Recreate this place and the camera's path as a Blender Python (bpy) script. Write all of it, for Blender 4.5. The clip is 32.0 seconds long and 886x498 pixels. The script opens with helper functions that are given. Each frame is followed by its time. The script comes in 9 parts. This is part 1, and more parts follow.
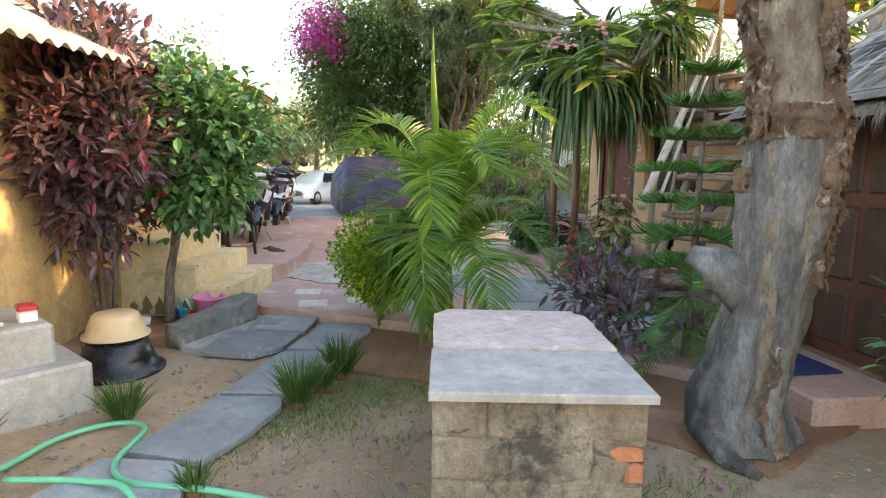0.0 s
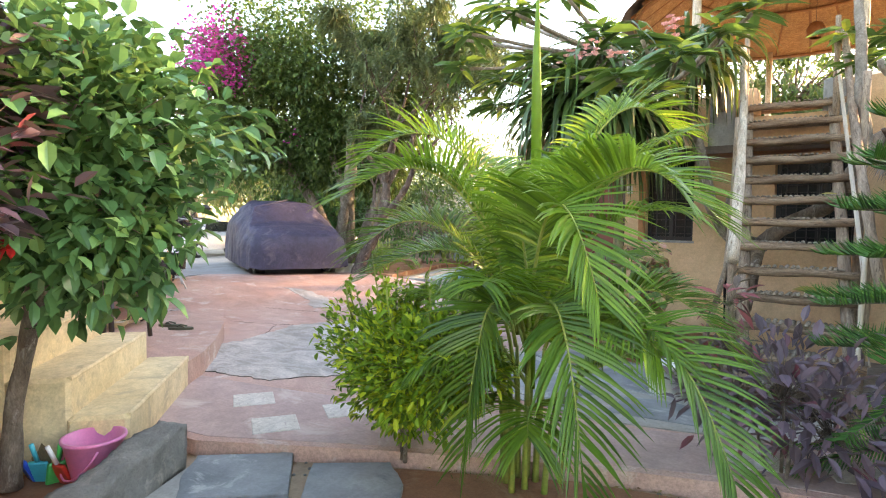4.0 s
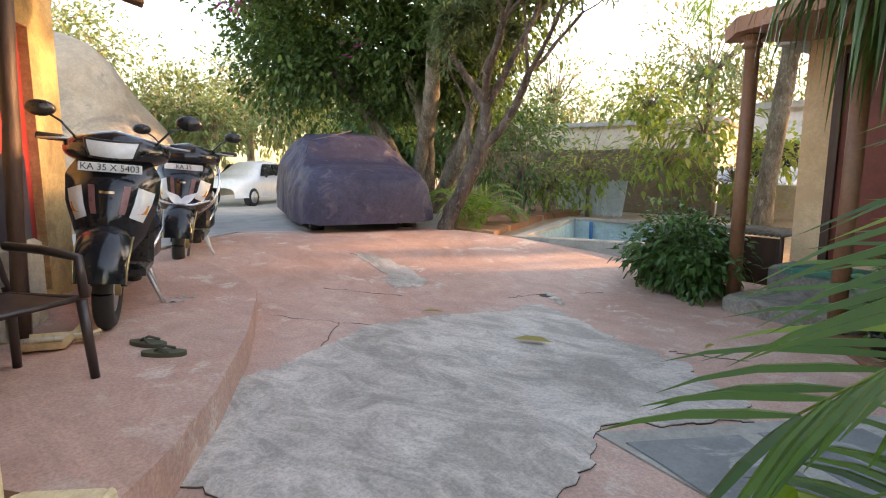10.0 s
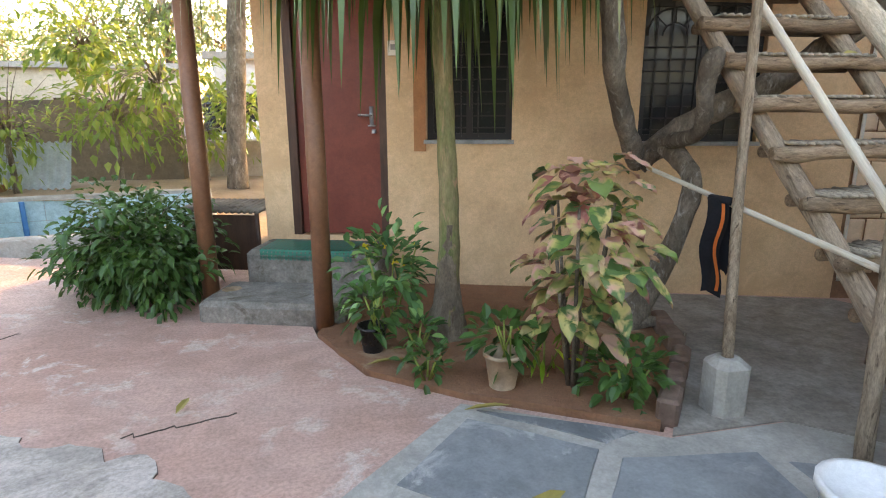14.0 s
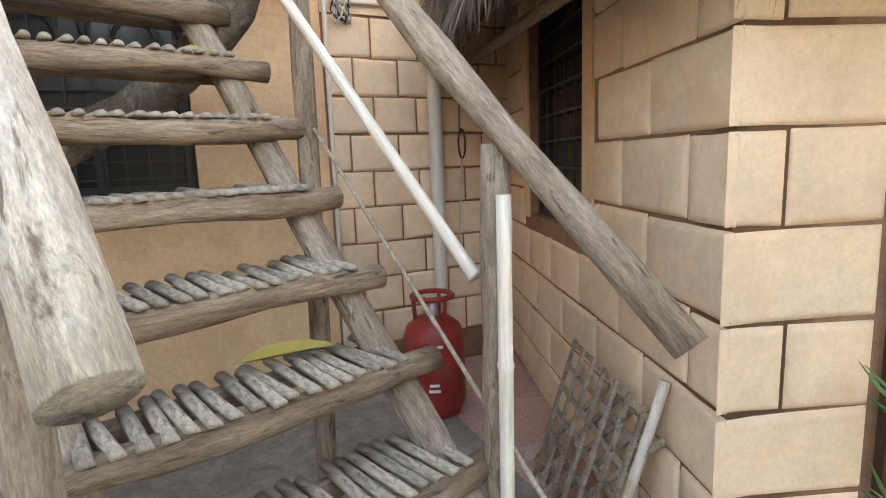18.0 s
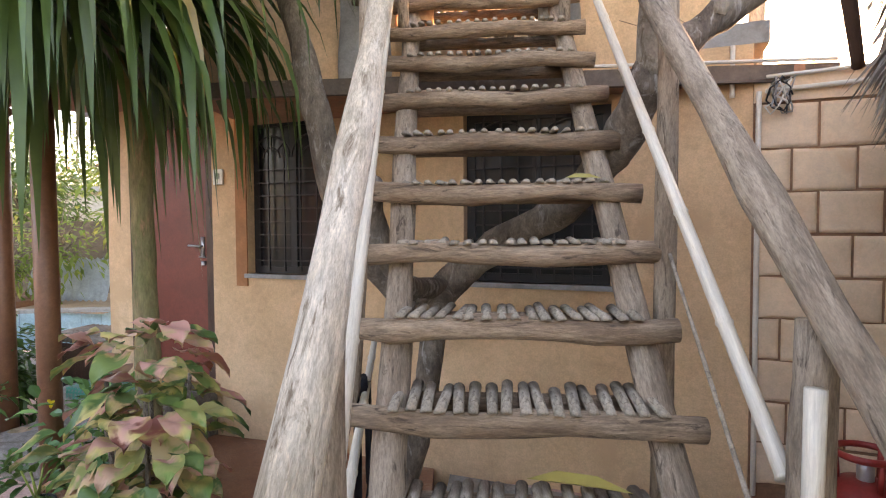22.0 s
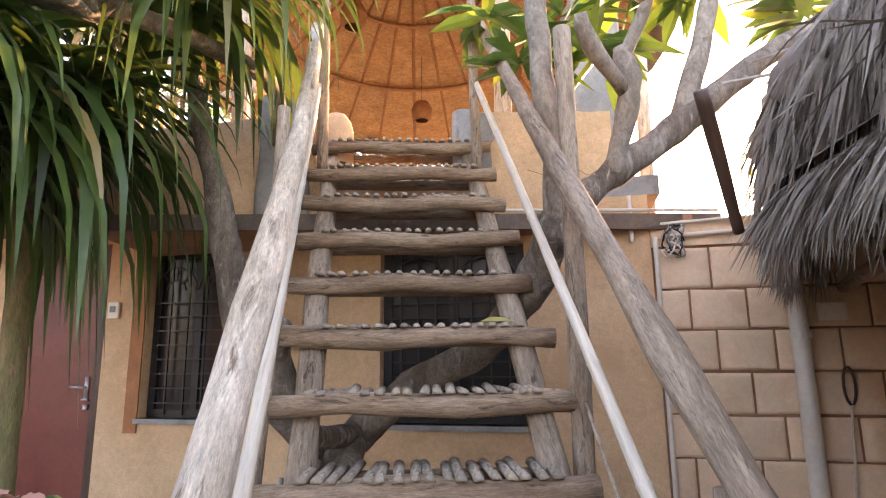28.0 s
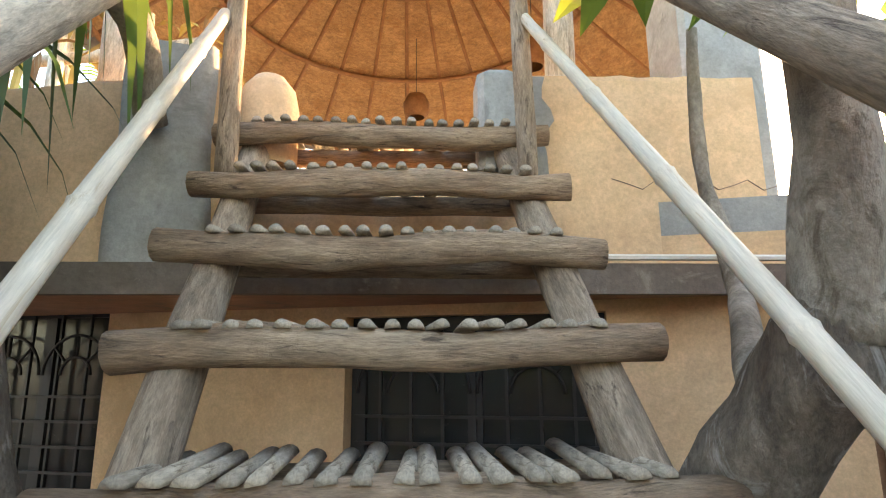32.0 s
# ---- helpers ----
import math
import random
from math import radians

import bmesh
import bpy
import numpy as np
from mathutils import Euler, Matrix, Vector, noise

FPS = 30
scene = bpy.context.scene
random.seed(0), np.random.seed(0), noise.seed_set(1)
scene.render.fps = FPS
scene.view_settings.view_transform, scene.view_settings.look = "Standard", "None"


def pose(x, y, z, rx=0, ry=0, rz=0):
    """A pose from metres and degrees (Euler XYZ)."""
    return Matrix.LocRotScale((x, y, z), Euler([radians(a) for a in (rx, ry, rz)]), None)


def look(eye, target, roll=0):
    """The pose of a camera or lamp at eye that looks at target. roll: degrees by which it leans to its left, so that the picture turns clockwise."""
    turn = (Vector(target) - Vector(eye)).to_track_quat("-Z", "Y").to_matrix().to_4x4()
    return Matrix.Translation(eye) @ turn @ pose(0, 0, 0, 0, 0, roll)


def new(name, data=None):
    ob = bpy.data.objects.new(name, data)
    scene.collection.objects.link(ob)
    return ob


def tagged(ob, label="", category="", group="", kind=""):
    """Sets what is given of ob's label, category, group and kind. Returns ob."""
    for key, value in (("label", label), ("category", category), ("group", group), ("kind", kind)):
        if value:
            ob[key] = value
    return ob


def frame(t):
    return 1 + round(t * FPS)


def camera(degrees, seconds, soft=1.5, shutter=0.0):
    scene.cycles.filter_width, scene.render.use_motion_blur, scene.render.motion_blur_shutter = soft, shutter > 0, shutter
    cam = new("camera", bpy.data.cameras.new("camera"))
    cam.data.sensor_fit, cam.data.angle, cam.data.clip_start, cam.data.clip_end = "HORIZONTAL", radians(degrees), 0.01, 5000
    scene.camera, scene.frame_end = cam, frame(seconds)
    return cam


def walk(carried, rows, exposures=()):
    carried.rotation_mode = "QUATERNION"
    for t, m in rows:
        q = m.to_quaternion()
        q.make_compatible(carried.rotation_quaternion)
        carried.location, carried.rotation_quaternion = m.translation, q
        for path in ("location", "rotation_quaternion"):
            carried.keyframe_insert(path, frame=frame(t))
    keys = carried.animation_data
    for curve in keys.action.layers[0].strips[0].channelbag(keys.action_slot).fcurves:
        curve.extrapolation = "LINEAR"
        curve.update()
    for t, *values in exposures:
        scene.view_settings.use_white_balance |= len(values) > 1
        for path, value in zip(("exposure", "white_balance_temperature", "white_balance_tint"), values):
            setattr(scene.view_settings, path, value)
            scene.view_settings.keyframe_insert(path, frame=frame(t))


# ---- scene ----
cam = camera(76.8, 32.0, 1.1)
PATH = [
    (0, (-0.385, -2.502, 1.441), (-1.834, -1.15, 1.172), 1.0),
    (0.5, (-0.683, -2.476, 1.4), (-2.07, -1.064, 1.12), 1.2),
    (1, (-0.965, -2.404, 1.399), (-2.293, -0.934, 1.125), 1.3),
    (1.5, (-1.291, -2.355, 1.402), (-2.548, -0.823, 1.13), 1.4),
    (2, (-1.569, -2.261, 1.394), (-2.763, -0.68, 1.123), 1.0),
    (2.5, (-1.853, -2.155, 1.415), (-3.019, -0.55, 1.162), 1.0),
    (3, (-2.149, -2.105, 1.423), (-3.303, -0.488, 1.195), 0.6),
    (3.5, (-2.42, -2.038, 1.408), (-3.558, -0.403, 1.226), 0.6),
    (4, (-2.69, -1.895, 1.372), (-3.819, -0.247, 1.285), 0.9),
    (4.5, (-2.887, -1.817, 1.416), (-3.969, -0.137, 1.335), -0.0),
    (6.5, (-3.77, -1.18, 1.45), (-4.644, 0.619, 1.429), -0.4),
    (7, (-3.91, -0.92, 1.44), (-4.774, 0.884, 1.426), -0.4),
    (7.5, (-4.089, -0.696, 1.417), (-4.981, 1.094, 1.407), -0.5),
    (8, (-4.323, -0.515, 1.381), (-5.302, 1.229, 1.343), -0.4),
    (8.5, (-4.495, -0.345, 1.342), (-5.578, 1.335, 1.252), -0.0),
    (9, (-4.746, -0.167, 1.303), (-5.928, 1.442, 1.188), 0.2),
    (9.5, (-4.972, -0.007, 1.281), (-6.249, 1.52, 1.09), 0.3),
    (10, (-5.155, 0.149, 1.273), (-6.445, 1.649, 0.984), 0.2),
    (10.5, (-5.361, 0.316, 1.283), (-6.642, 1.813, 0.937), 0.1),
    (11, (-5.532, 0.449, 1.317), (-6.801, 1.953, 0.959), 0.0),
    (11.5, (-5.674, 0.547, 1.321), (-6.852, 2.12, 0.949), -0.1),
    (12, (-5.738, 0.723, 1.304), (-6.708, 2.422, 0.89), -0.1),
    (12.5, (-5.673, 0.995, 1.339), (-6.384, 2.813, 0.904), -0.1),
    (13, (-5.617, 1.226, 1.385), (-5.963, 3.142, 0.927), -0.2),
    (13.5, (-5.492, 1.469, 1.385), (-5.502, 3.414, 0.92), -0.3),
    (14, (-5.316, 1.628, 1.394), (-5.029, 3.552, 0.931), -0.2),
    (14.5, (-5.124, 1.768, 1.36), (-4.594, 3.647, 0.926), -0.3),
    (15, (-4.925, 1.924, 1.329), (-4.103, 3.699, 0.913), -0.7),
    (15.5, (-4.73, 2.063, 1.283), (-3.597, 3.663, 0.892), -0.4),
    (17.5, (-3.521, 2.433, 1.32), (-2.223, 3.906, 0.938), -2.3),
    (18, (-3.383, 2.47, 1.333), (-2.072, 3.945, 1.013), -2.1),
    (18.5, (-3.264, 2.464, 1.361), (-2.008, 3.999, 1.107), -1.9),
    (19, (-3.149, 2.459, 1.388), (-2.147, 4.18, 1.207), -1.6),
    (19.5, (-3.071, 2.455, 1.406), (-2.453, 4.35, 1.246), -1.3),
    (20, (-3.001, 2.392, 1.413), (-2.811, 4.378, 1.275), -0.9),
    (20.5, (-2.946, 2.341, 1.459), (-3.07, 4.332, 1.317), -0.5),
    (21, (-2.969, 2.32, 1.492), (-3.144, 4.308, 1.358), -0.3),
    (21.5, (-2.99, 2.306, 1.508), (-3.179, 4.293, 1.391), -0.2),
    (22, (-2.988, 2.298, 1.529), (-3.192, 4.286, 1.453), -0.3),
    (22.5, (-2.975, 2.307, 1.548), (-3.18, 4.296, 1.507), -0.3),
    (23, (-2.973, 2.31, 1.565), (-3.172, 4.3, 1.564), -0.2),
    (23.5, (-2.968, 2.292, 1.597), (-3.149, 4.283, 1.638), -0.2),
    (24, (-2.971, 2.251, 1.605), (-3.117, 4.241, 1.745), -0.1),
    (24.5, (-2.983, 2.22, 1.614), (-3.084, 4.202, 1.863), -0.2),
    (25, (-3.003, 2.193, 1.619), (-3.053, 4.161, 1.977), -0.2),
    (25.5, (-3.018, 2.22, 1.615), (-3.022, 4.174, 2.043), -0.2),
    (27.5, (-2.99, 2.302, 1.605), (-2.92, 4.265, 1.983), -0.7),
    (28, (-2.963, 2.348, 1.601), (-2.886, 4.314, 1.965), -0.7),
    (28.5, (-2.93, 2.446, 1.594), (-2.852, 4.412, 1.957), -0.7),
    (29, (-2.944, 2.696, 1.571), (-2.869, 4.662, 1.927), -0.7),
    (29.5, (-2.966, 2.943, 1.593), (-2.886, 4.917, 1.906), -0.6),
    (30, (-2.941, 3.21, 1.679), (-2.849, 5.184, 1.986), -0.7),
    (30.5, (-2.933, 3.324, 1.762), (-2.858, 5.295, 2.095), -0.9),
    (31, (-2.995, 3.446, 1.86), (-2.906, 5.409, 2.235), -0.4),
    (31.5, (-2.982, 3.58, 1.971), (-2.913, 5.537, 2.377), -0.8),
    (32, (-2.985, 3.755, 2.061), (-2.875, 5.711, 2.463), -0.4),
]
walk(cam, [(t, look(eye, target, roll)) for t, eye, target, roll in PATH], [(0, 3.05, 7600, 18), (2, 3.6, 7900, 26), (4, 3.5, 7700, 19), (7, 3.14, 8200, 15), (8, 2.9, 8200, 18), (9, 2.92, 8200, 20), (12, 2.95, 8200, 20), (13, 3.4, 8300, 20), (14, 3.7, 8300, 22), (15, 4.55, 8300, 21), (18, 4.2, 8400, 24), (20, 3.95, 8300, 28), (23, 3.75, 8100, 33), (28, 3.75, 7900, 35), (30, 3.7, 7700, 26), (32, 3.85, 7500, 16)])

# ---- light ----
world = bpy.data.worlds.new("sky")
scene.world = world
world.use_nodes = True
wn, wl_ = world.node_tree.nodes, world.node_tree.links
sky = wn.new("ShaderNodeTexSky")
sky.sky_type = "NISHITA"
sky.sun_disc = False
SUN_TO = Vector((0.50, 0.72, 0.20)).normalized()
sky.sun_elevation = math.asin(SUN_TO.z)
sky.sun_rotation = math.atan2(SUN_TO.x, SUN_TO.y)
sky.air_density, sky.dust_density, sky.ozone_density = 1.0, 1.6, 1.0
wl_.new(sky.outputs[0], wn["Background"].inputs[0])
wn["Background"].inputs[1].default_value = 0.15
sun = new("sun", bpy.data.lights.new("sun", "SUN"))
sun.data.energy, sun.data.angle, sun.data.color = 2.0, radians(1.5), (1.0, 0.66, 0.36)
sun.matrix_world = look((0, 0, 0), -SUN_TO)


# ---- mesh tools ----
def flowing(pts, k=5):
    """A smooth line through points."""
    p = [Vector(q) for q in pts]
    p = [p[0] * 2 - p[1]] + p + [p[-1] * 2 - p[-2]]
    out = []
    for i in range(1, len(p) - 2):
        for j in range(k):
            t = j / k
            out.append(0.5 * (2 * p[i] + (p[i + 1] - p[i - 1]) * t + (2 * p[i - 1] - 5 * p[i] + 4 * p[i + 1] - p[i + 2]) * t * t + (3 * p[i] - p[i - 1] - 3 * p[i + 1] + p[i + 2]) * t ** 3))
    return out + [p[-2]]


class M:
    """A mesh in the making: lists of corners and faces."""

    def __init__(self):
        self.v, self.f = [], []

    def add(self, vs, fs):
        n = len(self.v)
        self.v.extend([tuple(p) for p in vs])
        self.f.extend([tuple(i + n for i in f) for f in fs])
        return self

    def box(self, x0, x1, y0, y1, z0, z1, m=None):
        vs = [Vector(p) for p in ((x0, y0, z0), (x1, y0, z0), (x1, y1, z0), (x0, y1, z0), (x0, y0, z1), (x1, y0, z1), (x1, y1, z1), (x0, y1, z1))]
        if m:
            vs = [m @ p for p in vs]
        return self.add(vs, [(0, 3, 2, 1), (4, 5, 6, 7), (0, 1, 5, 4), (1, 2, 6, 5), (2, 3, 7, 6), (3, 0, 4, 7)])

    def rbox(self, x0, x1, y0, y1, z0, z1, r=0.01, m=None):
        """A box with chamfered upright and top edges."""
        rings = []
        for z, k in ((z0, 0), (z1 - r, 0), (z1, r)):
            c = [(x0 + r + k, y0 + k), (x1 - r - k, y0 + k), (x1 - k, y0 + r + k), (x1 - k, y1 - r - k), (x1 - r - k, y1 - k), (x0 + r + k, y1 - k), (x0 + k, y1 - r - k), (x0 + k, y0 + r + k)]
            rings.append([Vector((x, y, z)) for x, y in c])
        vs = [p for g in rings for p in g]
        if m:
            vs = [m @ p for p in vs]
        fs = [(i + 8 * k, (i + 1) % 8 + 8 * k, (i + 1) % 8 + 8 * k + 8, i + 8 * k + 8) for k in (0, 1) for i in range(8)]
        return self.add(vs, fs + [tuple(range(7, -1, -1)), tuple(range(16, 24))])

    def prism(self, poly, z0, z1, drop=None):
        """A flat slab over a polygon; drop(x, y) lifts it by the ground's height."""
        n = len(poly)
        g = drop or (lambda x, y: 0)
        vs = [(x, y, z0 + g(x, y)) for x, y in poly] + [(x, y, z1 + g(x, y)) for x, y in poly]
        return self.add(vs, [tuple(range(n - 1, -1, -1)), tuple(range(n, 2 * n))] + [(i, (i + 1) % n, (i + 1) % n + n, i + n) for i in range(n)])

    def tube(self, pts, radii, n=8, wob=0.0, seed=0, cap=True, wf=3.0):
        """A round bar along points, with a radius at each; wob makes it uneven."""
        pts = [Vector(p) for p in pts]
        rr = radii if hasattr(radii, "__len__") else [radii] * len(pts)
        up = None
        vs, base = [], len(self.v)
        for i, p in enumerate(pts):
            d = (pts[min(i + 1, len(pts) - 1)] - pts[max(i - 1, 0)]).normalized()
            if up is None:
                up = d.orthogonal().normalized()
            up = (up - d * up.dot(d)).normalized()
            side = d.cross(up)
            for k in range(n):
                a = 2 * math.pi * k / n
                r = rr[i]
                o = up * math.cos(a) + side * math.sin(a)
                if wob:
                    r *= 1 + wob * noise.noise((p + o * rr[i] * 1.5) * wf + Vector((seed * 7.1, seed, 0)))
                vs.append(p + o * r)
        fs = []
        for i in range(len(pts) - 1):
            for k in range(n):
                a, b = i * n + k, i * n + (k + 1) % n
                fs.append((a, b, b + n, a + n))
        if cap:
            fs.append(tuple(range(n - 1, -1, -1)))
            fs.append(tuple(range((len(pts) - 1) * n, len(pts) * n)))
        return self.add(vs, fs)

    def limb(self, pts, radii, n=10, wob=0.25, seed=0, wf=6):
        """A knotty limb that flows through points."""
        q = flowing([(*p, r) for p, r in zip(pts, radii)], 6)
        return self.tube([v.to_3d() for v in q], [v[3] * (1 + 0.10 * noise.noise(Vector((i * 0.45, seed, 0)))) for i, v in enumerate(q)], n + 4, wob, seed, True, wf)

    def lathe(self, prof, n=20, c=(0, 0, 0), squash=1.0, cap=False):
        vs = [(c[0] + r * math.cos(2 * math.pi * k / n), c[1] + squash * r * math.sin(2 * math.pi * k / n), c[2] + z) for r, z in prof for k in range(n)]
        fs = [(i * n + k, i * n + (k + 1) % n, (i + 1) * n + (k + 1) % n, (i + 1) * n + k) for i in range(len(prof) - 1) for k in range(n)]
        if cap:
            fs += [tuple(range(n - 1, -1, -1)), tuple(range((len(prof) - 1) * n, len(prof) * n))]
        return self.add(vs, fs)

    def grid(self, fn, nu, nv):
        """A sheet of nu x nv cells from fn(u, v), u and v in 0..1."""
        vs = [fn(i / nu, j / nv) for j in range(nv + 1) for i in range(nu + 1)]
        fs = [(j * (nu + 1) + i, j * (nu + 1) + i + 1, (j + 1) * (nu + 1) + i + 1, (j + 1) * (nu + 1) + i) for j in range(nv) for i in range(nu)]
        return self.add(vs, fs)

    def leaves(self, P, D, L, W, fold=0.25, droop=0.35, seed=0, simple=False):
        """Many leaves at P that point along D, with lengths L and widths W; each folded along its rib and bent down."""
        rng = np.random.default_rng(seed)
        P, D = np.asarray(P, float), np.asarray(D, float)
        n = len(P)
        L, W = np.broadcast_to(L, n).reshape(-1, 1), np.broadcast_to(W, n).reshape(-1, 1)
        D = D / (np.linalg.norm(D, axis=1, keepdims=True) + 1e-9)
        up = np.array([0, 0, 1.0]) + rng.normal(0, 0.35, (n, 3))
        S = np.cross(D, up)
        S /= np.linalg.norm(S, axis=1, keepdims=True) + 1e-9
        U = np.cross(S, D)
        dz = np.array([[0, 0, -1.0]])

        def pt(a, w, lift):
            return P + D * L * a + S * W * w + U * W * lift + dz * L * droop * a * a

        if simple:
            cols = [pt(0, 0, 0), pt(0.45, -0.5, fold), pt(0.5, 0, 0), pt(0.45, 0.5, fold), pt(1, 0, 0)]
            t = [(0, 2, 1), (0, 3, 2), (1, 2, 4), (2, 3, 4)]
        else:
            cols = [pt(0, 0, 0), pt(0.3, -0.42, fold), pt(0.3, 0, 0), pt(0.3, 0.42, fold), pt(0.68, -0.40, fold), pt(0.68, 0, 0), pt(0.68, 0.40, fold), pt(1, 0, 0)]
            t = [(0, 2, 1), (0, 3, 2), (1, 2, 5, 4), (2, 3, 6, 5), (4, 5, 7), (5, 6, 7)]
        k = len(cols)
        vs = np.stack(cols, 1).reshape(-1, 3)
        b = len(self.v)
        self.v.extend(map(tuple, vs.tolist()))
        self.f.extend(tuple(b + i * k + j for j in q) for i in range(n) for q in t)
        return self

    def mesh(self, name, mat, smooth=False, shift=None):
        me = bpy.data.meshes.new(name)
        vs = self.v if shift is None else [(x - shift[0], y - shift[1], z - shift[2]) for x, y, z in self.v]
        me.from_pydata(vs, [], self.f)
        if mat:
            me.materials.append(mat)
        if smooth:
            me.polygons.foreach_set("use_smooth", [True] * len(me.polygons))
        me.update()
        return me


def thing(name, at, label, category, group="", kind="", rz=0.0):
    """An Empty at the base of a thing."""
    ob = new(name)
    ob.empty_display_size = 0.1
    ob.matrix_world = pose(at[0], at[1], at[2], 0, 0, rz)
    return tagged(ob, label, category, group, kind)


def part(name, m, mat, parent, label="", smooth=True, at=None, kind=""):
    """One mesh under a thing or a part; at: the corners are in world metres, and the thing stands unturned at that place."""
    ob = new(name, m.mesh(name, mat, smooth, at))
    ob.parent = parent
    return tagged(ob, label, kind=kind)


def solo(name, m, mat, label, category="", group="", kind="", smooth=False, mx=None):
    """A thing or a piece of the setting that is one mesh."""
    ob = new(name, m.mesh(name, mat, smooth))
    if mx:
        ob.matrix_world = mx
    return tagged(ob, label, category, group, kind)


# ---- materials ----
def ramp(nt, fac, stops):
    r = nt.nodes.new("ShaderNodeValToRGB")
    e = r.color_ramp.elements
    while len(e) < len(stops):
        e.new(0.5)
    for k, (p, c) in zip(e, stops):
        k.position, k.color = p, (*c, 1)
    nt.links.new(fac, r.inputs[0])
    return r.outputs[0]


def tex(nt, vec, scale, detail=6, rough=0.6, dist=0.0):
    n = nt.nodes.new("ShaderNodeTexNoise")
    n.inputs["Scale"].default_value, n.inputs["Detail"].default_value, n.inputs["Roughness"].default_value, n.inputs["Distortion"].default_value = scale, detail, rough, dist
    nt.links.new(vec, n.inputs["Vector"])
    return n.outputs["Fac"]


def mixc(nt, fac, a, b, mode="MIX"):
    m = nt.nodes.new("ShaderNodeMix")
    m.data_type, m.blend_type = "RGBA", mode
    for sock, val in ((m.inputs[0], fac), (m.inputs[6], a), (m.inputs[7], b)):
        if isinstance(val, (int, float)):
            sock.default_value = val
        elif isinstance(val, tuple):
            sock.default_value = (*val, 1)
        else:
            nt.links.new(val, sock)
    return m.outputs[2]


def shader(name, rough=0.7, metal=0.0, spec=0.5):
    m = bpy.data.materials.new(name)
    m.use_nodes = True
    nt = m.node_tree
    b = nt.nodes["Principled BSDF"]
    b.inputs["Roughness"].default_value, b.inputs["Metallic"].default_value, b.inputs["Specular IOR Level"].default_value = rough, metal, spec
    return m, nt, b


def coords(nt, stretch=(1, 1, 1), world_space=False):
    tc = nt.nodes.new("ShaderNodeTexCoord")
    mp = nt.nodes.new("ShaderNodeMapping")
    mp.inputs["Scale"].default_value = stretch
    if world_space:
        g = nt.nodes.new("ShaderNodeNewGeometry")
        nt.links.new(g.outputs["Position"], mp.inputs["Vector"])
    else:
        nt.links.new(tc.outputs["Object"], mp.inputs["Vector"])
    return mp.outputs["Vector"]


def bump(nt, b, h, strength=0.4, dist=0.01):
    n = nt.nodes.new("ShaderNodeBump")
    n.inputs["Strength"].default_value, n.inputs["Distance"].default_value = strength, dist
    nt.links.new(h, n.inputs["Height"])
    nt.links.new(n.outputs[0], b.inputs["Normal"])


def surface(name, c1, c2, c3=None, big=0.8, fine=14, rough=0.8, bmp=0.35, dist=0.006, metal=0.0, stretch=(1, 1, 1), world_space=False, spec=0.4, vary=0.0, amount=0.5):
    """Two scales of mottling between c1 and c2, with spots of c3, and fine relief."""
    m, nt, b = shader(name, rough, metal, spec)
    v = coords(nt, stretch, world_space)
    n1, n2 = tex(nt, v, big, 5, 0.6, 0.4), tex(nt, v, fine, 8, 0.65)
    col = ramp(nt, n1, [(0.35, c1), (0.68, c2)])
    dark = ramp(nt, n2, [(0.3, (0.72, 0.72, 0.72)), (0.65, (1.12, 1.12, 1.12))])
    col = mixc(nt, amount, col, dark, "MULTIPLY")
    n4 = tex(nt, v, fine * 3.3, 5, 0.7)
    n5 = tex(nt, v, big * 4.5, 6, 0.65, 0.5)
    col = mixc(nt, amount * 0.8, col, ramp(nt, n4, [(0.33, (0.66, 0.66, 0.66)), (0.62, (1.14, 1.14, 1.14))]), "MULTIPLY")
    col = mixc(nt, amount * 0.8, col, ramp(nt, n5, [(0.36, (0.68, 0.67, 0.65)), (0.6, (1.12, 1.12, 1.12))]), "MULTIPLY")
    if c3:
        n3 = tex(nt, v, big * 2.7, 7, 0.7, 0.8)
        f = ramp(nt, n3, [(0.56, (0, 0, 0)), (0.66, (1, 1, 1))])
        col = mixc(nt, f, col, c3)
    if vary:
        oi = nt.nodes.new("ShaderNodeObjectInfo")
        k = ramp(nt, oi.outputs["Random"], [(0.0, (1 - vary,) * 3), (1.0, (1 + vary * 0.6,) * 3)])
        col = mixc(nt, 1.0, col, k, "MULTIPLY")
    nt.links.new(col, b.inputs["Base Color"])
    r = nt.nodes.new("ShaderNodeMapRange")
    r.inputs[3].default_value, r.inputs[4].default_value = max(0.05, rough - 0.12), min(1, rough + 0.1)
    nt.links.new(n2, r.inputs[0])
    nt.links.new(r.outputs[0], b.inputs["Roughness"])
    if bmp:
        h = mixc(nt, 0.4, n2, n4)
        bump(nt, b, h, min(1.0, bmp * 1.3), dist * 1.3)
    return m


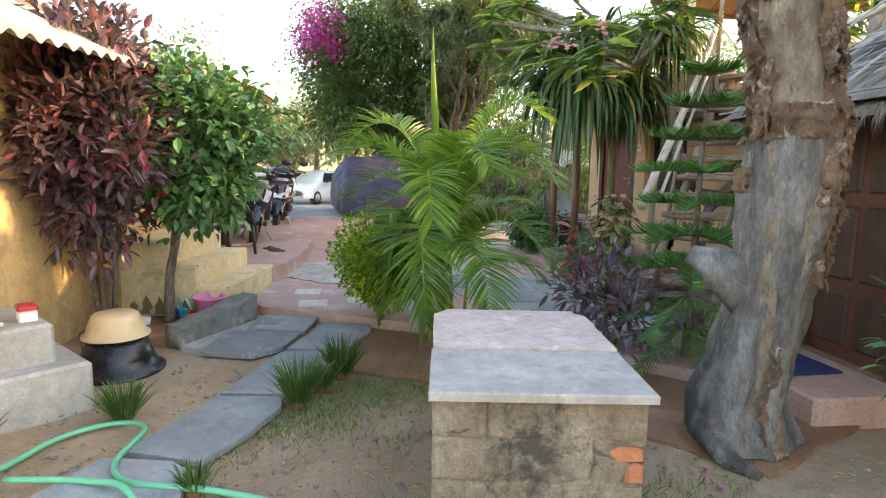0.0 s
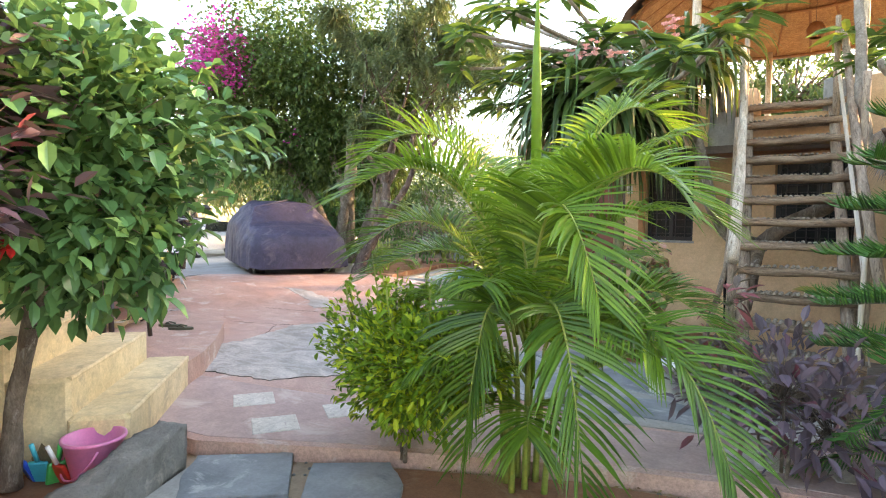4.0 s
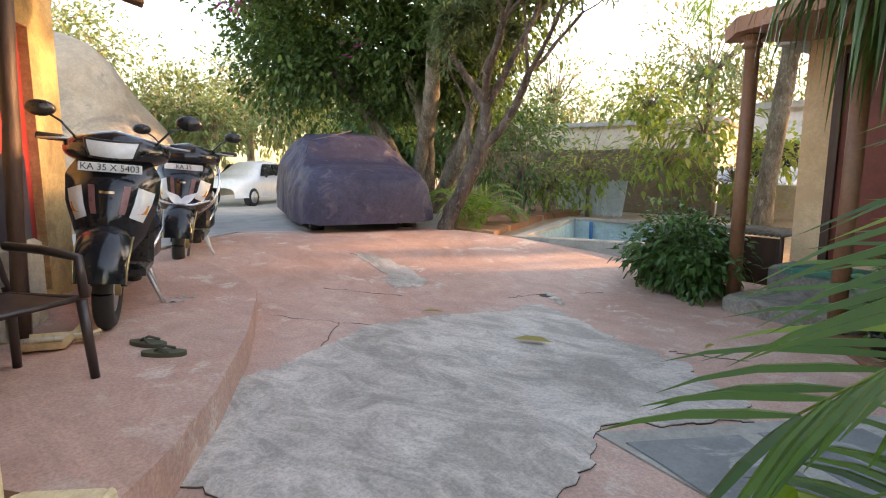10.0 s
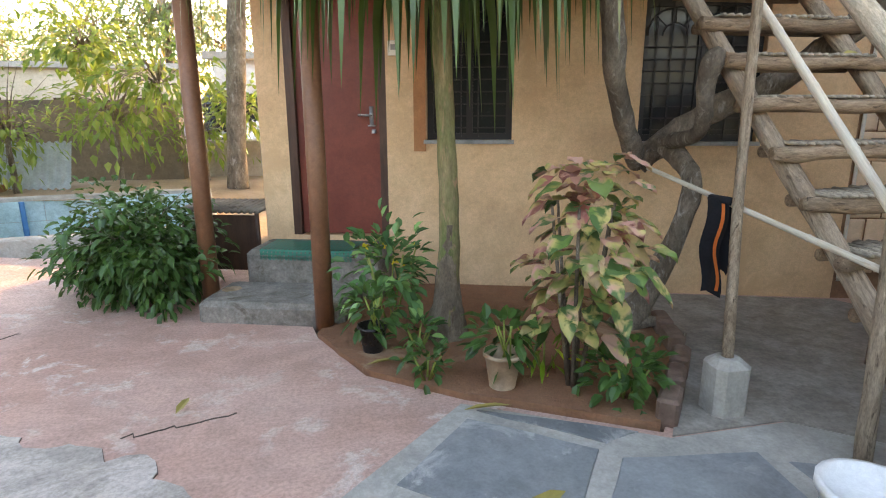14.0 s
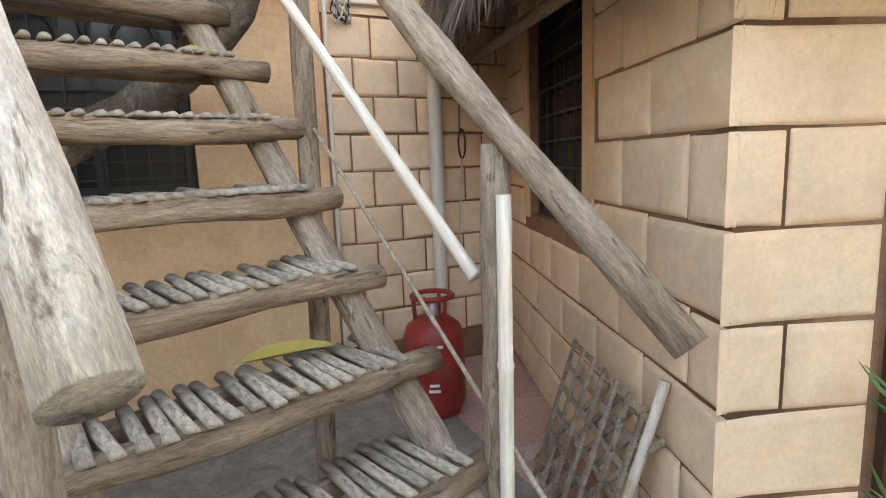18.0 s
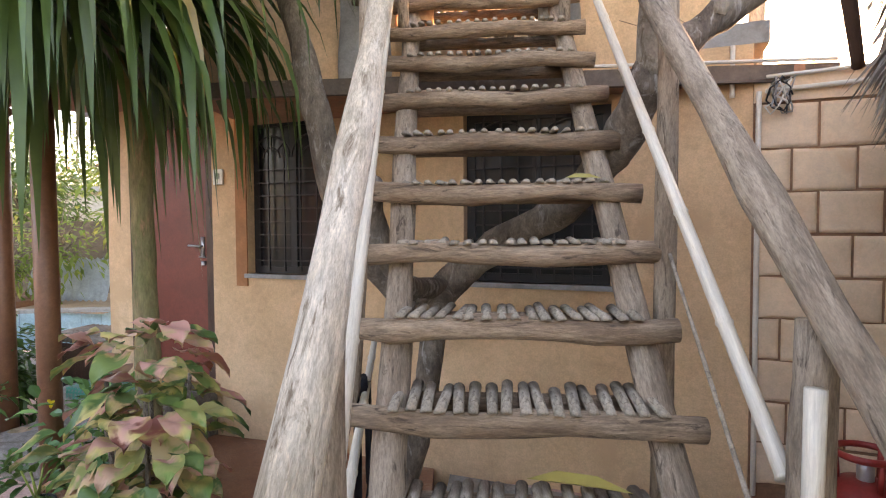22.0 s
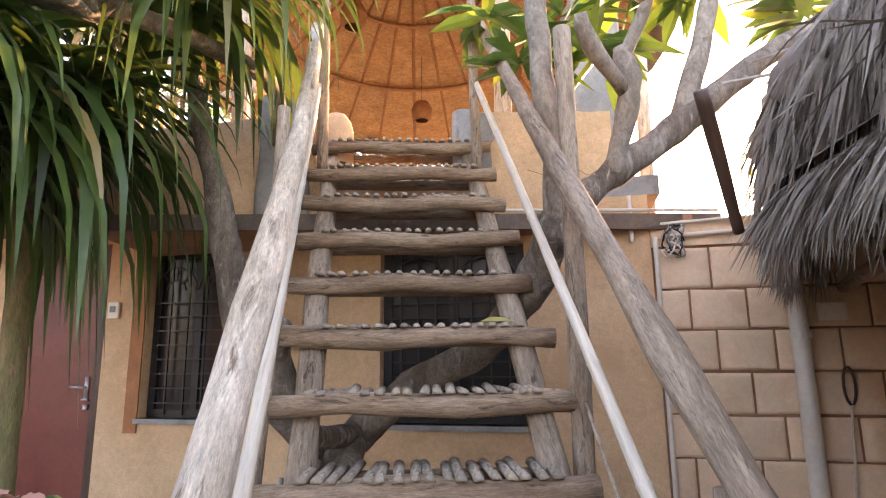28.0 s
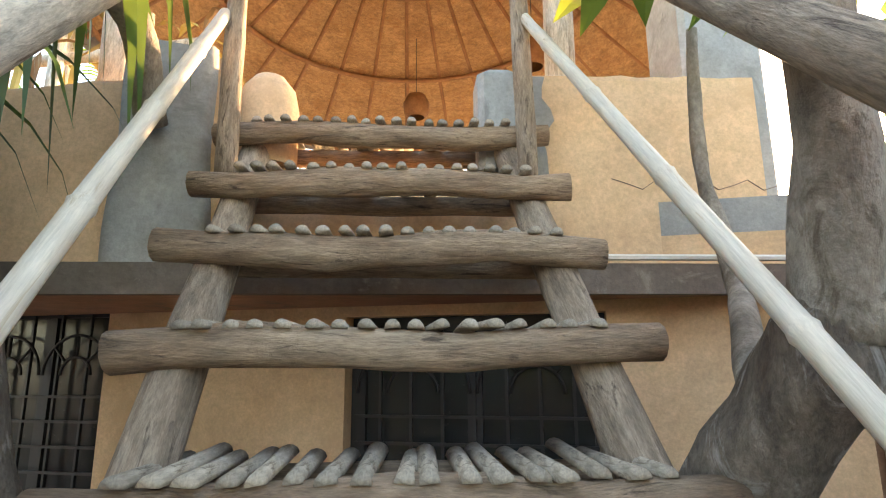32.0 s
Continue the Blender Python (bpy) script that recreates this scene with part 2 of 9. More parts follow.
def foliage(name, c1, c2, c3=None, rough=0.45, through_light=0.35, odd=0.9):
    """Leaves: a colour that differs from leaf to leaf, with light coming through."""
    m, nt, b = shader(name, rough, 0, 0.4)
    g = nt.nodes.new("ShaderNodeNewGeometry")
    stops = [(0.0, c1), (0.55, c2)] + ([(odd, c2), (min(1, odd + 0.04), c3)] if c3 else [])
    col = ramp(nt, g.outputs["Random Per Island"], stops)
    v = coords(nt)
    n = tex(nt, v, 9, 4)
    col = mixc(nt, 0.6, col, ramp(nt, n, [(0.3, (0.65, 0.65, 0.65)), (0.7, (1.15, 1.15, 1.15))]), "MULTIPLY")
    nt.links.new(col, b.inputs["Base Color"])
    t = nt.nodes.new("ShaderNodeBsdfTranslucent")
    nt.links.new(mixc(nt, 0.12, col, (0.5, 0.6, 0.05)), t.inputs[0])
    mx = nt.nodes.new("ShaderNodeMixShader")
    mx.inputs[0].default_value = through_light
    nt.links.new(b.outputs[0], mx.inputs[1])
    nt.links.new(t.outputs[0], mx.inputs[2])
    nt.links.new(mx.outputs[0], nt.nodes["Material Output"].inputs[0])
    return m


def plain(name, c, rough=0.4, metal=0.0, spec=0.5):
    return surface(name, c, tuple(min(1, k * 1.12 + 0.004) for k in c), None, 2.5, 40, rough, 0.06, 0.002, metal, spec=spec, amount=0.25)


PEACH = surface("peach_plaster", (0.62, 0.405, 0.23), (0.70, 0.48, 0.29), (0.56, 0.36, 0.205), 0.7, 30, 0.85, 0.25, 0.004)
PEACH_PALE = surface("pale_peach_plaster", (0.73, 0.53, 0.35), (0.80, 0.61, 0.43), (0.69, 0.48, 0.31), 1.4, 30, 0.8, 0.28, 0.004, vary=0.05, amount=0.28)
ORANGE_TRIM = surface("orange_brown_paint", (0.36, 0.15, 0.06), (0.44, 0.19, 0.08), None, 1.2, 22, 0.75, 0.2)
MORTAR = surface("brown_joint_paint", (0.22, 0.115, 0.065), (0.33, 0.18, 0.105), None, 3, 30, 0.85, 0.3)
GREY_CEMENT = surface("grey_cement", (0.26, 0.26, 0.25), (0.36, 0.36, 0.34), (0.20, 0.20, 0.19), 1.6, 22, 0.9, 0.5)
PALE_CEMENT = surface("pale_cement", (0.33, 0.315, 0.28), (0.45, 0.43, 0.385), (0.30, 0.29, 0.25), 1.3, 20, 0.9, 0.5)
YELLOW_PLASTER = surface("yellow_limewash", (0.52, 0.35, 0.15), (0.63, 0.46, 0.23), (0.38, 0.26, 0.12), 1.1, 18, 0.9, 0.5, amount=0.7)
CREAM_STEP = surface("cream_step_paint", (0.68, 0.53, 0.30), (0.77, 0.63, 0.39), (0.50, 0.40, 0.25), 1.5, 20, 0.85, 0.4)
def yard_cement(name, c1, c2, worn, streak, scale=3.2, cover=0.57):
    """Old coloured cement: a large drift of hue, worn pale spots with ragged edges, faint trowel streaks and grit."""
    m, nt, b = shader(name, 0.75, 0, 0.35)
    v = coords(nt, (1, 1, 1), True)
    sv = coords(nt, (1.0, 1.7, 1.0), True)
    col = ramp(nt, tex(nt, v, 0.55, 5, 0.6, 0.5), [(0.34, c1), (0.66, c2)])
    spots = ramp(nt, tex(nt, v, scale, 9, 0.68, 0.35), [(cover, (0, 0, 0)), (cover + 0.07, (1, 1, 1))])
    big = ramp(nt, tex(nt, v, 0.9, 4, 0.6), [(0.42, (0.15, 0.15, 0.15)), (0.62, (0.85, 0.85, 0.85))])
    col = mixc(nt, mixc(nt, 1.0, spots, big, "MULTIPLY"), col, worn)
    st = tex(nt, sv, 1.9, 10, 0.74, 1.4)
    col = mixc(nt, 0.75, col, ramp(nt, st, [(0.41, streak), (0.59, (1.04, 1.04, 1.04))]), "MULTIPLY")
    grit = tex(nt, v, 55, 6, 0.75)
    col = mixc(nt, 0.7, col, ramp(nt, grit, [(0.36, (0.62, 0.62, 0.62)), (0.58, (1.1, 1.1, 1.1))]), "MULTIPLY")
    nt.links.new(col, b.inputs["Base Color"])
    bump(nt, b, mixc(nt, 0.5, grit, tex(nt, v, scale * 4, 8, 0.7)), 0.6, 0.006)
    return m


RED_OXIDE = yard_cement("red_oxide_cement", (0.48, 0.275, 0.21), (0.60, 0.405, 0.335), (0.67, 0.57, 0.50), (0.82, 0.82, 0.82), 3.4, 0.55)
PATCH = yard_cement("grey_cement_patch", (0.47, 0.41, 0.36), (0.64, 0.57, 0.50), (0.64, 0.575, 0.51), (0.52, 0.515, 0.50), 2.4, 0.52)
PINKISH = surface("pink_cement_tiles", (0.45, 0.31, 0.27), (0.52, 0.38, 0.34), (0.56, 0.45, 0.40), 0.6, 14, 0.75, 0.25, 0.004, world_space=True)
ROAD = surface("grey_drive_cement", (0.34, 0.32, 0.30), (0.44, 0.42, 0.39), (0.28, 0.27, 0.26), 0.5, 12, 0.9, 0.5, world_space=True)
SLATE = surface("blue_grey_slate", (0.17, 0.185, 0.19), (0.29, 0.305, 0.305), (0.40, 0.40, 0.385), 1.4, 18, 0.55, 0.4, 0.004, world_space=True, vary=0.15)
SLATE_LIGHT = surface("grey_shahabad_stone", (0.20, 0.215, 0.22), (0.31, 0.32, 0.315), (0.16, 0.175, 0.18), 1.3, 13, 0.6, 0.35, 0.004, world_space=True, vary=0.12)
SOIL = surface("red_garden_soil", (0.25, 0.11, 0.058), (0.38, 0.20, 0.115), (0.40, 0.255, 0.16), 0.6, 20, 0.95, 0.9, 0.02, world_space=True)
EARTH = surface("sandy_earth", (0.33, 0.22, 0.135), (0.44, 0.32, 0.215), (0.22, 0.16, 0.09), 0.5, 16, 0.95, 0.8, 0.015, world_space=True)
STAIR_CEMENT = surface("worn_floor_cement", (0.25, 0.22, 0.185), (0.37, 0.34, 0.30), (0.20, 0.17, 0.14), 1.2, 14, 0.9, 0.5, 0.006, world_space=True, amount=0.8)
GRANITE = surface("rough_granite", (0.17, 0.165, 0.15), (0.30, 0.29, 0.26), (0.36, 0.33, 0.28), 2.2, 18, 0.9, 0.9, 0.02)
MARBLE = surface("weathered_marble", (0.33, 0.30, 0.27), (0.42, 0.39, 0.35), (0.28, 0.25, 0.22), 3.0, 9, 0.6, 0.3, 0.003)
PINK_STONE = surface("pink_stone_slab", (0.46, 0.35, 0.305), (0.57, 0.46, 0.41), (0.60, 0.52, 0.46), 3.0, 12, 0.7, 0.4, 0.004)
OLD_RENDER = surface("old_cement_render", (0.20, 0.15, 0.10), (0.34, 0.27, 0.195), (0.055, 0.05, 0.045), 2.0, 26, 0.95, 1.0, 0.022, amount=0.9)
def sooty_render():
    """The old render with one soot stain of ragged outline on the front."""
    m = surface("sooty_old_render", (0.24, 0.185, 0.125), (0.40, 0.325, 0.24), (0.10, 0.085, 0.07), 3.0, 34, 0.95, 1.0, 0.02, amount=0.9)
    nt = m.node_tree
    b = nt.nodes["Principled BSDF"]
    col = b.inputs["Base Color"].links[0].from_socket
    v = coords(nt)
    mp = nt.nodes.new("ShaderNodeMapping")
    mp.inputs[1].default_value = (0.2, 0.0, -1.45)
    mp.inputs[3].default_value = (4.6, 0.0, 3.0)
    nt.links.new(v, mp.inputs[0])
    ln = nt.nodes.new("ShaderNodeVectorMath")
    ln.operation = "LENGTH"
    nt.links.new(mp.outputs[0], ln.inputs[0])
    ad = nt.nodes.new("ShaderNodeMath")
    ad.operation = "MULTIPLY_ADD"
    nt.links.new(ln.outputs["Value"], ad.inputs[0])
    ad.inputs[1].default_value = 0.42
    nt.links.new(tex(nt, v, 11, 7, 0.7, 0.6), ad.inputs[2])
    f = ramp(nt, ad.outputs[0], [(0.0, (0.9, 0.9, 0.9)), (0.62, (0.85, 0.85, 0.85)), (0.84, (0, 0, 0))])
    nt.links.new(mixc(nt, f, col, (0.045, 0.042, 0.038)), b.inputs["Base Color"])
    return m


SOOTY = sooty_render()
BRICK = surface("red_brick", (0.36, 0.12, 0.06), (0.46, 0.18, 0.09), (0.30, 0.16, 0.10), 4, 20, 0.9, 0.7, vary=0.2)
LOG = surface("weathered_grey_log", (0.24, 0.155, 0.098), (0.44, 0.32, 0.215), (0.08, 0.053, 0.035), 1.0, 6, 0.85, 1.0, 0.010, stretch=(2.6, 16, 16), vary=0.25, amount=1.0)
LOG_UP = surface("weathered_upright_log", (0.26, 0.187, 0.128), (0.48, 0.375, 0.275), (0.09, 0.062, 0.042), 1.0, 7, 0.85, 1.0, 0.010, stretch=(13, 13, 2.6), vary=0.15, amount=1.0)
PALE_LOG = surface("barkless_pale_log", (0.58, 0.47, 0.345), (0.80, 0.71, 0.58), (0.20, 0.14, 0.09), 0.8, 8, 0.8, 1.0, 0.012, stretch=(11, 11, 2.4), vary=0.1, amount=1.0)
BAMBOO = surface("pale_bamboo", (0.54, 0.475, 0.37), (0.70, 0.64, 0.53), (0.40, 0.31, 0.20), 1.2, 10, 0.5, 0.2, 0.003, stretch=(12, 12, 1.0), vary=0.1)
SLAT = surface("split_bamboo_slat", (0.25, 0.20, 0.145), (0.48, 0.405, 0.31), (0.12, 0.09, 0.06), 2.5, 12, 0.75, 0.5, 0.004, stretch=(8, 2, 8), vary=0.25, amount=0.8)
BARK = surface("grey_bark", (0.15, 0.115, 0.085), (0.37, 0.31, 0.245), (0.43, 0.39, 0.34), 2.6, 18, 0.92, 1.0, 0.03, stretch=(2.4, 2.4, 1), vary=0.1, amount=1.0)
SMOOTH_BARK = surface("frangipani_bark", (0.18, 0.15, 0.115), (0.36, 0.315, 0.255), (0.13, 0.10, 0.07), 3.5, 16, 0.85, 0.8, 0.015, stretch=(1.6, 1.6, 1), amount=0.9)
GREY_WRAP = surface("grey_sacking", (0.075, 0.07, 0.063), (0.29, 0.275, 0.255), (0.14, 0.10, 0.07), 3.2, 26, 0.92, 1.0, 0.02, stretch=(1.3, 1.3, 0.5), amount=1.0)
DEAD_BARK = surface("peeling_brown_bark", (0.10, 0.06, 0.037), (0.30, 0.19, 0.12), (0.42, 0.38, 0.34), 3.5, 20, 0.9, 1.0, 0.03, amount=1.0)
TRUNK_PALE = surface("barkless_trunk", (0.15, 0.115, 0.08), (0.33, 0.27, 0.20), (0.11, 0.07, 0.045), 3.2, 22, 0.9, 1.0, 0.02, stretch=(1.3, 1.3, 0.6), amount=1.0)
THATCH = surface("dry_palm_thatch", (0.16, 0.13, 0.105), (0.32, 0.28, 0.23), (0.10, 0.075, 0.055), 2, 16, 0.95, 0.8, 0.01, stretch=(1, 1, 1))
THATCH_GREY = surface("silvered_thatch_strip", (0.30, 0.28, 0.255), (0.46, 0.44, 0.41), (0.18, 0.15, 0.12), 2.0, 14, 0.9, 0.5, vary=0.25)
MATTING = surface("woven_reed_matting", (0.38, 0.21, 0.09), (0.53, 0.32, 0.145), (0.34, 0.17, 0.06), 4, 30, 0.85, 0.9, 0.012, stretch=(1, 1, 3), amount=0.9)
RED_DOOR = surface("maroon_door_paint", (0.17, 0.035, 0.022), (0.21, 0.05, 0.032), None, 1.5, 25, 0.5, 0.15)
DARK_WOOD = surface("dark_varnished_wood", (0.055, 0.028, 0.018), (0.10, 0.05, 0.032), None, 2, 20, 0.5, 0.3, stretch=(6, 6, 1))
COLUMN = surface("brown_painted_pipe", (0.17, 0.075, 0.038), (0.23, 0.105, 0.055), None, 2, 30, 0.5, 0.1)
IRON = plain("black_iron", (0.018, 0.018, 0.02), 0.5, 0.3)
GLASS_DARK = plain("dark_window_glass", (0.02, 0.022, 0.024), 0.25, spec=0.25)
BLACK = plain("black_plastic", (0.012, 0.012, 0.014), 0.3)
RUBBER = plain("tyre_rubber", (0.022, 0.022, 0.022), 0.85)
STEEL = plain("grey_steel", (0.45, 0.45, 0.46), 0.35, 0.8)
CHROME = plain("chrome", (0.75, 0.75, 0.76), 0.15, 1.0)
WHITE = plain("white_paint", (0.74, 0.74, 0.72), 0.35)
CAR_WHITE = plain("white_car_paint", (0.78, 0.79, 0.80), 0.2)
PVC = plain("pale_pvc_pipe", (0.60, 0.56, 0.48), 0.45)
SWITCH_WHITE = plain("cream_plastic", (0.72, 0.70, 0.62), 0.35)
TILE_BLUE = surface("pale_blue_tile", (0.36, 0.55, 0.60), (0.44, 0.62, 0.66), None, 1.5, 20, 0.25, 0.05, vary=0.1)
WATER_BLUE = plain("pale_tank_floor", (0.50, 0.60, 0.60), 0.3)
LEAF_DRY = foliage("fallen_leaf", (0.26, 0.17, 0.055), (0.38, 0.31, 0.09), (0.18, 0.095, 0.04), 0.6, 0.1, 0.8)


# ---- ground ----
def gz(x, y):
    """The yard's height: level by the house, rising towards the drive."""
    k = min(1, max(0, (-0.85 * x + 0.5 * y - 8.7) / 3.8))
    f = min(1, max(0, (-0.85 * x + 0.5 * y - 16.0) / 8.0))
    return 0.34 * (k * k * (3 - 2 * k) - f * f * (3 - 2 * f))


def ground_fn(u, v):
    a = lambda q: (q - 0.5) * 2
    x = -7 + 14 * a(u) + 700 * a(u) ** 7
    y = 3 + 14 * a(v) + 700 * a(v) ** 7
    return (x, y, -0.10 + gz(x, y) + 0.012 * noise.noise(Vector((x * 2.3, y * 2.3, 0))))


GROUND = M().grid(ground_fn, 150, 150)


def in_tank(f):
    """Whether a cell of the ground lies over the sunken tank."""
    c = pose(-9.62, 6.86, 0, 0, 0, 15).inverted() @ (sum((Vector(GROUND.v[i]) for i in f), Vector()) / len(f))
    return 0.12 < c.x < 2.83 and 0.12 < c.y < 3.38


GROUND.f = [f for f in GROUND.f if not in_tank(f)]
solo("ground", GROUND, EARTH, "bare sandy earth of the garden and street", kind="structure", smooth=True)


def sheet(name, poly, z0, z1, mat, label, kind="structure", step=0.5):
    """A cemented area over a polygon, following the yard's slope."""
    bm = bmesh.new()
    f = bm.faces.new([bm.verts.new((x, y, 0)) for x, y in poly])
    x0, x1 = min(p[0] for p in poly), max(p[0] for p in poly)
    y0, y1 = min(p[1] for p in poly), max(p[1] for p in poly)
    for axis, lo, hi in ((0, x0, x1), (1, y0, y1)):
        k = lo + step
        while k < hi:
            co, no = [0, 0, 0], [0, 0, 0]
            co[axis], no[axis] = k, 1
            bmesh.ops.bisect_plane(bm, geom=bm.verts[:] + bm.edges[:] + bm.faces[:], plane_co=co, plane_no=no)
            k += step
    ex = bmesh.ops.extrude_face_region(bm, geom=bm.faces[:])
    top = {v for v in ex["geom"] if isinstance(v, bmesh.types.BMVert)}
    for v in bm.verts:
        v.co.z = (z1 if v in top else z0) + gz(v.co.x, v.co.y)
    bmesh.ops.recalc_face_normals(bm, faces=bm.faces[:])
    me = bpy.data.meshes.new(name)
    bm.to_mesh(me)
    bm.free()
    me.materials.append(mat)
    return tagged(new(name, me), label, kind=kind)


def wavy(pts, amp=0.03, n=5, seed=0):
    """A polygon with its sides broken into uneven short pieces."""
    out = []
    for i, p in enumerate(pts):
        q = pts[(i + 1) % len(pts)]
        for k in range(n):
            t = k / n
            x, y = p[0] + (q[0] - p[0]) * t, p[1] + (q[1] - p[1]) * t
            if k:
                x += amp * (noise.noise(Vector((x * 3, y * 3, seed))) + 0.45 * noise.noise(Vector((x * 11, y * 11, seed + 4))))
                y += amp * (noise.noise(Vector((x * 3, y * 3, seed + 9))) + 0.45 * noise.noise(Vector((x * 11, y * 11, seed + 13))))
            out.append((x, y))
    return out


# dark colour for cracks: dirt, and the shade at their edges painted in
CRACK_DIRT_SHADE = surface("crack_dirt_and_shade", (0.06, 0.045, 0.035), (0.11, 0.085, 0.065), None, 4, 30, 0.95, 0.4)
YARD = [(-6.35, 0.02), (-5.9, 0.08), (-4.85, 0.66), (-3.85, 1.15), (-3.1, 1.42), (-2.3, 1.62), (-0.6, 2.0), (0.6, 2.4), (0.6, 5.6), (-3.3, 5.6), (-3.33, 4.97), (-3.53, 4.33), (-4.0, 3.72), (-4.83, 4.15), (-5.32, 4.5), (-5.62, 5.1), (-5.9, 6.3), (-6.6, 7.2), (-9.5, 6.85), (-10.9, 6.6), (-12.6, 4.4), (-11.6, 2.2), (-9.2, 0.9), (-7.3, -0.1)]
sheet("yard_floor", YARD, -0.16, 0.0, RED_OXIDE, "cracked red-oxide cement yard, faded pink")
PATCH_POLY = wavy([(-7.95, 1.35), (-8.2, 2.1), (-8.45, 3.2), (-7.75, 4.6), (-7.2, 4.3), (-6.4, 3.85), (-5.8, 3.45), (-5.7, 3.2), (-6.25, 2.6), (-6.1, 1.9), (-6.6, 1.2), (-7.3, 1.05)], 0.13, 16, 3)
sheet("cement_patch", PATCH_POLY, -0.04, 0.011, PATCH, "rough grey cement repair patch, worn and stained")
solo("patch_crack", M().tube([(x, y, gz(x, y) + 0.004) for x, y in PATCH_POLY + PATCH_POLY[:1]], [0.0018 + 0.006 * abs(noise.noise(Vector((x * 5, y * 5, 1)))) for x, y in PATCH_POLY + PATCH_POLY[:1]], 5), CRACK_DIRT_SHADE, "ragged crack round the cement patch, dark with painted edge shade", kind="structure")
for i, (xa, ya, xb, yb) in enumerate(((-9.4, 2.65, -8.35, 3.17), (-8.24, 2.4, -8.9, 3.2), (-8.14, 4.6, -7.97, 4.95), (-7.85, 5.06, -7.55, 5.45), (-6.41, 4.04, -5.95, 4.18), (-9.6, 3.5, -8.9, 3.9))):
    pts = [(xa + (xb - xa) * k / 14 + 0.05 * noise.noise(Vector((k * 0.6, i, 0))), ya + (yb - ya) * k / 14 + 0.05 * noise.noise(Vector((k * 0.6, i, 5)))) for k in range(15)]
    solo("floor_crack", M().tube([(x, y, gz(x, y) + 0.0005) for x, y in pts], 0.0045, 5), CRACK_DIRT_SHADE, "thin dark crack in the cement yard", kind="structure")
sheet("small_cement_patch", wavy([(-10.4, 4.5), (-9.95, 4.42), (-9.15, 4.04), (-8.97, 4.24), (-9.05, 4.44), (-9.9, 4.7)], 0.1, 8, 5), -0.04, 0.006, PATCH, "small grey cement repair in the yard")
sheet("floor_hole", wavy([(-8.0, 4.9), (-7.88, 5.08), (-7.72, 4.86), (-7.62, 4.72), (-7.8, 4.78)], 0.06, 6, 4), -0.04, 0.003, CRACK_DIRT_SHADE, "dark broken hole in the cement yard")
for i in range(5):
    solo("cement_chip", M().rbox(-0.05, 0.05, -0.03, 0.03, 0, 0.025, 0.01), PATCH, "broken chip of grey cement by the hole", "rubble", "cement chips", mx=pose(-7.95 + 0.07 * i, 5.0 - 0.06 * i + 0.04 * (i % 2), 0.002, 4, 3, 37 * i))
sheet("drive", [(-10.75, 6.75), (-12.7, 4.3), (-11.7, 2.1), (-10.6, 1.5), (-30, 3), (-60, 10), (-60, 34), (-30, 16), (-18, 13), (-12, 9)], -0.16, -0.006, ROAD, "grey cement drive leading to the street", step=2.0)
sheet("pink_floor", [(-6.30, 0.10), (-5.9, 0.16), (-4.85, 0.74), (-3.85, 1.23), (-3.1, 1.5), (-2.3, 1.7), (-2.2, 2.35), (-3.3, 2.1), (-4.3, 1.75), (-5.6, 1.3), (-6.4, 1.1), (-7.2, 0.95), (-7.2, 0.1)], -0.05, 0.004, PINKISH, "band of pink cement paving along the garden edge")

# ornate cement tiles set in the pink band
tile_mat = surface("speckled_cement_tile", (0.60, 0.55, 0.48), (0.68, 0.63, 0.56), (0.40, 0.34, 0.30), 9, 30, 0.7, 0.5)
for x, y, r in ((-6.28, 0.8, 55), (-5.72, 0.55, 55), (-5.55, 1.05, 55), (-3.0, 1.85, 20), (-2.5, 1.98, 20)):
    ob = solo("floor_tile", M().rbox(-0.15, 0.15, -0.15, 0.15, -0.02, 0.010, 0.004), tile_mat, "speckled cream cement tile let into the pink floor", kind="structure", mx=pose(x, y, 0, 0, 0, r))

# garden path of grey stone slabs
def slab(name, poly, z, mat, label, parent=None, t=0.04):
    c = (sum(p[0] for p in poly) / len(poly), sum(p[1] for p in poly) / len(poly))
    m = M().prism(wavy([(x - c[0], y - c[1]) for x, y in poly], 0.02, 4, c[0]), -t, -0.006)
    n = len(m.v) // 2
    m.add([(x * 0.985, y * 0.985, 0.0) for x, y, q in m.v[n:]], [tuple(range(n))])
    m.f += [(n + i, n + (i + 1) % n, 2 * n + (i + 1) % n, 2 * n + i) for i in range(n)]
    ob = new(name, m.mesh(name, mat))
    ob.location = (c[0], c[1], z)
    if parent:
        ob.parent = parent
    return ob


path = thing("garden_path", (0, 0, 0), "path of large grey stone slabs with cement joints", "path", kind="structure")
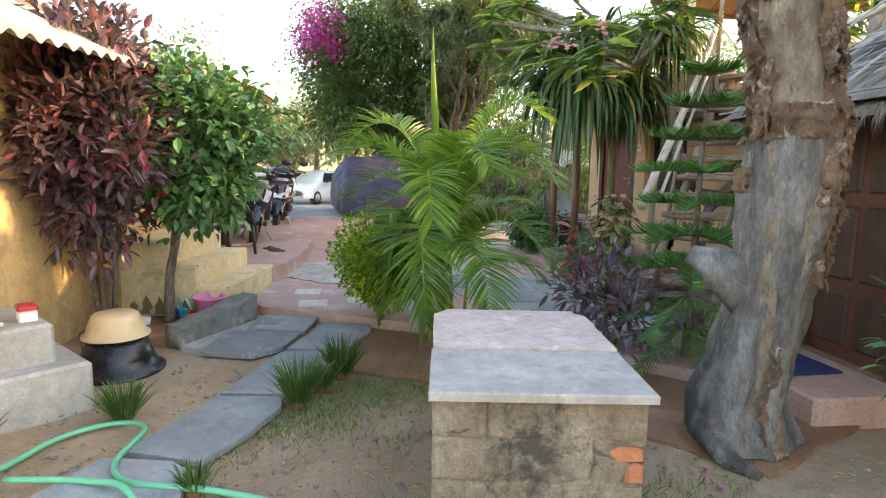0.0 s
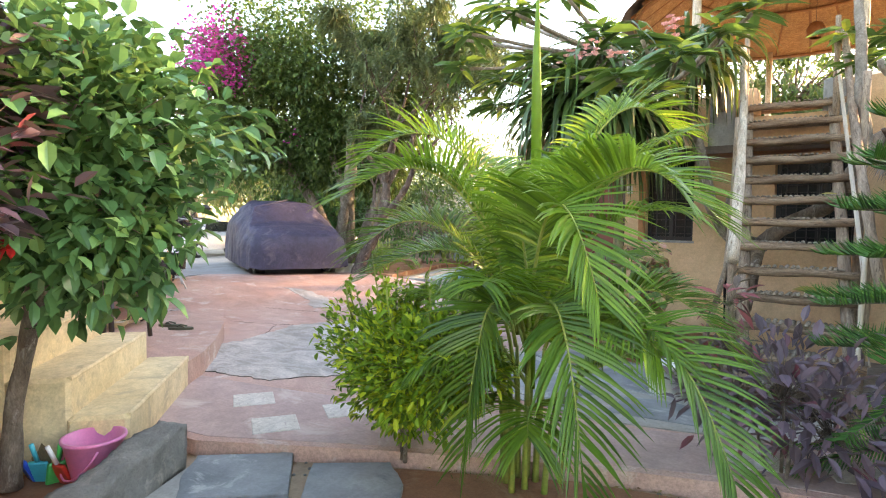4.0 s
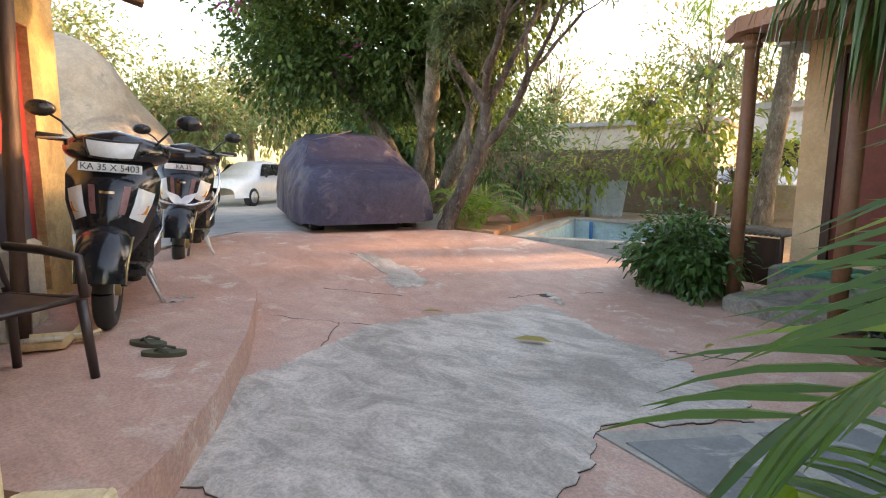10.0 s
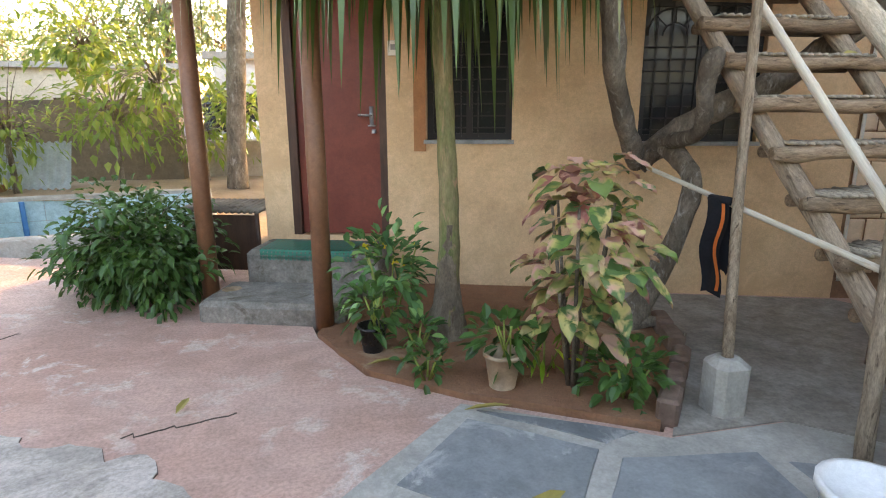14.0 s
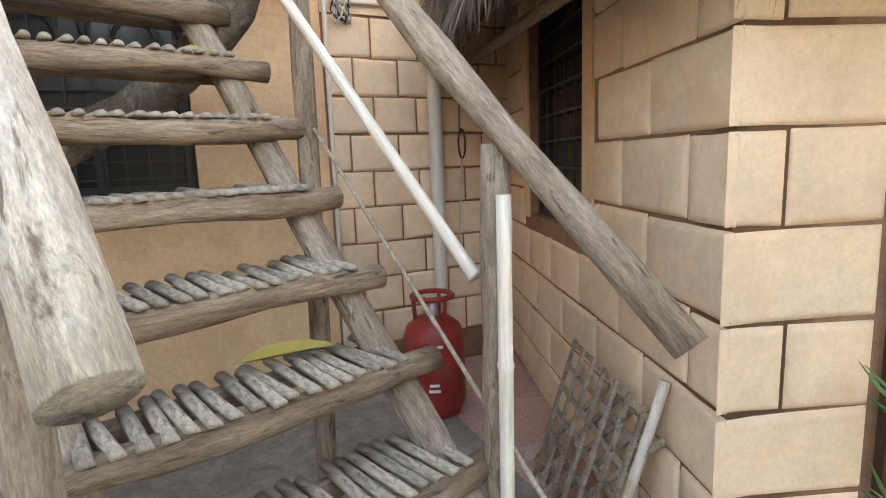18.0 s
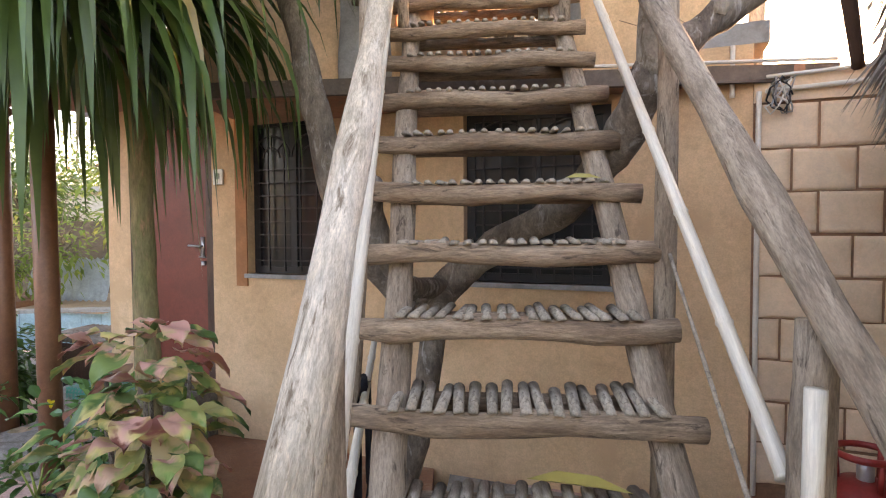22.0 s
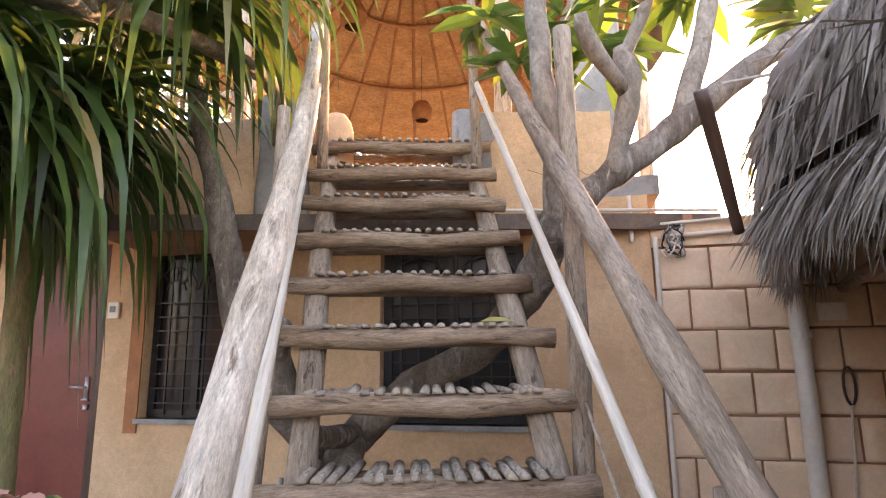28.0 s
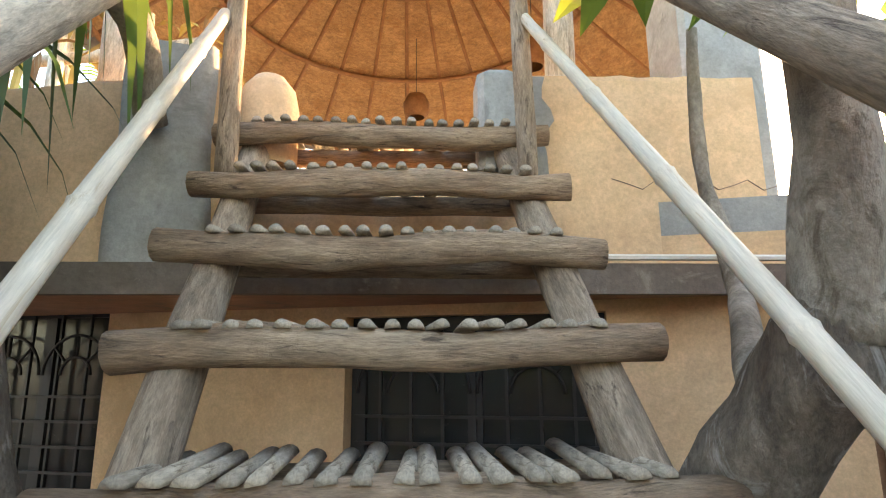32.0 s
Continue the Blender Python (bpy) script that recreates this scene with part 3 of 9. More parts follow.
for i, poly in enumerate((
        [(-5.60, -0.19), (-5.78, 0.02), (-5.36, 0.40), (-4.97, 0.03), (-5.37, -0.36)],
        [(-4.99, -0.93), (-5.45, -0.50), (-4.96, -0.02), (-4.66, -0.36), (-4.63, -0.64)],
        [(-4.61, -0.34), (-4.86, 0.01), (-5.14, 0.36), (-4.78, 0.64), (-4.54, 0.46), (-4.28, 0.01)],
        [(-4.57, -0.41), (-4.25, -0.03), (-4.01, -0.34), (-3.72, -0.82), (-4.03, -1.13)],
        [(-3.99, -1.17), (-3.69, -0.85), (-3.54, -0.94), (-3.38, -1.18), (-3.26, -1.40), (-3.19, -1.55), (-3.57, -1.83)],
        [(-3.56, -1.92), (-3.28, -1.66), (-3.11, -1.62), (-2.90, -1.76), (-2.75, -2.2), (-3.38, -2.25)])):
    slab("slab", poly, -0.045, SLATE_LIGHT if i > 1 else SLATE, "", path)

# slate paving by the stairs
paving = thing("slate_paving", (0, 0, 0), "blue-grey slate slabs with pale cement joints before the stairs", "paving", kind="structure")
bed = sheet("paving_bed", [(-6.25, 2.56), (-5.68, 3.2), (-4.86, 4.1), (-4.0, 3.66), (-3.4, 3.7), (-2.6, 3.1), (-2.6, 2.3), (-4.0, 1.95), (-5.0, 2.1)], -0.05, 0.010, PALE_CEMENT, "pale cement bed between the slates")
for poly in ([(-6.1, 2.55), (-5.72, 2.98), (-5.2, 2.6), (-5.35, 2.2)], [(-5.66, 3.06), (-5.28, 3.45), (-4.75, 3.05), (-5.12, 2.68)], [(-5.22, 3.52), (-4.86, 3.95), (-4.35, 3.62), (-4.68, 3.1)], [(-4.8, 4.02), (-4.12, 3.72), (-4.3, 3.66)], [(-4.62, 3.05), (-4.28, 3.55), (-3.7, 3.5), (-3.75, 2.75)], [(-5.1, 2.55), (-4.7, 2.95), (-4.1, 2.6), (-4.5, 2.15), (-5.0, 2.2)], [(-3.98, 2.6), (-3.68, 2.68), (-3.1, 2.6), (-3.2, 2.25), (-4.0, 2.15)], [(-3.62, 3.42), (-2.75, 3.1), (-2.8, 2.72), (-3.6, 2.8)]):
    slab("slate", poly, 0.017, SLATE, "", paving)

sheet("stair_floor", [(-3.98, 3.68), (-3.5, 4.4), (-3.3, 5.0), (-3.3, 5.68), (-1.75, 5.25), (-1.45, 4.75), (-1.99, 3.1), (-2.3, 2.75), (-2.62, 3.1), (-3.4, 3.72)], -0.05, 0.008, STAIR_CEMENT, "worn grey-brown cement floor under the stairs")
sheet("planting_bed", wavy([(-5.62, 5.1), (-5.3, 4.5), (-4.83, 4.16), (-4.0, 3.75), (-3.55, 4.33), (-3.35, 4.97), (-3.4, 5.7), (-4.6, 6.05), (-5.4, 6.2)], 0.02, 4, 2), -0.15, 0.03, SOIL, "red soil planting bed along the house wall")
sheet("garden_soil", wavy([(-4.9, 0.55), (-3.85, 1.1), (-2.3, 1.55), (-1.0, 1.8), (-1.2, 0.6), (-2.9, 0.35), (-3.9, -0.2), (-4.3, 0.1)], 0.05, 4, 7), -0.2, -0.075, SOIL, "dark red garden soil round the palm")
sheet("soil_strip", wavy([(-7.3, -0.1), (-6.3, 0.0), (-5.6, -0.3), (-5.35, -1.0), (-5.9, -1.6), (-7.3, -1.4)], 0.05, 4, 8), -0.2, -0.08, SOIL, "damp soil along the yellow wall")
sheet("street_soil", wavy([(-10.0, 6.95), (-10.9, 6.7), (-12.2, 9.0), (-14, 12), (-11, 12.5), (-10.9, 10)], 0.1, 4, 9), -0.2, 0.0, SOIL, "red soil beside the tank", step=1.0)

# ---- peach house, in its own frame: x along the front wall, y into the house ----
HM = pose(-3.21, 5.70, 0, 0, 0, -15)


def wall_with_holes(x0, x1, z0, z1, holes, y0=0.0, y1=0.22):
    """A wall of boxes round its openings (x0, x1, z0, z1)."""
    m = M()
    xs = sorted({x0, x1, *[h[0] for h in holes], *[h[1] for h in holes]})
    for a, b in zip(xs, xs[1:]):
        cut = sorted((h[2], h[3]) for h in holes if h[0] <= a and h[1] >= b)
        z = z0
        for lo, hi in cut:
            if lo > z:
                m.box(a, b, y0, y1, z, lo)
            z = hi
        if z < z1:
            m.box(a, b, y0, y1, z, z1)
    return m


DOOR, WIN1, WIN2 = (-2.76, -1.94, 0.42, 2.36), (-1.62, -0.95, 1.21, 2.30), (0.0, 0.86, 1.20, 2.22)
solo("wall_house_front", wall_with_holes(-3.0, 1.55, -0.1, 2.45, (DOOR, WIN1, WIN2)), PEACH, "peach plastered house wall with a soiled foot", kind="structure", mx=HM)
solo("wall_house_side", M().box(-3.0, -2.8, 0.22, 4.5, -0.1, 2.45), PEACH_PALE, "pale peach end wall of the house", kind="structure", mx=HM)
solo("wall_house_back", M().box(-3.0, 4.6, 4.3, 4.5, -0.1, 2.45), PEACH, "plain back wall of the house", kind="structure", mx=HM)
solo("house_inner_floor", M().box(-2.8, 2.7, 0.22, 4.3, -0.1, 0.40), GREY_CEMENT, "plain floor inside the house", kind="structure", mx=HM)
solo("wall_house_inner", M().box(1.35, 1.55, 0.22, 4.3, 0.4, 2.45), PEACH, "plain inner wall of the house", kind="structure", mx=HM)
solo("terrace_slab", M().box(-3.3, 1.62, 0.0, 4.6, 2.45, 2.56), GREY_CEMENT, "cement terrace slab over the house", kind="structure", mx=HM)
LEDGE = surface("ledge_paint", (0.36, 0.17, 0.10), (0.44, 0.24, 0.15), (0.22, 0.15, 0.10), 1.5, 16, 0.85, 0.4)
SOOT = surface("sooty_cement", (0.12, 0.095, 0.075), (0.22, 0.165, 0.13), (0.28, 0.23, 0.19), 2, 15, 0.9, 0.6)
wx = lambda x: 5.70 - (x + 3.21) * math.tan(radians(15)) - 0.004
solo("ledge", M().prism([(-4.75, 5.285), (-1.35, 5.285), (-1.52, wx(-1.52)), (-4.75, wx(-4.75))], 2.255, 2.325), LEDGE, "orange-brown sunshade ledge over the windows", kind="structure")
solo("ledge_edge", M().box(-4.75, -1.33, 5.25, 5.283, 2.245, 2.33), SOOT, "soot-stained front edge of the sunshade ledge", kind="structure")
def rough_wall(x0, x1, y0, y1, z0, za, zb, n=14):
    """A wall piece with a slightly uneven top from za to zb."""
    m = M()
    tops = [(x0 + (x1 - x0) * i / n, za + (zb - za) * i / n + 0.012 * noise.noise(Vector((x0 + i * 0.7, 2, 0)))) for i in range(n + 1)]
    v = [(x, y, z) for x, zt in tops for y, z in ((y0, z0), (y0, zt), (y1, zt), (y1, z0))]
    f = [(4 * i + k, 4 * i + 4 + k, 4 * i + 4 + (k + 1) % 4, 4 * i + (k + 1) % 4) for i in range(n) for k in range(4)] + [(0, 1, 2, 3), (4 * n + 3, 4 * n + 2, 4 * n + 1, 4 * n)]
    return m.add(v, f)
solo("parapet_left", rough_wall(-4.75, -3.575, 5.43, 5.56, 2.33, 2.84, 2.99), PEACH, "peach plastered terrace parapet with cracks", kind="structure")
solo("parapet_base", rough_wall(-3.575, -2.63, 5.44, 5.56, 2.33, 2.66, 2.66), PEACH, "low peach wall under the stair head", kind="structure")
solo("parapet_right", rough_wall(-2.63, -1.84, 5.43, 5.56, 2.33, 2.99, 3.0), PEACH, "peach plastered terrace parapet with cracks", kind="structure")
solo("parapet_pier", M().grid(lambda u, v: (-3.745 + 0.15 * (1 - 0.12 * v) * math.cos(math.pi * (1 - u)) * (1 + 0.04 * math.sin(9 * v)), 5.435 - 0.07 * math.sin(math.pi * u) ** 0.4, 2.33 + 0.72 * v + 0.012 * math.sin(7 * u)), 16, 12).add([(-3.877, 5.435, 3.045), (-3.613, 5.435, 3.045), (-3.613, 5.57, 3.045), (-3.877, 5.57, 3.045), (-3.745, 5.365, 3.045)], [(0, 4, 1, 2, 3)]), GREY_CEMENT, "bare grey cement pier in the parapet", kind="structure", smooth=True)
solo("parapet_post", M().rbox(-2.775, -2.632, 5.41, 5.57, 2.661, 3.01, 0.02), GREY_CEMENT, "bare grey cement post beside the stair head", kind="structure")
solo("parapet_patch", M().grid(lambda u, v: (-2.625 + 0.12 * u * (0.6 + 0.5 * noise.noise(Vector((0, v * 4, 1)))), 5.424, 2.6 + 0.385 * v), 3, 10), GREY_CEMENT, "grey cement mend on the parapet", kind="structure")
solo("parapet_mound", M().lathe([(0.10, 0), (0.10, 0.2), (0.085, 0.27), (0.05, 0.315), (0.0, 0.325)], 18, (-3.46, 5.50, 2.68)), PEACH, "rounded peach plaster newel at the stair head", kind="structure", smooth=True)
solo("terrace_pillar", M().rbox(-1.99, -1.68, 5.58, 5.88, 2.5, 3.9, 0.02), GREY_CEMENT, "unplastered grey cement pillar on the terrace", kind="structure")
solo("terrace_pipe", M().tube([(-2.6, 5.24, 2.345), (-1.35, 5.24, 2.345)], 0.009, 6), PVC, "thin pale pipe along the ledge", kind="structure")
for q in range(3):
    x_ = (-4.35, -2.35, -2.05)[q]
    solo("parapet_crack", M().tube([(x_ + 0.05 * math.sin(i * 1.9 + q), 5.4285, 2.36 + 0.05 * i) for i in range(8)] if q == 0 else [(x_ + 0.05 * i, 5.4285, 2.62 + 0.02 * math.sin(i * 2.1 + q)) for i in range(6)], 0.0016, 4), SOOT, "fine dark crack in the plaster", kind="structure")


def window(name, w, label, cols, rows):
    """A grilled window set back in the wall."""
    x0, x1, z0, z1 = w
    t = thing(name, HM @ Vector((x0, 0, z0)), label, "window", kind="structure", rz=-15)
    W, H = x1 - x0, z1 - z0
    f = M()
    for a in (M().box(0, 0.05, 0.07, 0.13, 0, H), M().box(W - 0.05, W, 0.07, 0.13, 0, H), M().box(0.05, W - 0.05, 0.07, 0.13, 0, 0.05), M().box(0.05, W - 0.05, 0.07, 0.13, H - 0.05, H), M().box(W / 2 - 0.025, W / 2 + 0.025, 0.075, 0.125, 0.05, H - 0.05)):
        f.add(a.v, a.f)
    part("window_frame", f, IRON, t, smooth=False)
    part("window_sill", M().box(-0.02, W + 0.02, -0.025, 0.07, -0.03, 0.0), GREY_CEMENT, t, smooth=False)
    for k in range(1, cols):
        x = W * k / cols
        part("bar", M().box(x - 0.005, x + 0.005, 0.055, 0.067, 0.02, H - 0.02), IRON, t, smooth=False)
    for k in range(1, rows):
        z = H * 0.76 * k / rows
        part("cross_bar", M().box(0.02, W - 0.02, 0.045, 0.055, z - 0.005, z + 0.005), IRON, t, smooth=False)
    # two arched fans above the cross bars
    R = min(W / 4.4, H * 0.21)
    for c in (W * 0.26, W * 0.74):
        for r in (R, R * 0.45):
            part("arch", M().tube([(c + r * math.cos(math.pi * i / 14), 0.05, H * 0.75 + r * math.sin(math.pi * i / 14)) for i in range(15)], 0.006, 5), IRON, t)
        for k in (1, 2, 3):
            part("spoke", M().tube([(c + q * R * math.cos(math.pi * k / 4), 0.05, H * 0.75 + q * R * math.sin(math.pi * k / 4)) for q in (0.45, 1.0)], 0.005, 4), IRON, t)
    for a, b in ((0.05, W / 2 - 0.025), (W / 2 + 0.025, W - 0.05)):
        part("pane", M().box(a, b, 0.095, 0.101, 0.05, H - 0.05), GLASS_DARK, t, smooth=False)
    return t


window("window_1", WIN1, "black grilled window with dark glass", 5, 9)
window("window_2", WIN2, "black grilled window with arched fans and dark glass", 8, 9)
solo("window_surround", M().box(-1.72, -1.625, -0.012, 0.0, 1.12, 2.45).box(-1.625, -0.94, -0.012, 0.0, 2.305, 2.45), ORANGE_TRIM, "orange-brown painted window surround", kind="structure", mx=HM)

d = thing("door_1", HM @ Vector((DOOR[0], 0, DOOR[2])), "closed maroon flush door with a steel handle", "door", kind="structure", rz=-15)
dw, dh = DOOR[1] - DOOR[0], DOOR[3] - DOOR[2]
part("door_frame", M().box(0, 0.07, 0.0, 0.12, 0, dh).box(dw - 0.06, dw, 0.0, 0.12, 0, dh).box(0.07, dw - 0.06, 0.0, 0.12, dh - 0.07, dh), DARK_WOOD, d, smooth=False)
leaf_d = part("door_leaf", M().rbox(0.07, dw - 0.06, 0.04, 0.08, 0.012, dh - 0.07, 0.004), RED_DOOR, d, smooth=False)
part("handle", M().tube([(dw - 0.13, 0.04, 0.98), (dw - 0.13, 0.0, 0.98), (dw - 0.23, -0.005, 0.985)], 0.009, 8).box(dw - 0.145, dw - 0.115, 0.03, 0.04, 0.9, 1.05), STEEL, leaf_d)
part("latch", M().tube([(dw - 0.16, 0.03, 0.9), (dw - 0.1, 0.03, 0.9)], 0.007, 6).lathe([(0.018, 0), (0.018, 0.03), (0.0, 0.03)], 10, (dw - 0.11, 0.02, 0.84)), STEEL, leaf_d)
part("hinge", M().box(dw - 0.075, dw - 0.06, 0.02, 0.04, 1.35, 1.5), STEEL, leaf_d, smooth=False)
sw = thing("light_switch", HM @ Vector((-1.87, 0, 1.9)), "cream plastic switch plate on the peach wall", "switch", rz=-15)
part("plate", M().rbox(-0.045, 0.045, -0.02, 0.0, -0.05, 0.06, 0.006), SWITCH_WHITE, sw, smooth=False)
part("rocker", M().box(-0.02, 0.02, -0.026, -0.019, -0.01, 0.03), GREY_CEMENT, sw, smooth=False)

# porch steps and columns
PORCH_STONE = surface("soiled_porch_cement", (0.17, 0.155, 0.13), (0.30, 0.275, 0.235), (0.12, 0.10, 0.075), 2.2, 18, 0.9, 0.7, 0.012, amount=0.9)
solo("porch_step", M().rbox(-2.98, -1.9, -0.48, 0.0, -0.08, 0.385, 0.03), PORCH_STONE, "grey cement porch landing before the maroon door", kind="structure", mx=HM)
solo("porch_lower_step", M().rbox(-3.1, -2.05, -1.02, -0.483, -0.08, 0.15, 0.035), PORCH_STONE, "lower grey cement porch step", kind="structure", mx=HM)
for x, y, top in ((-6.45, 5.87, 2.44), (-5.58, 5.25, 2.44)):
    c = thing("porch_column", (x, y, 0), "slim brown painted porch column", "column", "porch columns")
    part("shaft", M().tube([(0, 0, 0.0), (0, 0, 1.0), (0, 0, top - 0.1)], 0.062, 14), COLUMN, c)
    part("capital", M().lathe([(0.062, top - 0.12), (0.085, top - 0.1), (0.085, top - 0.07), (0.07, top - 0.06), (0.07, top - 0.04), (0.095, top - 0.02), (0.095, top)], 14), COLUMN, c)
solo("porch_roof", M().prism([(-6.75, 6.1), (-6.55, 5.7), (-5.5, 5.05), (-4.7, 5.75), (-4.75, 6.1), (-6.1, 6.5)], 2.45, 2.58), surface("porch_slab_paint", (0.34, 0.17, 0.11), (0.42, 0.22, 0.15), None, 1, 15, 0.8, 0.3), "brown painted porch roof slab", kind="structure")
solo("loose_stone", M().rbox(-0.09, 0.09, -0.07, 0.07, 0, 0.16, 0.03), EARTH, "rough sandy stone block at the column foot", "stone", mx=pose(-6.28, 5.78, 0, 0, 0, 20))
def mat_strip(u0, u1, v0, v1, lift):
    """A strip of the mat, lying on the landing and hanging over its edge."""
    return M().grid(lambda u, v: ((u0 + (u1 - u0) * u), max(-0.13, v0 + (v1 - v0) * v) - (0.02 if v0 + (v1 - v0) * v < -0.13 else 0), lift + 0.012 - max(0.0, -0.13 - (v0 + (v1 - v0) * v)) * 0.9), 1, 14)
mat_m = M()
for i in range(22):
    q = mat_strip(-0.36 + i * 0.0335, -0.337 + i * 0.0335, -0.22, 0.2, 0.0)
    mat_m.add(q.v, q.f)
for j in range(14):
    q = mat_strip(-0.36, 0.37, -0.21 + j * 0.03, -0.195 + j * 0.03, 0.006)
    mat_m.add(q.v, q.f)
solo("door_mat", mat_m, plain("green_plastic", (0.02, 0.19, 0.13), 0.5), "green plastic grid mat on the porch landing", "mat", mx=HM @ pose(-2.5, -0.33, 0.386))

# ---- block-patterned wall behind the stairs ----
def block_face(parent, x0, x1, z0, z1, y, course, width, seed, holes=(), offs=(0.17, 0.42)):
    """Pillowed painted blocks 14 mm proud of a brown wall; offs: the first joint of odd and even courses."""
    rng = random.Random(seed)
    cuts = [z0 + course * k for k in range(int((z1 - z0) / course + 0.3) + 1)]
    cuts[-1] = z1
    for row, (za, zb) in enumerate(zip(cuts, cuts[1:])):
        x = x0 + offs[row % 2] - width * 2
        ends = [x0]
        while x < x1 - 0.05:
            if x > x0 + 0.05:
                ends.append(x + rng.uniform(-0.025, 0.025))
            x += width
        ends.append(x1)
        for a, b in zip(ends, ends[1:]):
            pieces = [(a, b)]
            for h0, h1, g0, g1 in holes:
                if za < g1 - 0.02 and zb > g0 + 0.02:
                    pieces = [q for p0, p1 in pieces for q in ((p0, min(p1, h0)), (max(p0, h1), p1)) if q[1] - q[0] > 0.05]
            for p0, p1 in pieces:
                g = 0.0055
                la, lb = (p0 + g if p0 > x0 else p0 - 0.014), (p1 - g if p1 < x1 else p1)
                sag = [rng.uniform(-0.004, 0.004) for k in range(4)]

                def bulge(u, v, la=la, lb=lb, za=za, zb=zb, sag=sag):
                    e = min(u, 1 - u) * (lb - la)
                    f = min(v, 1 - v) * (zb - za - 2 * g)
                    top = min(1.0, min(e, f) / 0.014) ** 0.55
                    wave = 0.0025 * noise.noise(Vector((u * (lb - la) * 14 + la * 9, v * 3, za * 11)))
                    zz = za + g + (zb - za - 2 * g) * v + (sag[0] * (1 - u) + sag[1] * u) * (1 - v) + (sag[2] * (1 - u) + sag[3] * u) * v + wave * (1 if v in (0, 1) else 0)
                    return (la + (lb - la) * u, y - 0.014 * top - 0.0015 * noise.noise(Vector((u * 3 + la * 7, v * 2, za * 5))), zz)

                us = [0, 0.006, 0.02, 0.045, 0.25, 0.5, 0.75, 0.955, 0.98, 0.994, 1]
                vs = [0, 0.02, 0.06, 0.1, 0.5, 0.9, 0.94, 0.98, 1]
                m = M()
                m.add([bulge(uu, vv) for vv in vs for uu in us], [(r * 11 + c, r * 11 + c + 1, (r + 1) * 11 + c + 1, (r + 1) * 11 + c) for r in range(8) for c in range(10)])
                if p0 <= x0:
                    m.v = [(px, min(py, y - 0.013) if px < la + 0.02 else py, pz) for px, py, pz in m.v]
                ob = new("block", m.mesh("block", PEACH_PALE, True))
                ob.parent = parent


w = solo("wall_patterned", M().box(1.552, 3.0, 0.005, 0.22, -0.1, 2.29), MORTAR, "peach wall painted as large blocks with brown joints", kind="structure", mx=HM)
block_face(w, 1.60, 2.80, 0.206, 2.14, 0.005, 0.2135, 0.29, 4, offs=(0.24, 0.10))
solo("wall_patterned_top", M().box(1.552, 3.0, -0.008, 0.005, 2.15, 2.29), PEACH_PALE, "plain peach band above the painted blocks", kind="structure", mx=HM)

# ---- thatched hut: x along its front, y along the side wall ----
UM = pose(-2.04, 2.99, 0, 0, 0, -37)
SIDE = 2.62
side = solo("wall_hut_side", M(), MORTAR, "hut side wall painted as large peach blocks with brown joints", kind="structure", mx=UM)
HW = (1.02, 1.94, 1.0, 2.07)
ms = wall_with_holes(0, SIDE, -0.1, 2.2, (HW,))
ms.v = [(y + 0.012, x, z) for x, y, z in ms.v]
ms.f = [tuple(reversed(f)) for f in ms.f]
side.data = ms.mesh("wall_hut_side", MORTAR)
front = solo("wall_hut_front", wall_with_holes(0.012, 4.0, -0.1, 2.2, ((0.42, 1.42, 0.1, 2.1),), 0.0, 0.2), MORTAR, "hut front wall painted as pale blocks beside a carved door", kind="structure", mx=UM)
face = new("block_face")
face.parent = side
face.matrix_local = pose(0.012, SIDE, 0, 0, 0, -90)
block_face(face, 0.0, SIDE + 0.014, 0.002, 2.2, 0.0, 0.2285, 0.44, 9, ((SIDE - HW[1] - 0.12, SIDE - HW[0] + 0.12, HW[2] - 0.03, HW[3] + 0.12),), offs=((SIDE - 0.42) % 0.44, (SIDE - 0.17) % 0.44))
block_face(front, 0.0, 0.385, 0.002, 2.2, 0.0, 0.2285, 0.9, 11, offs=(0.9, 0.135))
block_face(front, 1.45, 3.9, 0.002, 2.2, 0.0, 0.2285, 0.45, 12)
solo("wall_hut_back", M().box(0.2, 4.0, SIDE, SIDE + 0.15, -0.1, 2.2).box(3.85, 4.0, 0.2, SIDE, -0.1, 2.2), PEACH, "plain hut walls", kind="structure", mx=UM)
hw = thing("window_3", UM @ Vector((0.012, HW[0], HW[2])), "black barred window in the hut's side wall", "window", kind="structure", rz=-37)
Wd, Hd = HW[1] - HW[0], HW[3] - HW[2]
part("window_frame", M().box(0.05, 0.1, 0, 0.04, 0, Hd).box(0.05, 0.1, Wd - 0.04, Wd, 0, Hd).box(0.05, 0.1, 0.04, Wd - 0.04, 0, 0.04).box(0.05, 0.1, 0.04, Wd - 0.04, Hd - 0.04, Hd), IRON, hw, smooth=False)
for k in range(1, 6):
    part("bar", M().tube([(0.06, Wd * k / 6, 0.02), (0.06, Wd * k / 6, Hd - 0.02)], 0.007, 6), IRON, hw)
for k in range(1, 8):
    part("cross_bar", M().box(0.045, 0.055, 0.02, Wd - 0.02, Hd * k / 8 - 0.005, Hd * k / 8 + 0.005), IRON, hw, smooth=False)
part("pane", M().box(0.085, 0.09, 0.04, Wd - 0.04, 0.04, Hd - 0.04), GLASS_DARK, hw, smooth=False)
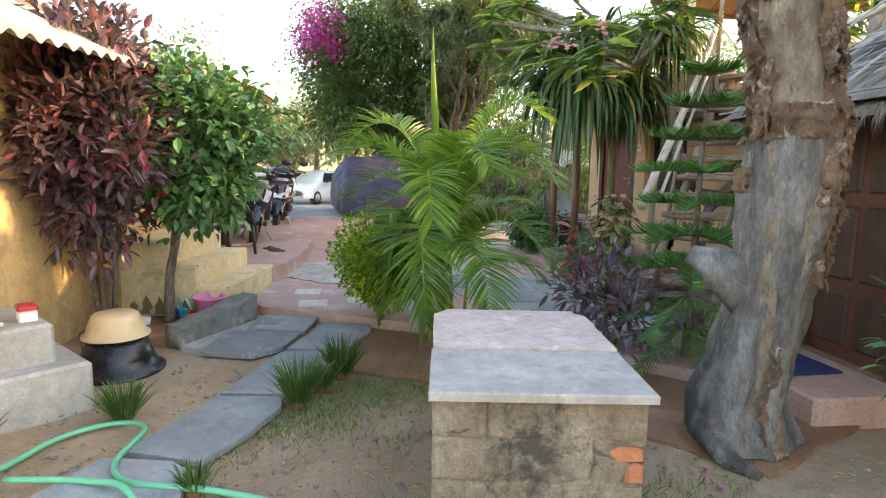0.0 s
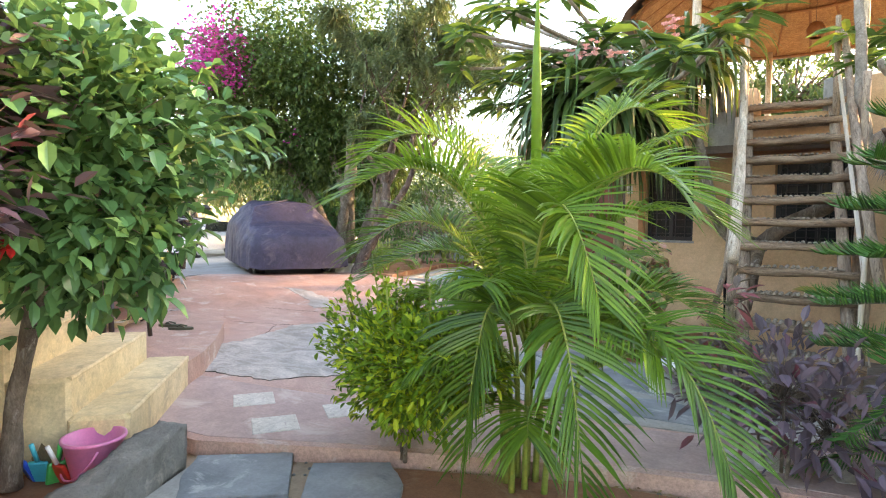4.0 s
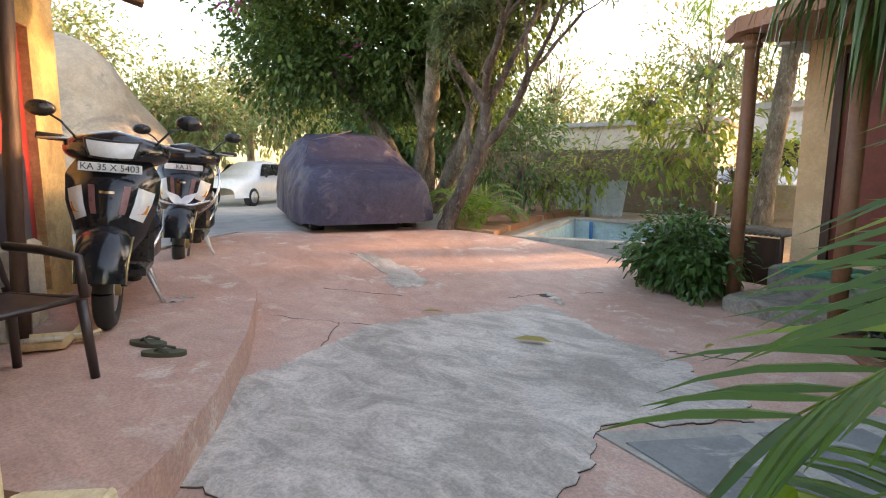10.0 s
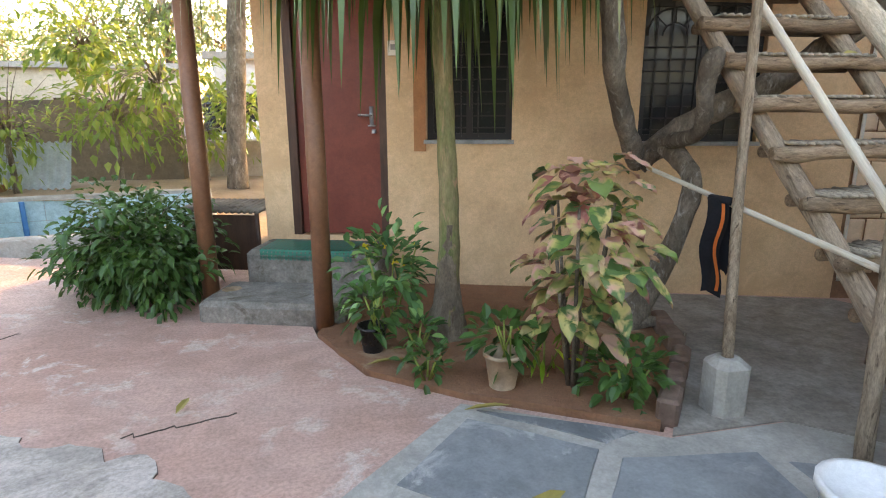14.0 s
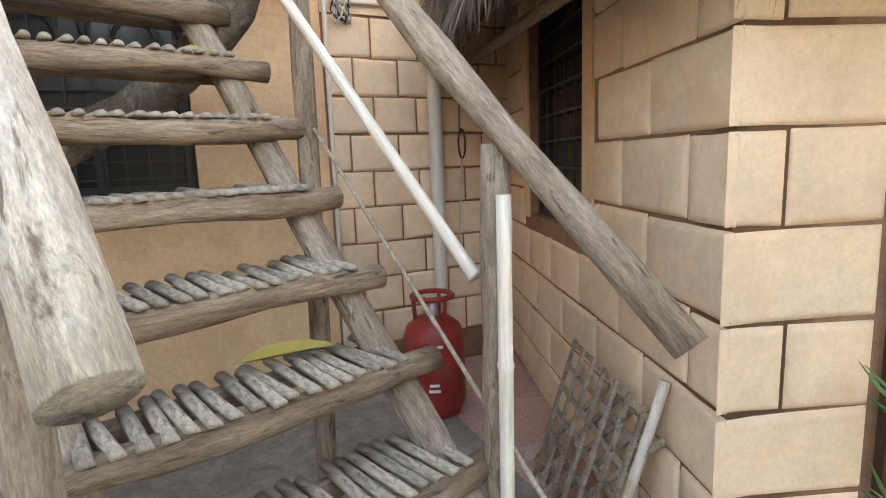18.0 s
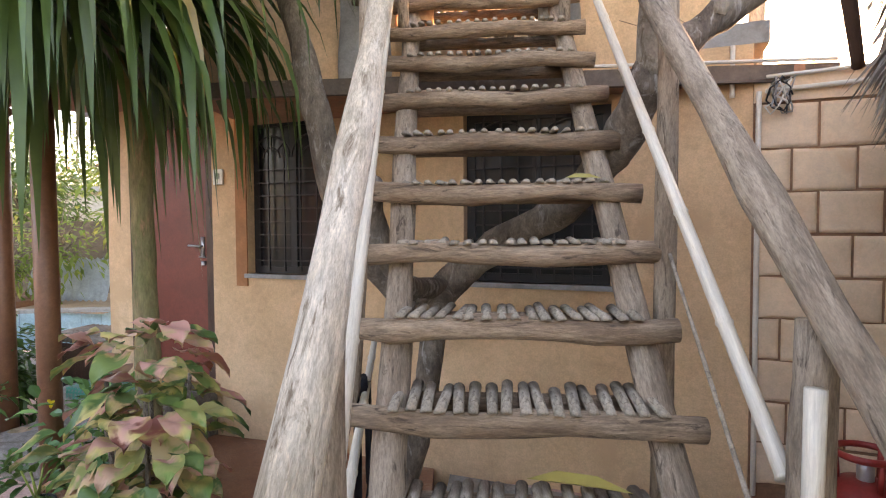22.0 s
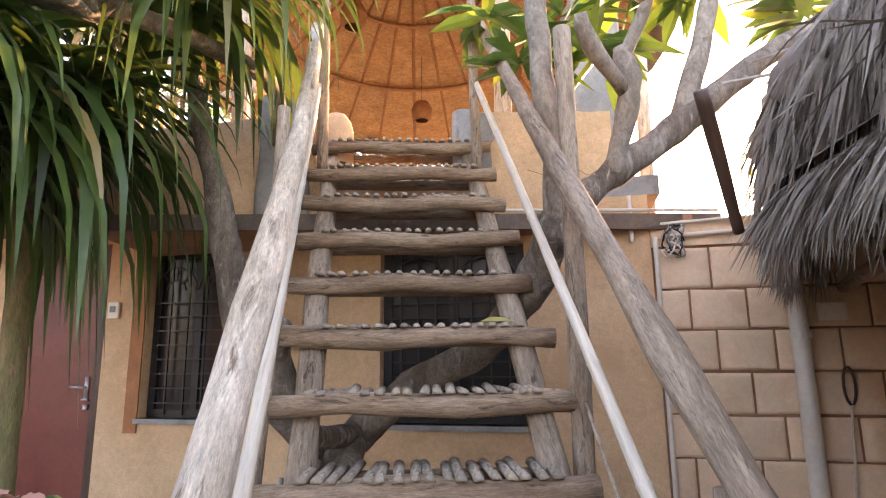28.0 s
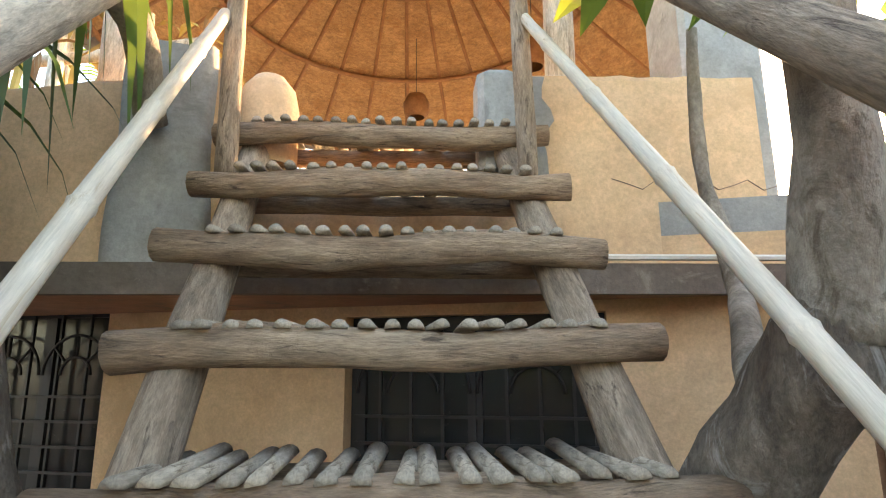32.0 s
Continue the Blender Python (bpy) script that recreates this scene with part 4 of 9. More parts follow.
solo("window_surround_hut", M().box(0.0, 0.016, HW[0] - 0.115, HW[0] - 0.002, HW[2] - 0.02, 2.2).box(0.0, 0.016, HW[1] + 0.002, HW[1] + 0.115, HW[2] - 0.02, 2.2).box(0.0, 0.016, HW[0] - 0.002, HW[1] + 0.002, HW[3] + 0.002, 2.2), PEACH, "plain peach band round the hut window", kind="structure", mx=UM)
hd = thing("door_2", UM @ Vector((0.42, 0, 0.1)), "dark carved wooden hut door in a beaded frame", "door", kind="structure", rz=-37)
part("door_frame", M().box(0, 0.1, -0.03, 0.16, 0, 2.0).box(0.9, 1.0, -0.03, 0.16, 0, 2.0).box(0.1, 0.9, -0.03, 0.16, 1.9, 2.0), DARK_WOOD, hd, smooth=False)
dl = part("door_leaf", M().box(0.1, 0.9, 0.05, 0.09, 0.0, 1.9), surface("red_brown_door", (0.10, 0.035, 0.022), (0.15, 0.055, 0.035), None, 2, 20, 0.45, 0.25), hd, smooth=False)
for z0, z1 in ((0.1, 0.5), (0.6, 1.15), (1.25, 1.8)):
    for x0, x1 in ((0.16, 0.47), (0.53, 0.84)):
        part("panel", M().rbox(x0, x1, z0, z1, 0, 0.02, 0.015, pose(0, 0.05, 0, 90)), DARK_WOOD, dl, smooth=False)
for k in range(40):
    part("bead", M().lathe([(0.0, -0.012), (0.012, 0), (0.0, 0.012)], 6, (0.05, -0.035, 0.05 + k * 0.048)), DARK_WOOD, hd)
solo("hut_threshold", M().rbox(0.3, 1.6, -0.75, -0.04, -0.1, 0.10, 0.02), RED_OXIDE, "red-oxide doorstep before the hut", kind="structure", mx=UM)
solo("blue_mat", M().rbox(-0.3, 0.3, -0.2, 0.2, 0, 0.015, 0.006), surface("blue_mat_cloth", (0.02, 0.025, 0.09), (0.035, 0.04, 0.14), (0.07, 0.07, 0.16), 8, 30, 0.95, 0.5), "dark blue cloth doormat on the doorstep", "mat", mx=UM @ pose(0.9, -0.42, 0.105, 0, 0, 3))


# ---- log stairs ----
def tread_at(k):
    """Middle of a tread's front log; k runs from -3 at the ground to 9 at the terrace."""
    xl, xr = -3.345 - 0.022 * k, -2.462 - 0.0168 * k
    return xl, xr, 3.585 + 0.1965 * k, 0.80 + 0.2165 * k


stairs = thing("log_stairs", (-2.9, 3.3, 0), "open stairs of weathered logs with split-bamboo treads", "stairs")
B = (-2.9, 3.3, 0)
slat_shapes = []
for i in range(4):
    m = M()
    n = 6
    for j in range(2):
        y = j * 0.25
        for k in range(n + 1):
            a = math.pi * k / n
            m.v.append((0.0165 * math.cos(a) * (1 + 0.1 * i * (j - 0.5)), y, 0.016 * math.sin(a)))
    m.f = [(k, k + 1, n + 2 + k, n + 1 + k) for k in range(n)] + [tuple(range(n, -1, -1)), tuple(range(n + 1, 2 * n + 2)), (0, n + 1, 2 * n + 1, n)]
    slat_shapes.append(m.mesh("slat", SLAT, True))
rng = random.Random(5)
for k in range(-3, 10):
    xl, xr, y, z = tread_at(k)
    r = 0.036
    e1, e2 = rng.uniform(-0.012, 0.012), rng.uniform(-0.012, 0.012)
    pts = [(xl - 0.03 + e1 + (xr - xl + 0.06 + e2) * q / 8, y + 0.008 * math.sin(q * 1.7 + k), z - 0.01 + 0.008 * math.sin(q * 1.1 + k * 2)) for q in range(9)]
    part("tread_log", M().tube(pts, [r * rng.uniform(0.92, 1.1) for q in pts], 12, 0.25, k, wf=14), LOG, stairs, at=B)
    pts = [(xl + 0.05 + (xr - xl - 0.1) * q / 4, y + 0.19, z - 0.015) for q in range(5)]
    part("back_log", M().tube(pts, 0.030, 10, 0.2, k + 40, wf=12), LOG, stairs, at=B)
    n = 17
    for i in range(n):
        ob = new("slat", slat_shapes[rng.randrange(4)])
        ob.parent = stairs
        ob.matrix_local = pose(xl + 0.09 + (xr - xl - 0.18) * i / (n - 1) + rng.uniform(-0.006, 0.006) - B[0], y - 0.028 + rng.uniform(-0.012, 0.012) - B[1], z + 0.024, rng.uniform(-2, 2), rng.uniform(-8, 8), rng.uniform(-4, 4))
for s in (0, 1):
    pts = []
    for q in range(14):
        k = -3.6 + 13.9 * q / 13
        xl, xr, y, z = tread_at(k)
        pts.append(((xl + 0.07, xr - 0.07)[s], y + 0.075 + 0.012 * math.sin(q * 1.3 + s), max(z - 0.035, 0.0)))
    ob = part("stringer", M().tube(pts, [0.05 - 0.0004 * q for q in range(14)], 14, 0.22, s, wf=7), LOG_UP, stairs, at=B)
    turn = (Vector(pts[-1]) - Vector(pts[0])).to_track_quat("Z", "Y").to_matrix().to_4x4()
    ob.data.transform(turn.inverted())
    ob.matrix_local = turn


def pole(name, p, q, r0, r1, mat, label, parent=None, n=10, wob=0.18, bend=0.0, seed=0, segs=12, at=None, nodes=False, cat="pole", group=""):
    """A log or bamboo from p to q."""
    p, q = Vector(p), Vector(q)
    side = (q - p).cross(Vector((0, 0, 1)))
    side = side.normalized() if side.length > 1e-3 else Vector((1, 0, 0))
    pts, rr = [], []
    for i in range(segs + 1):
        t = i / segs
        pts.append(p.lerp(q, t) + side * bend * math.sin(math.pi * t) + Vector((0, 0, 0.3 * bend * math.sin(2 * math.pi * t))))
        rr.append(r0 + (r1 - r0) * t)
    m = M()
    if nodes:
        L = (q - p).length
        pts2, rr2 = [], []
        d = (q - p).normalized()
        k = max(2, int(L / 0.32))
        for i in range(k):
            a, b = p.lerp(q, i / k), p.lerp(q, (i + 1) / k)
            r = r0 + (r1 - r0) * i / k
            for t, f in ((0.0, 1.18), (0.025, 1.0), (0.5, 0.96), (0.97, 1.0)):
                pts2.append(a.lerp(b, t) + side * bend * math.sin(math.pi * (i + t) / k))
                rr2.append(r * f)
        m.tube(pts2, rr2, n)
    else:
        m.tube(pts, rr, n, wob, seed, wf=6)
    if parent:
        return part(name, m, mat, parent, label, at=at)
    ob = new(name, m.mesh(name, mat, True, (p.x, p.y, p.z)))
    turn = (q - p).to_track_quat("Z", "Y").to_matrix().to_4x4()
    ob.data.transform(turn.inverted())
    ob.matrix_world = pose(p.x, p.y, p.z) @ turn
    if nodes and name.startswith("handrail"):
        k = max(2, int((q - p).length / 0.32))
        for i in range(1, k):
            z, r = (q - p).length * i / k, (r0 + (r1 - r0) * i / k) * 1.13
            part("node_ring", M().tube([(0, 0, z - 0.006), (0, 0, z - 0.002), (0, 0, z + 0.002), (0, 0, z + 0.006)], [r * 0.9, r, r, r * 0.9], 10), BAMBOO, ob, "raised node ring")
    return tagged(ob, label, cat, group)


# handrail of pale logs and bamboo
pole("stair_head_post", (-3.49, 5.22, 2.55), (-3.50, 5.24, 3.75), 0.030, 0.027, LOG_UP, "slim log post at the stair head", cat="post", group="stair head posts")
pole("stair_head_post", (-2.66, 5.24, 2.55), (-2.67, 5.26, 3.6), 0.030, 0.027, LOG_UP, "slim log post at the stair head", cat="post", group="stair head posts")
pole("handrail_log", (-3.30, 3.07, 1.12), (-3.53, 5.20, 3.38), 0.045, 0.034, PALE_LOG, "pale barkless log handrail of the stairs", n=14, wob=0.3, bend=0.03, seed=3, cat="handrail", group="log handrails")
pole("handrail_log", (-2.37, 2.92, 0.96), (-2.62, 5.35, 3.52), 0.040, 0.031, LOG_UP, "weathered log handrail of the stairs", n=14, wob=0.3, bend=-0.02, seed=8, cat="handrail", group="log handrails")
pole("handrail_bamboo", (-3.33, 3.40, 1.0), (-3.52, 5.22, 3.05), 0.021, 0.017, BAMBOO, "thin pale bamboo rail beside the stairs", nodes=True, cat="handrail", group="bamboo rails")
pole("handrail_bamboo", (-2.445, 3.41, 1.045), (-2.66, 5.30, 3.14), 0.0175, 0.0165, BAMBOO, "thin pale bamboo rail beside the stairs", nodes=True, cat="handrail", group="bamboo rails")
pole("cross_stick", (-2.40, 3.12, 0.40), (-2.46, 4.12, 1.45), 0.0075, 0.005, SLAT, "thin slanting bamboo brace", nodes=True, cat="brace")
pole("rail_post", (-2.46, 3.34, 0.0), (-2.42, 3.36, 1.36), 0.035, 0.038, LOG_UP, "upright log post under the handrail", cat="post", group="rail posts")
pole("rail_post_bamboo", (-2.465, 3.305, 0.03), (-2.445, 3.315, 1.26), 0.019, 0.018, BAMBOO, "pale bamboo tied to the rail post", nodes=True, cat="post", group="rail posts")
pole("rail_post", (-3.34, 3.36, 0.0), (-3.34, 3.42, 1.44), 0.034, 0.036, LOG_UP, "upright log post under the handrail", cat="post", group="rail posts")
pole("tall_post", (-2.47, 4.18, 0.0), (-2.45, 4.18, 2.75), 0.037, 0.032, LOG_UP, "tall weathered post behind the stairs", bend=0.02, seed=5, cat="post", group="tall posts")
blk = thing("post_block", (-3.62, 3.86, 0), "grey cement block holding an upright pole", "post")
part("block", M().rbox(-0.088, 0.088, -0.088, 0.088, 0, 0.28, 0.035), PALE_CEMENT, blk, smooth=False)
part("pole", M().tube([(0, 0, 0.26), (0.14, 0.25, 1.0), (0.17, 0.31, 1.6), (0.18, 0.34, 2.45)], [0.028, 0.026, 0.026, 0.023], 10, 0.15, 4), LOG_UP, blk)
pole("bamboo_rod", (-3.56, 4.85, 1.08), (-3.33, 3.38, 0.80), 0.014, 0.016, BAMBOO, "thin bamboo rod lashed between the posts", nodes=True, cat="rod")

# ---- yellow house with the tiled roof: x along its wall away from the garden, y into the house ----
LM = pose(-3.02, -4.02, 0, 0, 0, 143.13)
solo("wall_yellow", wall_with_holes(1.0, 6.6, -0.2, 2.44, ((1.6, 2.4, 1.3, 2.1),), 0.0, 0.25), YELLOW_PLASTER, "yellow limewashed wall, stained near the ground", kind="structure", mx=LM)
solo("wall_yellow_far", wall_with_holes(6.9, 9.6, -0.2, 2.7, ((7.2, 7.75, 0.95, 2.3), (8.55, 9.15, 0.3, 2.3)), 0.05, 0.3), YELLOW_PLASTER, "old house wall with a window and a doorway", kind="structure", mx=LM)
solo("wall_yellow_end", M().box(9.35, 9.6, 0.3, 5, -0.2, 2.7).box(1.0, 1.25, 0.25, 5, -0.2, 2.7).box(1.0, 9.6, 4.8, 5, -0.2, 2.7), YELLOW_PLASTER, "plain yellow end walls", kind="structure", mx=LM)


# ---- growing things ----
G_HIB = foliage("hibiscus_leaf", (0.045, 0.12, 0.045), (0.115, 0.265, 0.095), (0.23, 0.43, 0.14), 0.25, 0.26, 0.84)
G_DARKRED = foliage("purple_leaf", (0.055, 0.042, 0.052), (0.15, 0.095, 0.115), (0.27, 0.075, 0.09), 0.32, 0.2, 0.86)
G_PURPLE = foliage("violet_leaf", (0.09, 0.065, 0.085), (0.21, 0.15, 0.19), (0.26, 0.08, 0.12), 0.45, 0.25, 0.9)
G_LIME = foliage("lime_leaf", (0.08, 0.18, 0.018), (0.25, 0.42, 0.034), (0.50, 0.60, 0.045), 0.34, 0.38, 0.72)
G_PALM = foliage("palm_leaflet", (0.062, 0.155, 0.02), (0.175, 0.33, 0.034), (0.38, 0.50, 0.06), 0.28, 0.48, 0.84)
# darker palm leaflets: the shade on the lower fronds is put into the colour
G_PALM_SHADED = foliage("shaded_palm_leaflet", (0.042, 0.115, 0.019), (0.11, 0.23, 0.03), (0.28, 0.38, 0.05), 0.3, 0.42, 0.86)
G_ARAU = foliage("araucaria_needle", (0.03, 0.105, 0.025), (0.075, 0.22, 0.04), (0.18, 0.38, 0.06), 0.45, 0.2, 0.8)
G_DARK = foliage("dark_tree_leaf", (0.036, 0.078, 0.025), (0.085, 0.155, 0.045), (0.16, 0.25, 0.07), 0.45, 0.42, 0.85)
G_TREE = foliage("oleander_leaf", (0.06, 0.10, 0.045), (0.12, 0.17, 0.08), (0.20, 0.24, 0.09), 0.45, 0.3, 0.88)
G_FRANGI = foliage("frangipani_leaf", (0.035, 0.095, 0.025), (0.085, 0.18, 0.04), (0.34, 0.42, 0.06), 0.3, 0.36, 0.88)
G_DRAC = foliage("dracaena_strap_leaf", (0.028, 0.068, 0.022), (0.075, 0.145, 0.04), (0.26, 0.20, 0.08), 0.3, 0.24, 0.95)
G_BUSH = foliage("glossy_bush_leaf", (0.03, 0.085, 0.025), (0.06, 0.15, 0.035), None, 0.35, 0.25)
G_LIGHT = foliage("light_shrub_leaf", (0.12, 0.21, 0.04), (0.25, 0.34, 0.08), (0.40, 0.42, 0.12), 0.5, 0.4, 0.85)
G_FAR = foliage("far_tree_leaf", (0.12, 0.17, 0.07), (0.22, 0.28, 0.12), (0.42, 0.30, 0.15), 0.6, 0.35, 0.9)
G_TUFT = foliage("dark_strap_grass", (0.025, 0.07, 0.015), (0.07, 0.15, 0.03), (0.22, 0.24, 0.09), 0.45, 0.25, 0.92)
G_GRASS = foliage("grass_blade", (0.05, 0.12, 0.02), (0.12, 0.22, 0.03), (0.30, 0.25, 0.10), 0.5, 0.3, 0.9)
PINK_FLOWER = foliage("magenta_bract", (0.55, 0.03, 0.30), (0.70, 0.06, 0.42), None, 0.6, 0.4)
RED_FLOWER = foliage("red_petal", (0.60, 0.02, 0.02), (0.75, 0.04, 0.05), None, 0.5, 0.3)
ROSE_FLOWER = foliage("rose_petal", (0.70, 0.22, 0.24), (0.82, 0.42, 0.40), None, 0.5, 0.3)
YELLOW_FLOWER = foliage("yellow_petal", (0.80, 0.55, 0.03), (0.85, 0.65, 0.05), None, 0.5, 0.3)
CREAM_FROND = surface("green_stem", (0.20, 0.28, 0.05), (0.33, 0.36, 0.09), None, 4, 20, 0.5, 0.15)


def ball_points(n, c, r, rng, hollow=0.45, squash=(1, 1, 1), lumps=0.35, seed=0):
    """Points in an uneven crown with their ways outwards."""
    v = rng.normal(0, 1, (n, 3))
    v /= np.linalg.norm(v, axis=1, keepdims=True)
    k = hollow + (1 - hollow) * rng.random(n) ** 0.6
    lump = np.array([1 + lumps * noise.noise(Vector(p) * 1.7 + Vector((seed, seed * 2, 0))) * 2 for p in v])
    p = v * (k * lump)[:, None] * r * np.array(squash)
    return p + np.array(c), v


def bush(name, at, label, cat, trunks, crowns, leafmat, bark, L, W, seed, droop=0.4, flowers=None, spread=0.5, simple=False, group="", sprays=(), up=-0.15, lumps=0.4, fold=0.18):
    """A shrub or tree: stems (lists of points, radii) and crowns (centre, radius, squash, leaf count). All in world metres."""
    rng = np.random.default_rng(seed)
    t = thing(name, at, label, cat, group)
    for pts, rr in trunks:
        part("trunk" if rr[0] > 0.02 else "stem", M().limb(pts, rr, 6, 0.25, seed, wf=5), bark, t, at=at)
    for i, (c, r, sq, n) in enumerate(crowns):
        p, v = ball_points(n, c, r, rng, 0.35, sq, lumps, seed + i)
        d = v + rng.normal(0, spread, (n, 3)) + np.array([0, 0, up])
        part("crown", M().leaves(p, d, L * rng.uniform(0.6, 1.15, n), W * rng.uniform(0.7, 1.1, n), fold, droop, seed + i, simple), leafmat, t, at=at, smooth=False)
        # twigs that carry the leaves
        tw = M()
        for q in p[:: max(1, n // 40)]:
            q = Vector(q)
            cc = Vector(c)
            tw.tube([cc.lerp(q, 0.1) + Vector((0, 0, -0.2 * r)), cc.lerp(q, 0.55), q], [max(0.004, r * 0.012), r * 0.008, 0.002], 4)
        part("twigwork", tw, bark, t, at=at)
    for pts in sprays:
        pts = [Vector(q) for q in pts]
        part("spray", M().tube(pts, [0.008] + [0.005] * (len(pts) - 1), 5), CREAM_FROND, t, at=at)
        P, D = [], []
        for i in range(16):
            k = i / 15 * (len(pts) - 1)
            a = min(int(k), len(pts) - 2)
            q = pts[a].lerp(pts[a + 1], k - a)
            w = (pts[a + 1] - pts[a]).normalized()
            P.append(q)
            D.append(w + Vector(rng.normal(0, 0.7, 3).tolist()))
        part("spray_foliage", M().leaves(P, D, L * 1.1, W * 1.1, 0.18, 0.5, seed), leafmat, t, at=at, smooth=False)
    if flowers:
        mat, cnt, size, lab = flowers
        c, r, sq, n = crowns[0]
        for i in range(cnt):
            c, r, sq, n = crowns[i % len(crowns)]
            p, v = ball_points(1, c, r, rng, 0.95, sq, 0.3, seed)
            k = 9
            D = rng.normal(0, 1, (k, 3)) * 0.7 + v
            part("flower", M().leaves(np.repeat(p, k, 0) + rng.normal(0, size * 0.3, (k, 3)), D, size, size * 0.7, 0.2, 0.2, i), mat, t, lab, at=at, smooth=False)
    return t


def frond(base, yaw, lift, length, leaflet, n, rng, droop=1.0, width=0.022, bend=1.35, bare=0.24, twist=0.0, course=None, rise=0.56):
    """A feather leaf: the rib and its leaflets, as two builders; each leaflet is folded along its keel and curls down at the tip."""
    rib, lf = M(), M()
    pts = []
    p = Vector(base)
    for i in range(15):
        t = i / 14
        e = max(lift - bend * t ** 1.7, -1.45)
        y = yaw + twist * t * t
        pts.append(p.copy())
        p += Vector((math.cos(y) * math.cos(e), math.sin(y) * math.cos(e), math.sin(e))) * length / 14
    if course:
        # an arching rib from the crown over its highest part to the tip
        p0, p1, p2 = [Vector(q) for q in course]
        c = p1 * 2 - (p0 + p2) / 2
        pts = [p0 * (1 - t) ** 2 + c * 2 * t * (1 - t) + p2 * t * t for t in [i / 14 for i in range(15)]]
    rib.tube(pts, [0.0115 - 0.0007 * i for i in range(15)], 6)
    V, F = [], []
    for i in range(n):
        t = bare + (1 - bare) * i / (n - 1)
        for sgn in (-1, 1):
            k = min(13.999, max(0, (t + rng.uniform(-0.004, 0.004)) * 14))
            a = int(k)
            q = pts[a].lerp(pts[a + 1], k - a)
            d = (pts[a + 1] - pts[a]).normalized()
            s = d.cross(Vector((0, 0, 1))).normalized()
            u = s.cross(d)
            r = (t - bare) / (1 - bare)
            L = leaflet * (0.5 + 0.62 * math.sin(math.pi * min(1, 0.12 + 0.80 * r))) * rng.uniform(0.88, 1.08)
            w = (s * sgn * 0.9 + d * (0.32 + 0.9 * r * r) + u * (rise - 0.24 * r + rng.uniform(-0.07, 0.07))).normalized()
            side = w.cross(u).normalized()
            up = side.cross(w).normalized()
            dr = droop * rng.uniform(0.8, 1.25)
            for j, (f, ww) in enumerate(((0, 0.45), (0.22, 1.0), (0.5, 0.95), (0.78, 0.6), (1.0, 0.04))):
                c = q + w * L * f + Vector((0, 0, -1)) * L * 0.44 * f ** 2.4 * dr
                V += [c - side * width * ww / 2 - up * width * ww * 0.22, c, c + side * width * ww / 2 - up * width * ww * 0.22]
                if j:
                    b = len(V) - 6
                    F += [(b, b + 1, b + 4, b + 3), (b + 1, b + 2, b + 5, b + 4)]
    lf.add(V, F)
    return rib, lf


def feather_palm(at, label, fronds, seed, leaflet=0.34, n=34, stems=5, leafmat=G_PALM, group="", width=0.022, spread=0.1, lean=(0, 0), cane_h=0.8):
    """A clump of feather leaves: fronds are (yaw, lift, length, base height, bend)."""
    rng = random.Random(seed)
    t = thing("areca_palm", at, label, "palm", group)
    for i in range(stems):
        a = 2.4 * i
        r = spread * (0.5 + 0.5 * (i % 3))
        h = cane_h * rng.uniform(0.75, 1.15)
        q = [(r * math.cos(a) - lean[0], r * math.sin(a) - lean[1], -0.03), (r * 1.1 * math.cos(a) - lean[0] * 0.6, r * 1.1 * math.sin(a) - lean[1] * 0.6, h * 0.45), (r * 1.4 * math.cos(a), r * 1.4 * math.sin(a), h)]
        part("cane", M().tube(flowing(q, 4), [0.021, 0.019, 0.018, 0.017, 0.016, 0.016, 0.015, 0.013, 0.009], 8), CREAM_FROND, t)
    for yaw, lift, length, hb, bend in fronds:
        a = yaw + rng.uniform(-0.5, 0.5)
        b = spread * rng.uniform(0.4, 1.2)
        rib, lf = frond((b * math.cos(a) - lean[0] * max(0, 1 - hb / cane_h), b * math.sin(a) - lean[1] * max(0, 1 - hb / cane_h), hb), yaw, lift, length, leaflet, n, rng, 1.0, width, bend, 0.24, rng.uniform(-0.35, 0.35))
        r = part("frond", rib, CREAM_FROND, t)
        part("blade", lf, leafmat, r, smooth=False)
    return t


def arched_frond(t, course, leaflet, n, seed, mat, width=0.02):
    """One more frond of a palm, along a given rib (world metres)."""
    o = t.location
    rib, lf = frond((0, 0, 0), 0, 0, 1, leaflet, n, random.Random(seed), 0.55, width, rise=0.72, course=[Vector(q) - o for q in course])
    r = part("frond", rib, CREAM_FROND, t)
    part("blade", lf, mat, r, smooth=False)


rng = random.Random(11)
fr = [(0.4, 1.45, 1.25, 0.9, 1.2), (1.7, 1.42, 1.35, 0.9, 1.3), (2.4, 1.42, 1.35, 0.85, 1.3), (-0.6, 1.46, 1.05, 0.95, 1.2), (-2.5, 1.46, 1.0, 0.95, 1.2), (-1.5, 1.44, 0.95, 0.9, 1.25)]
for i in range(11):
    k = i / 10
    yaw = (i * 2.39996 + math.pi) % (2 * math.pi) - math.pi
    near = 0.6 if -3.0 < yaw < -1.0 else 0.8
    fr.append((yaw, 1.30 - 0.6 * k + rng.uniform(-0.1, 0.1), (1.25 - 0.3 * k + rng.uniform(-0.12, 0.1)) * near, 0.92 - 0.50 * k, 1.45 + rng.uniform(-0.25, 0.25)))
areca = feather_palm((-3.98, 0.82, -0.08), "bushy green areca palm with arching feather fronds", fr, 3, 0.34, 44, 11, width=0.0175, spread=0.13, lean=(0.09, -0.17))
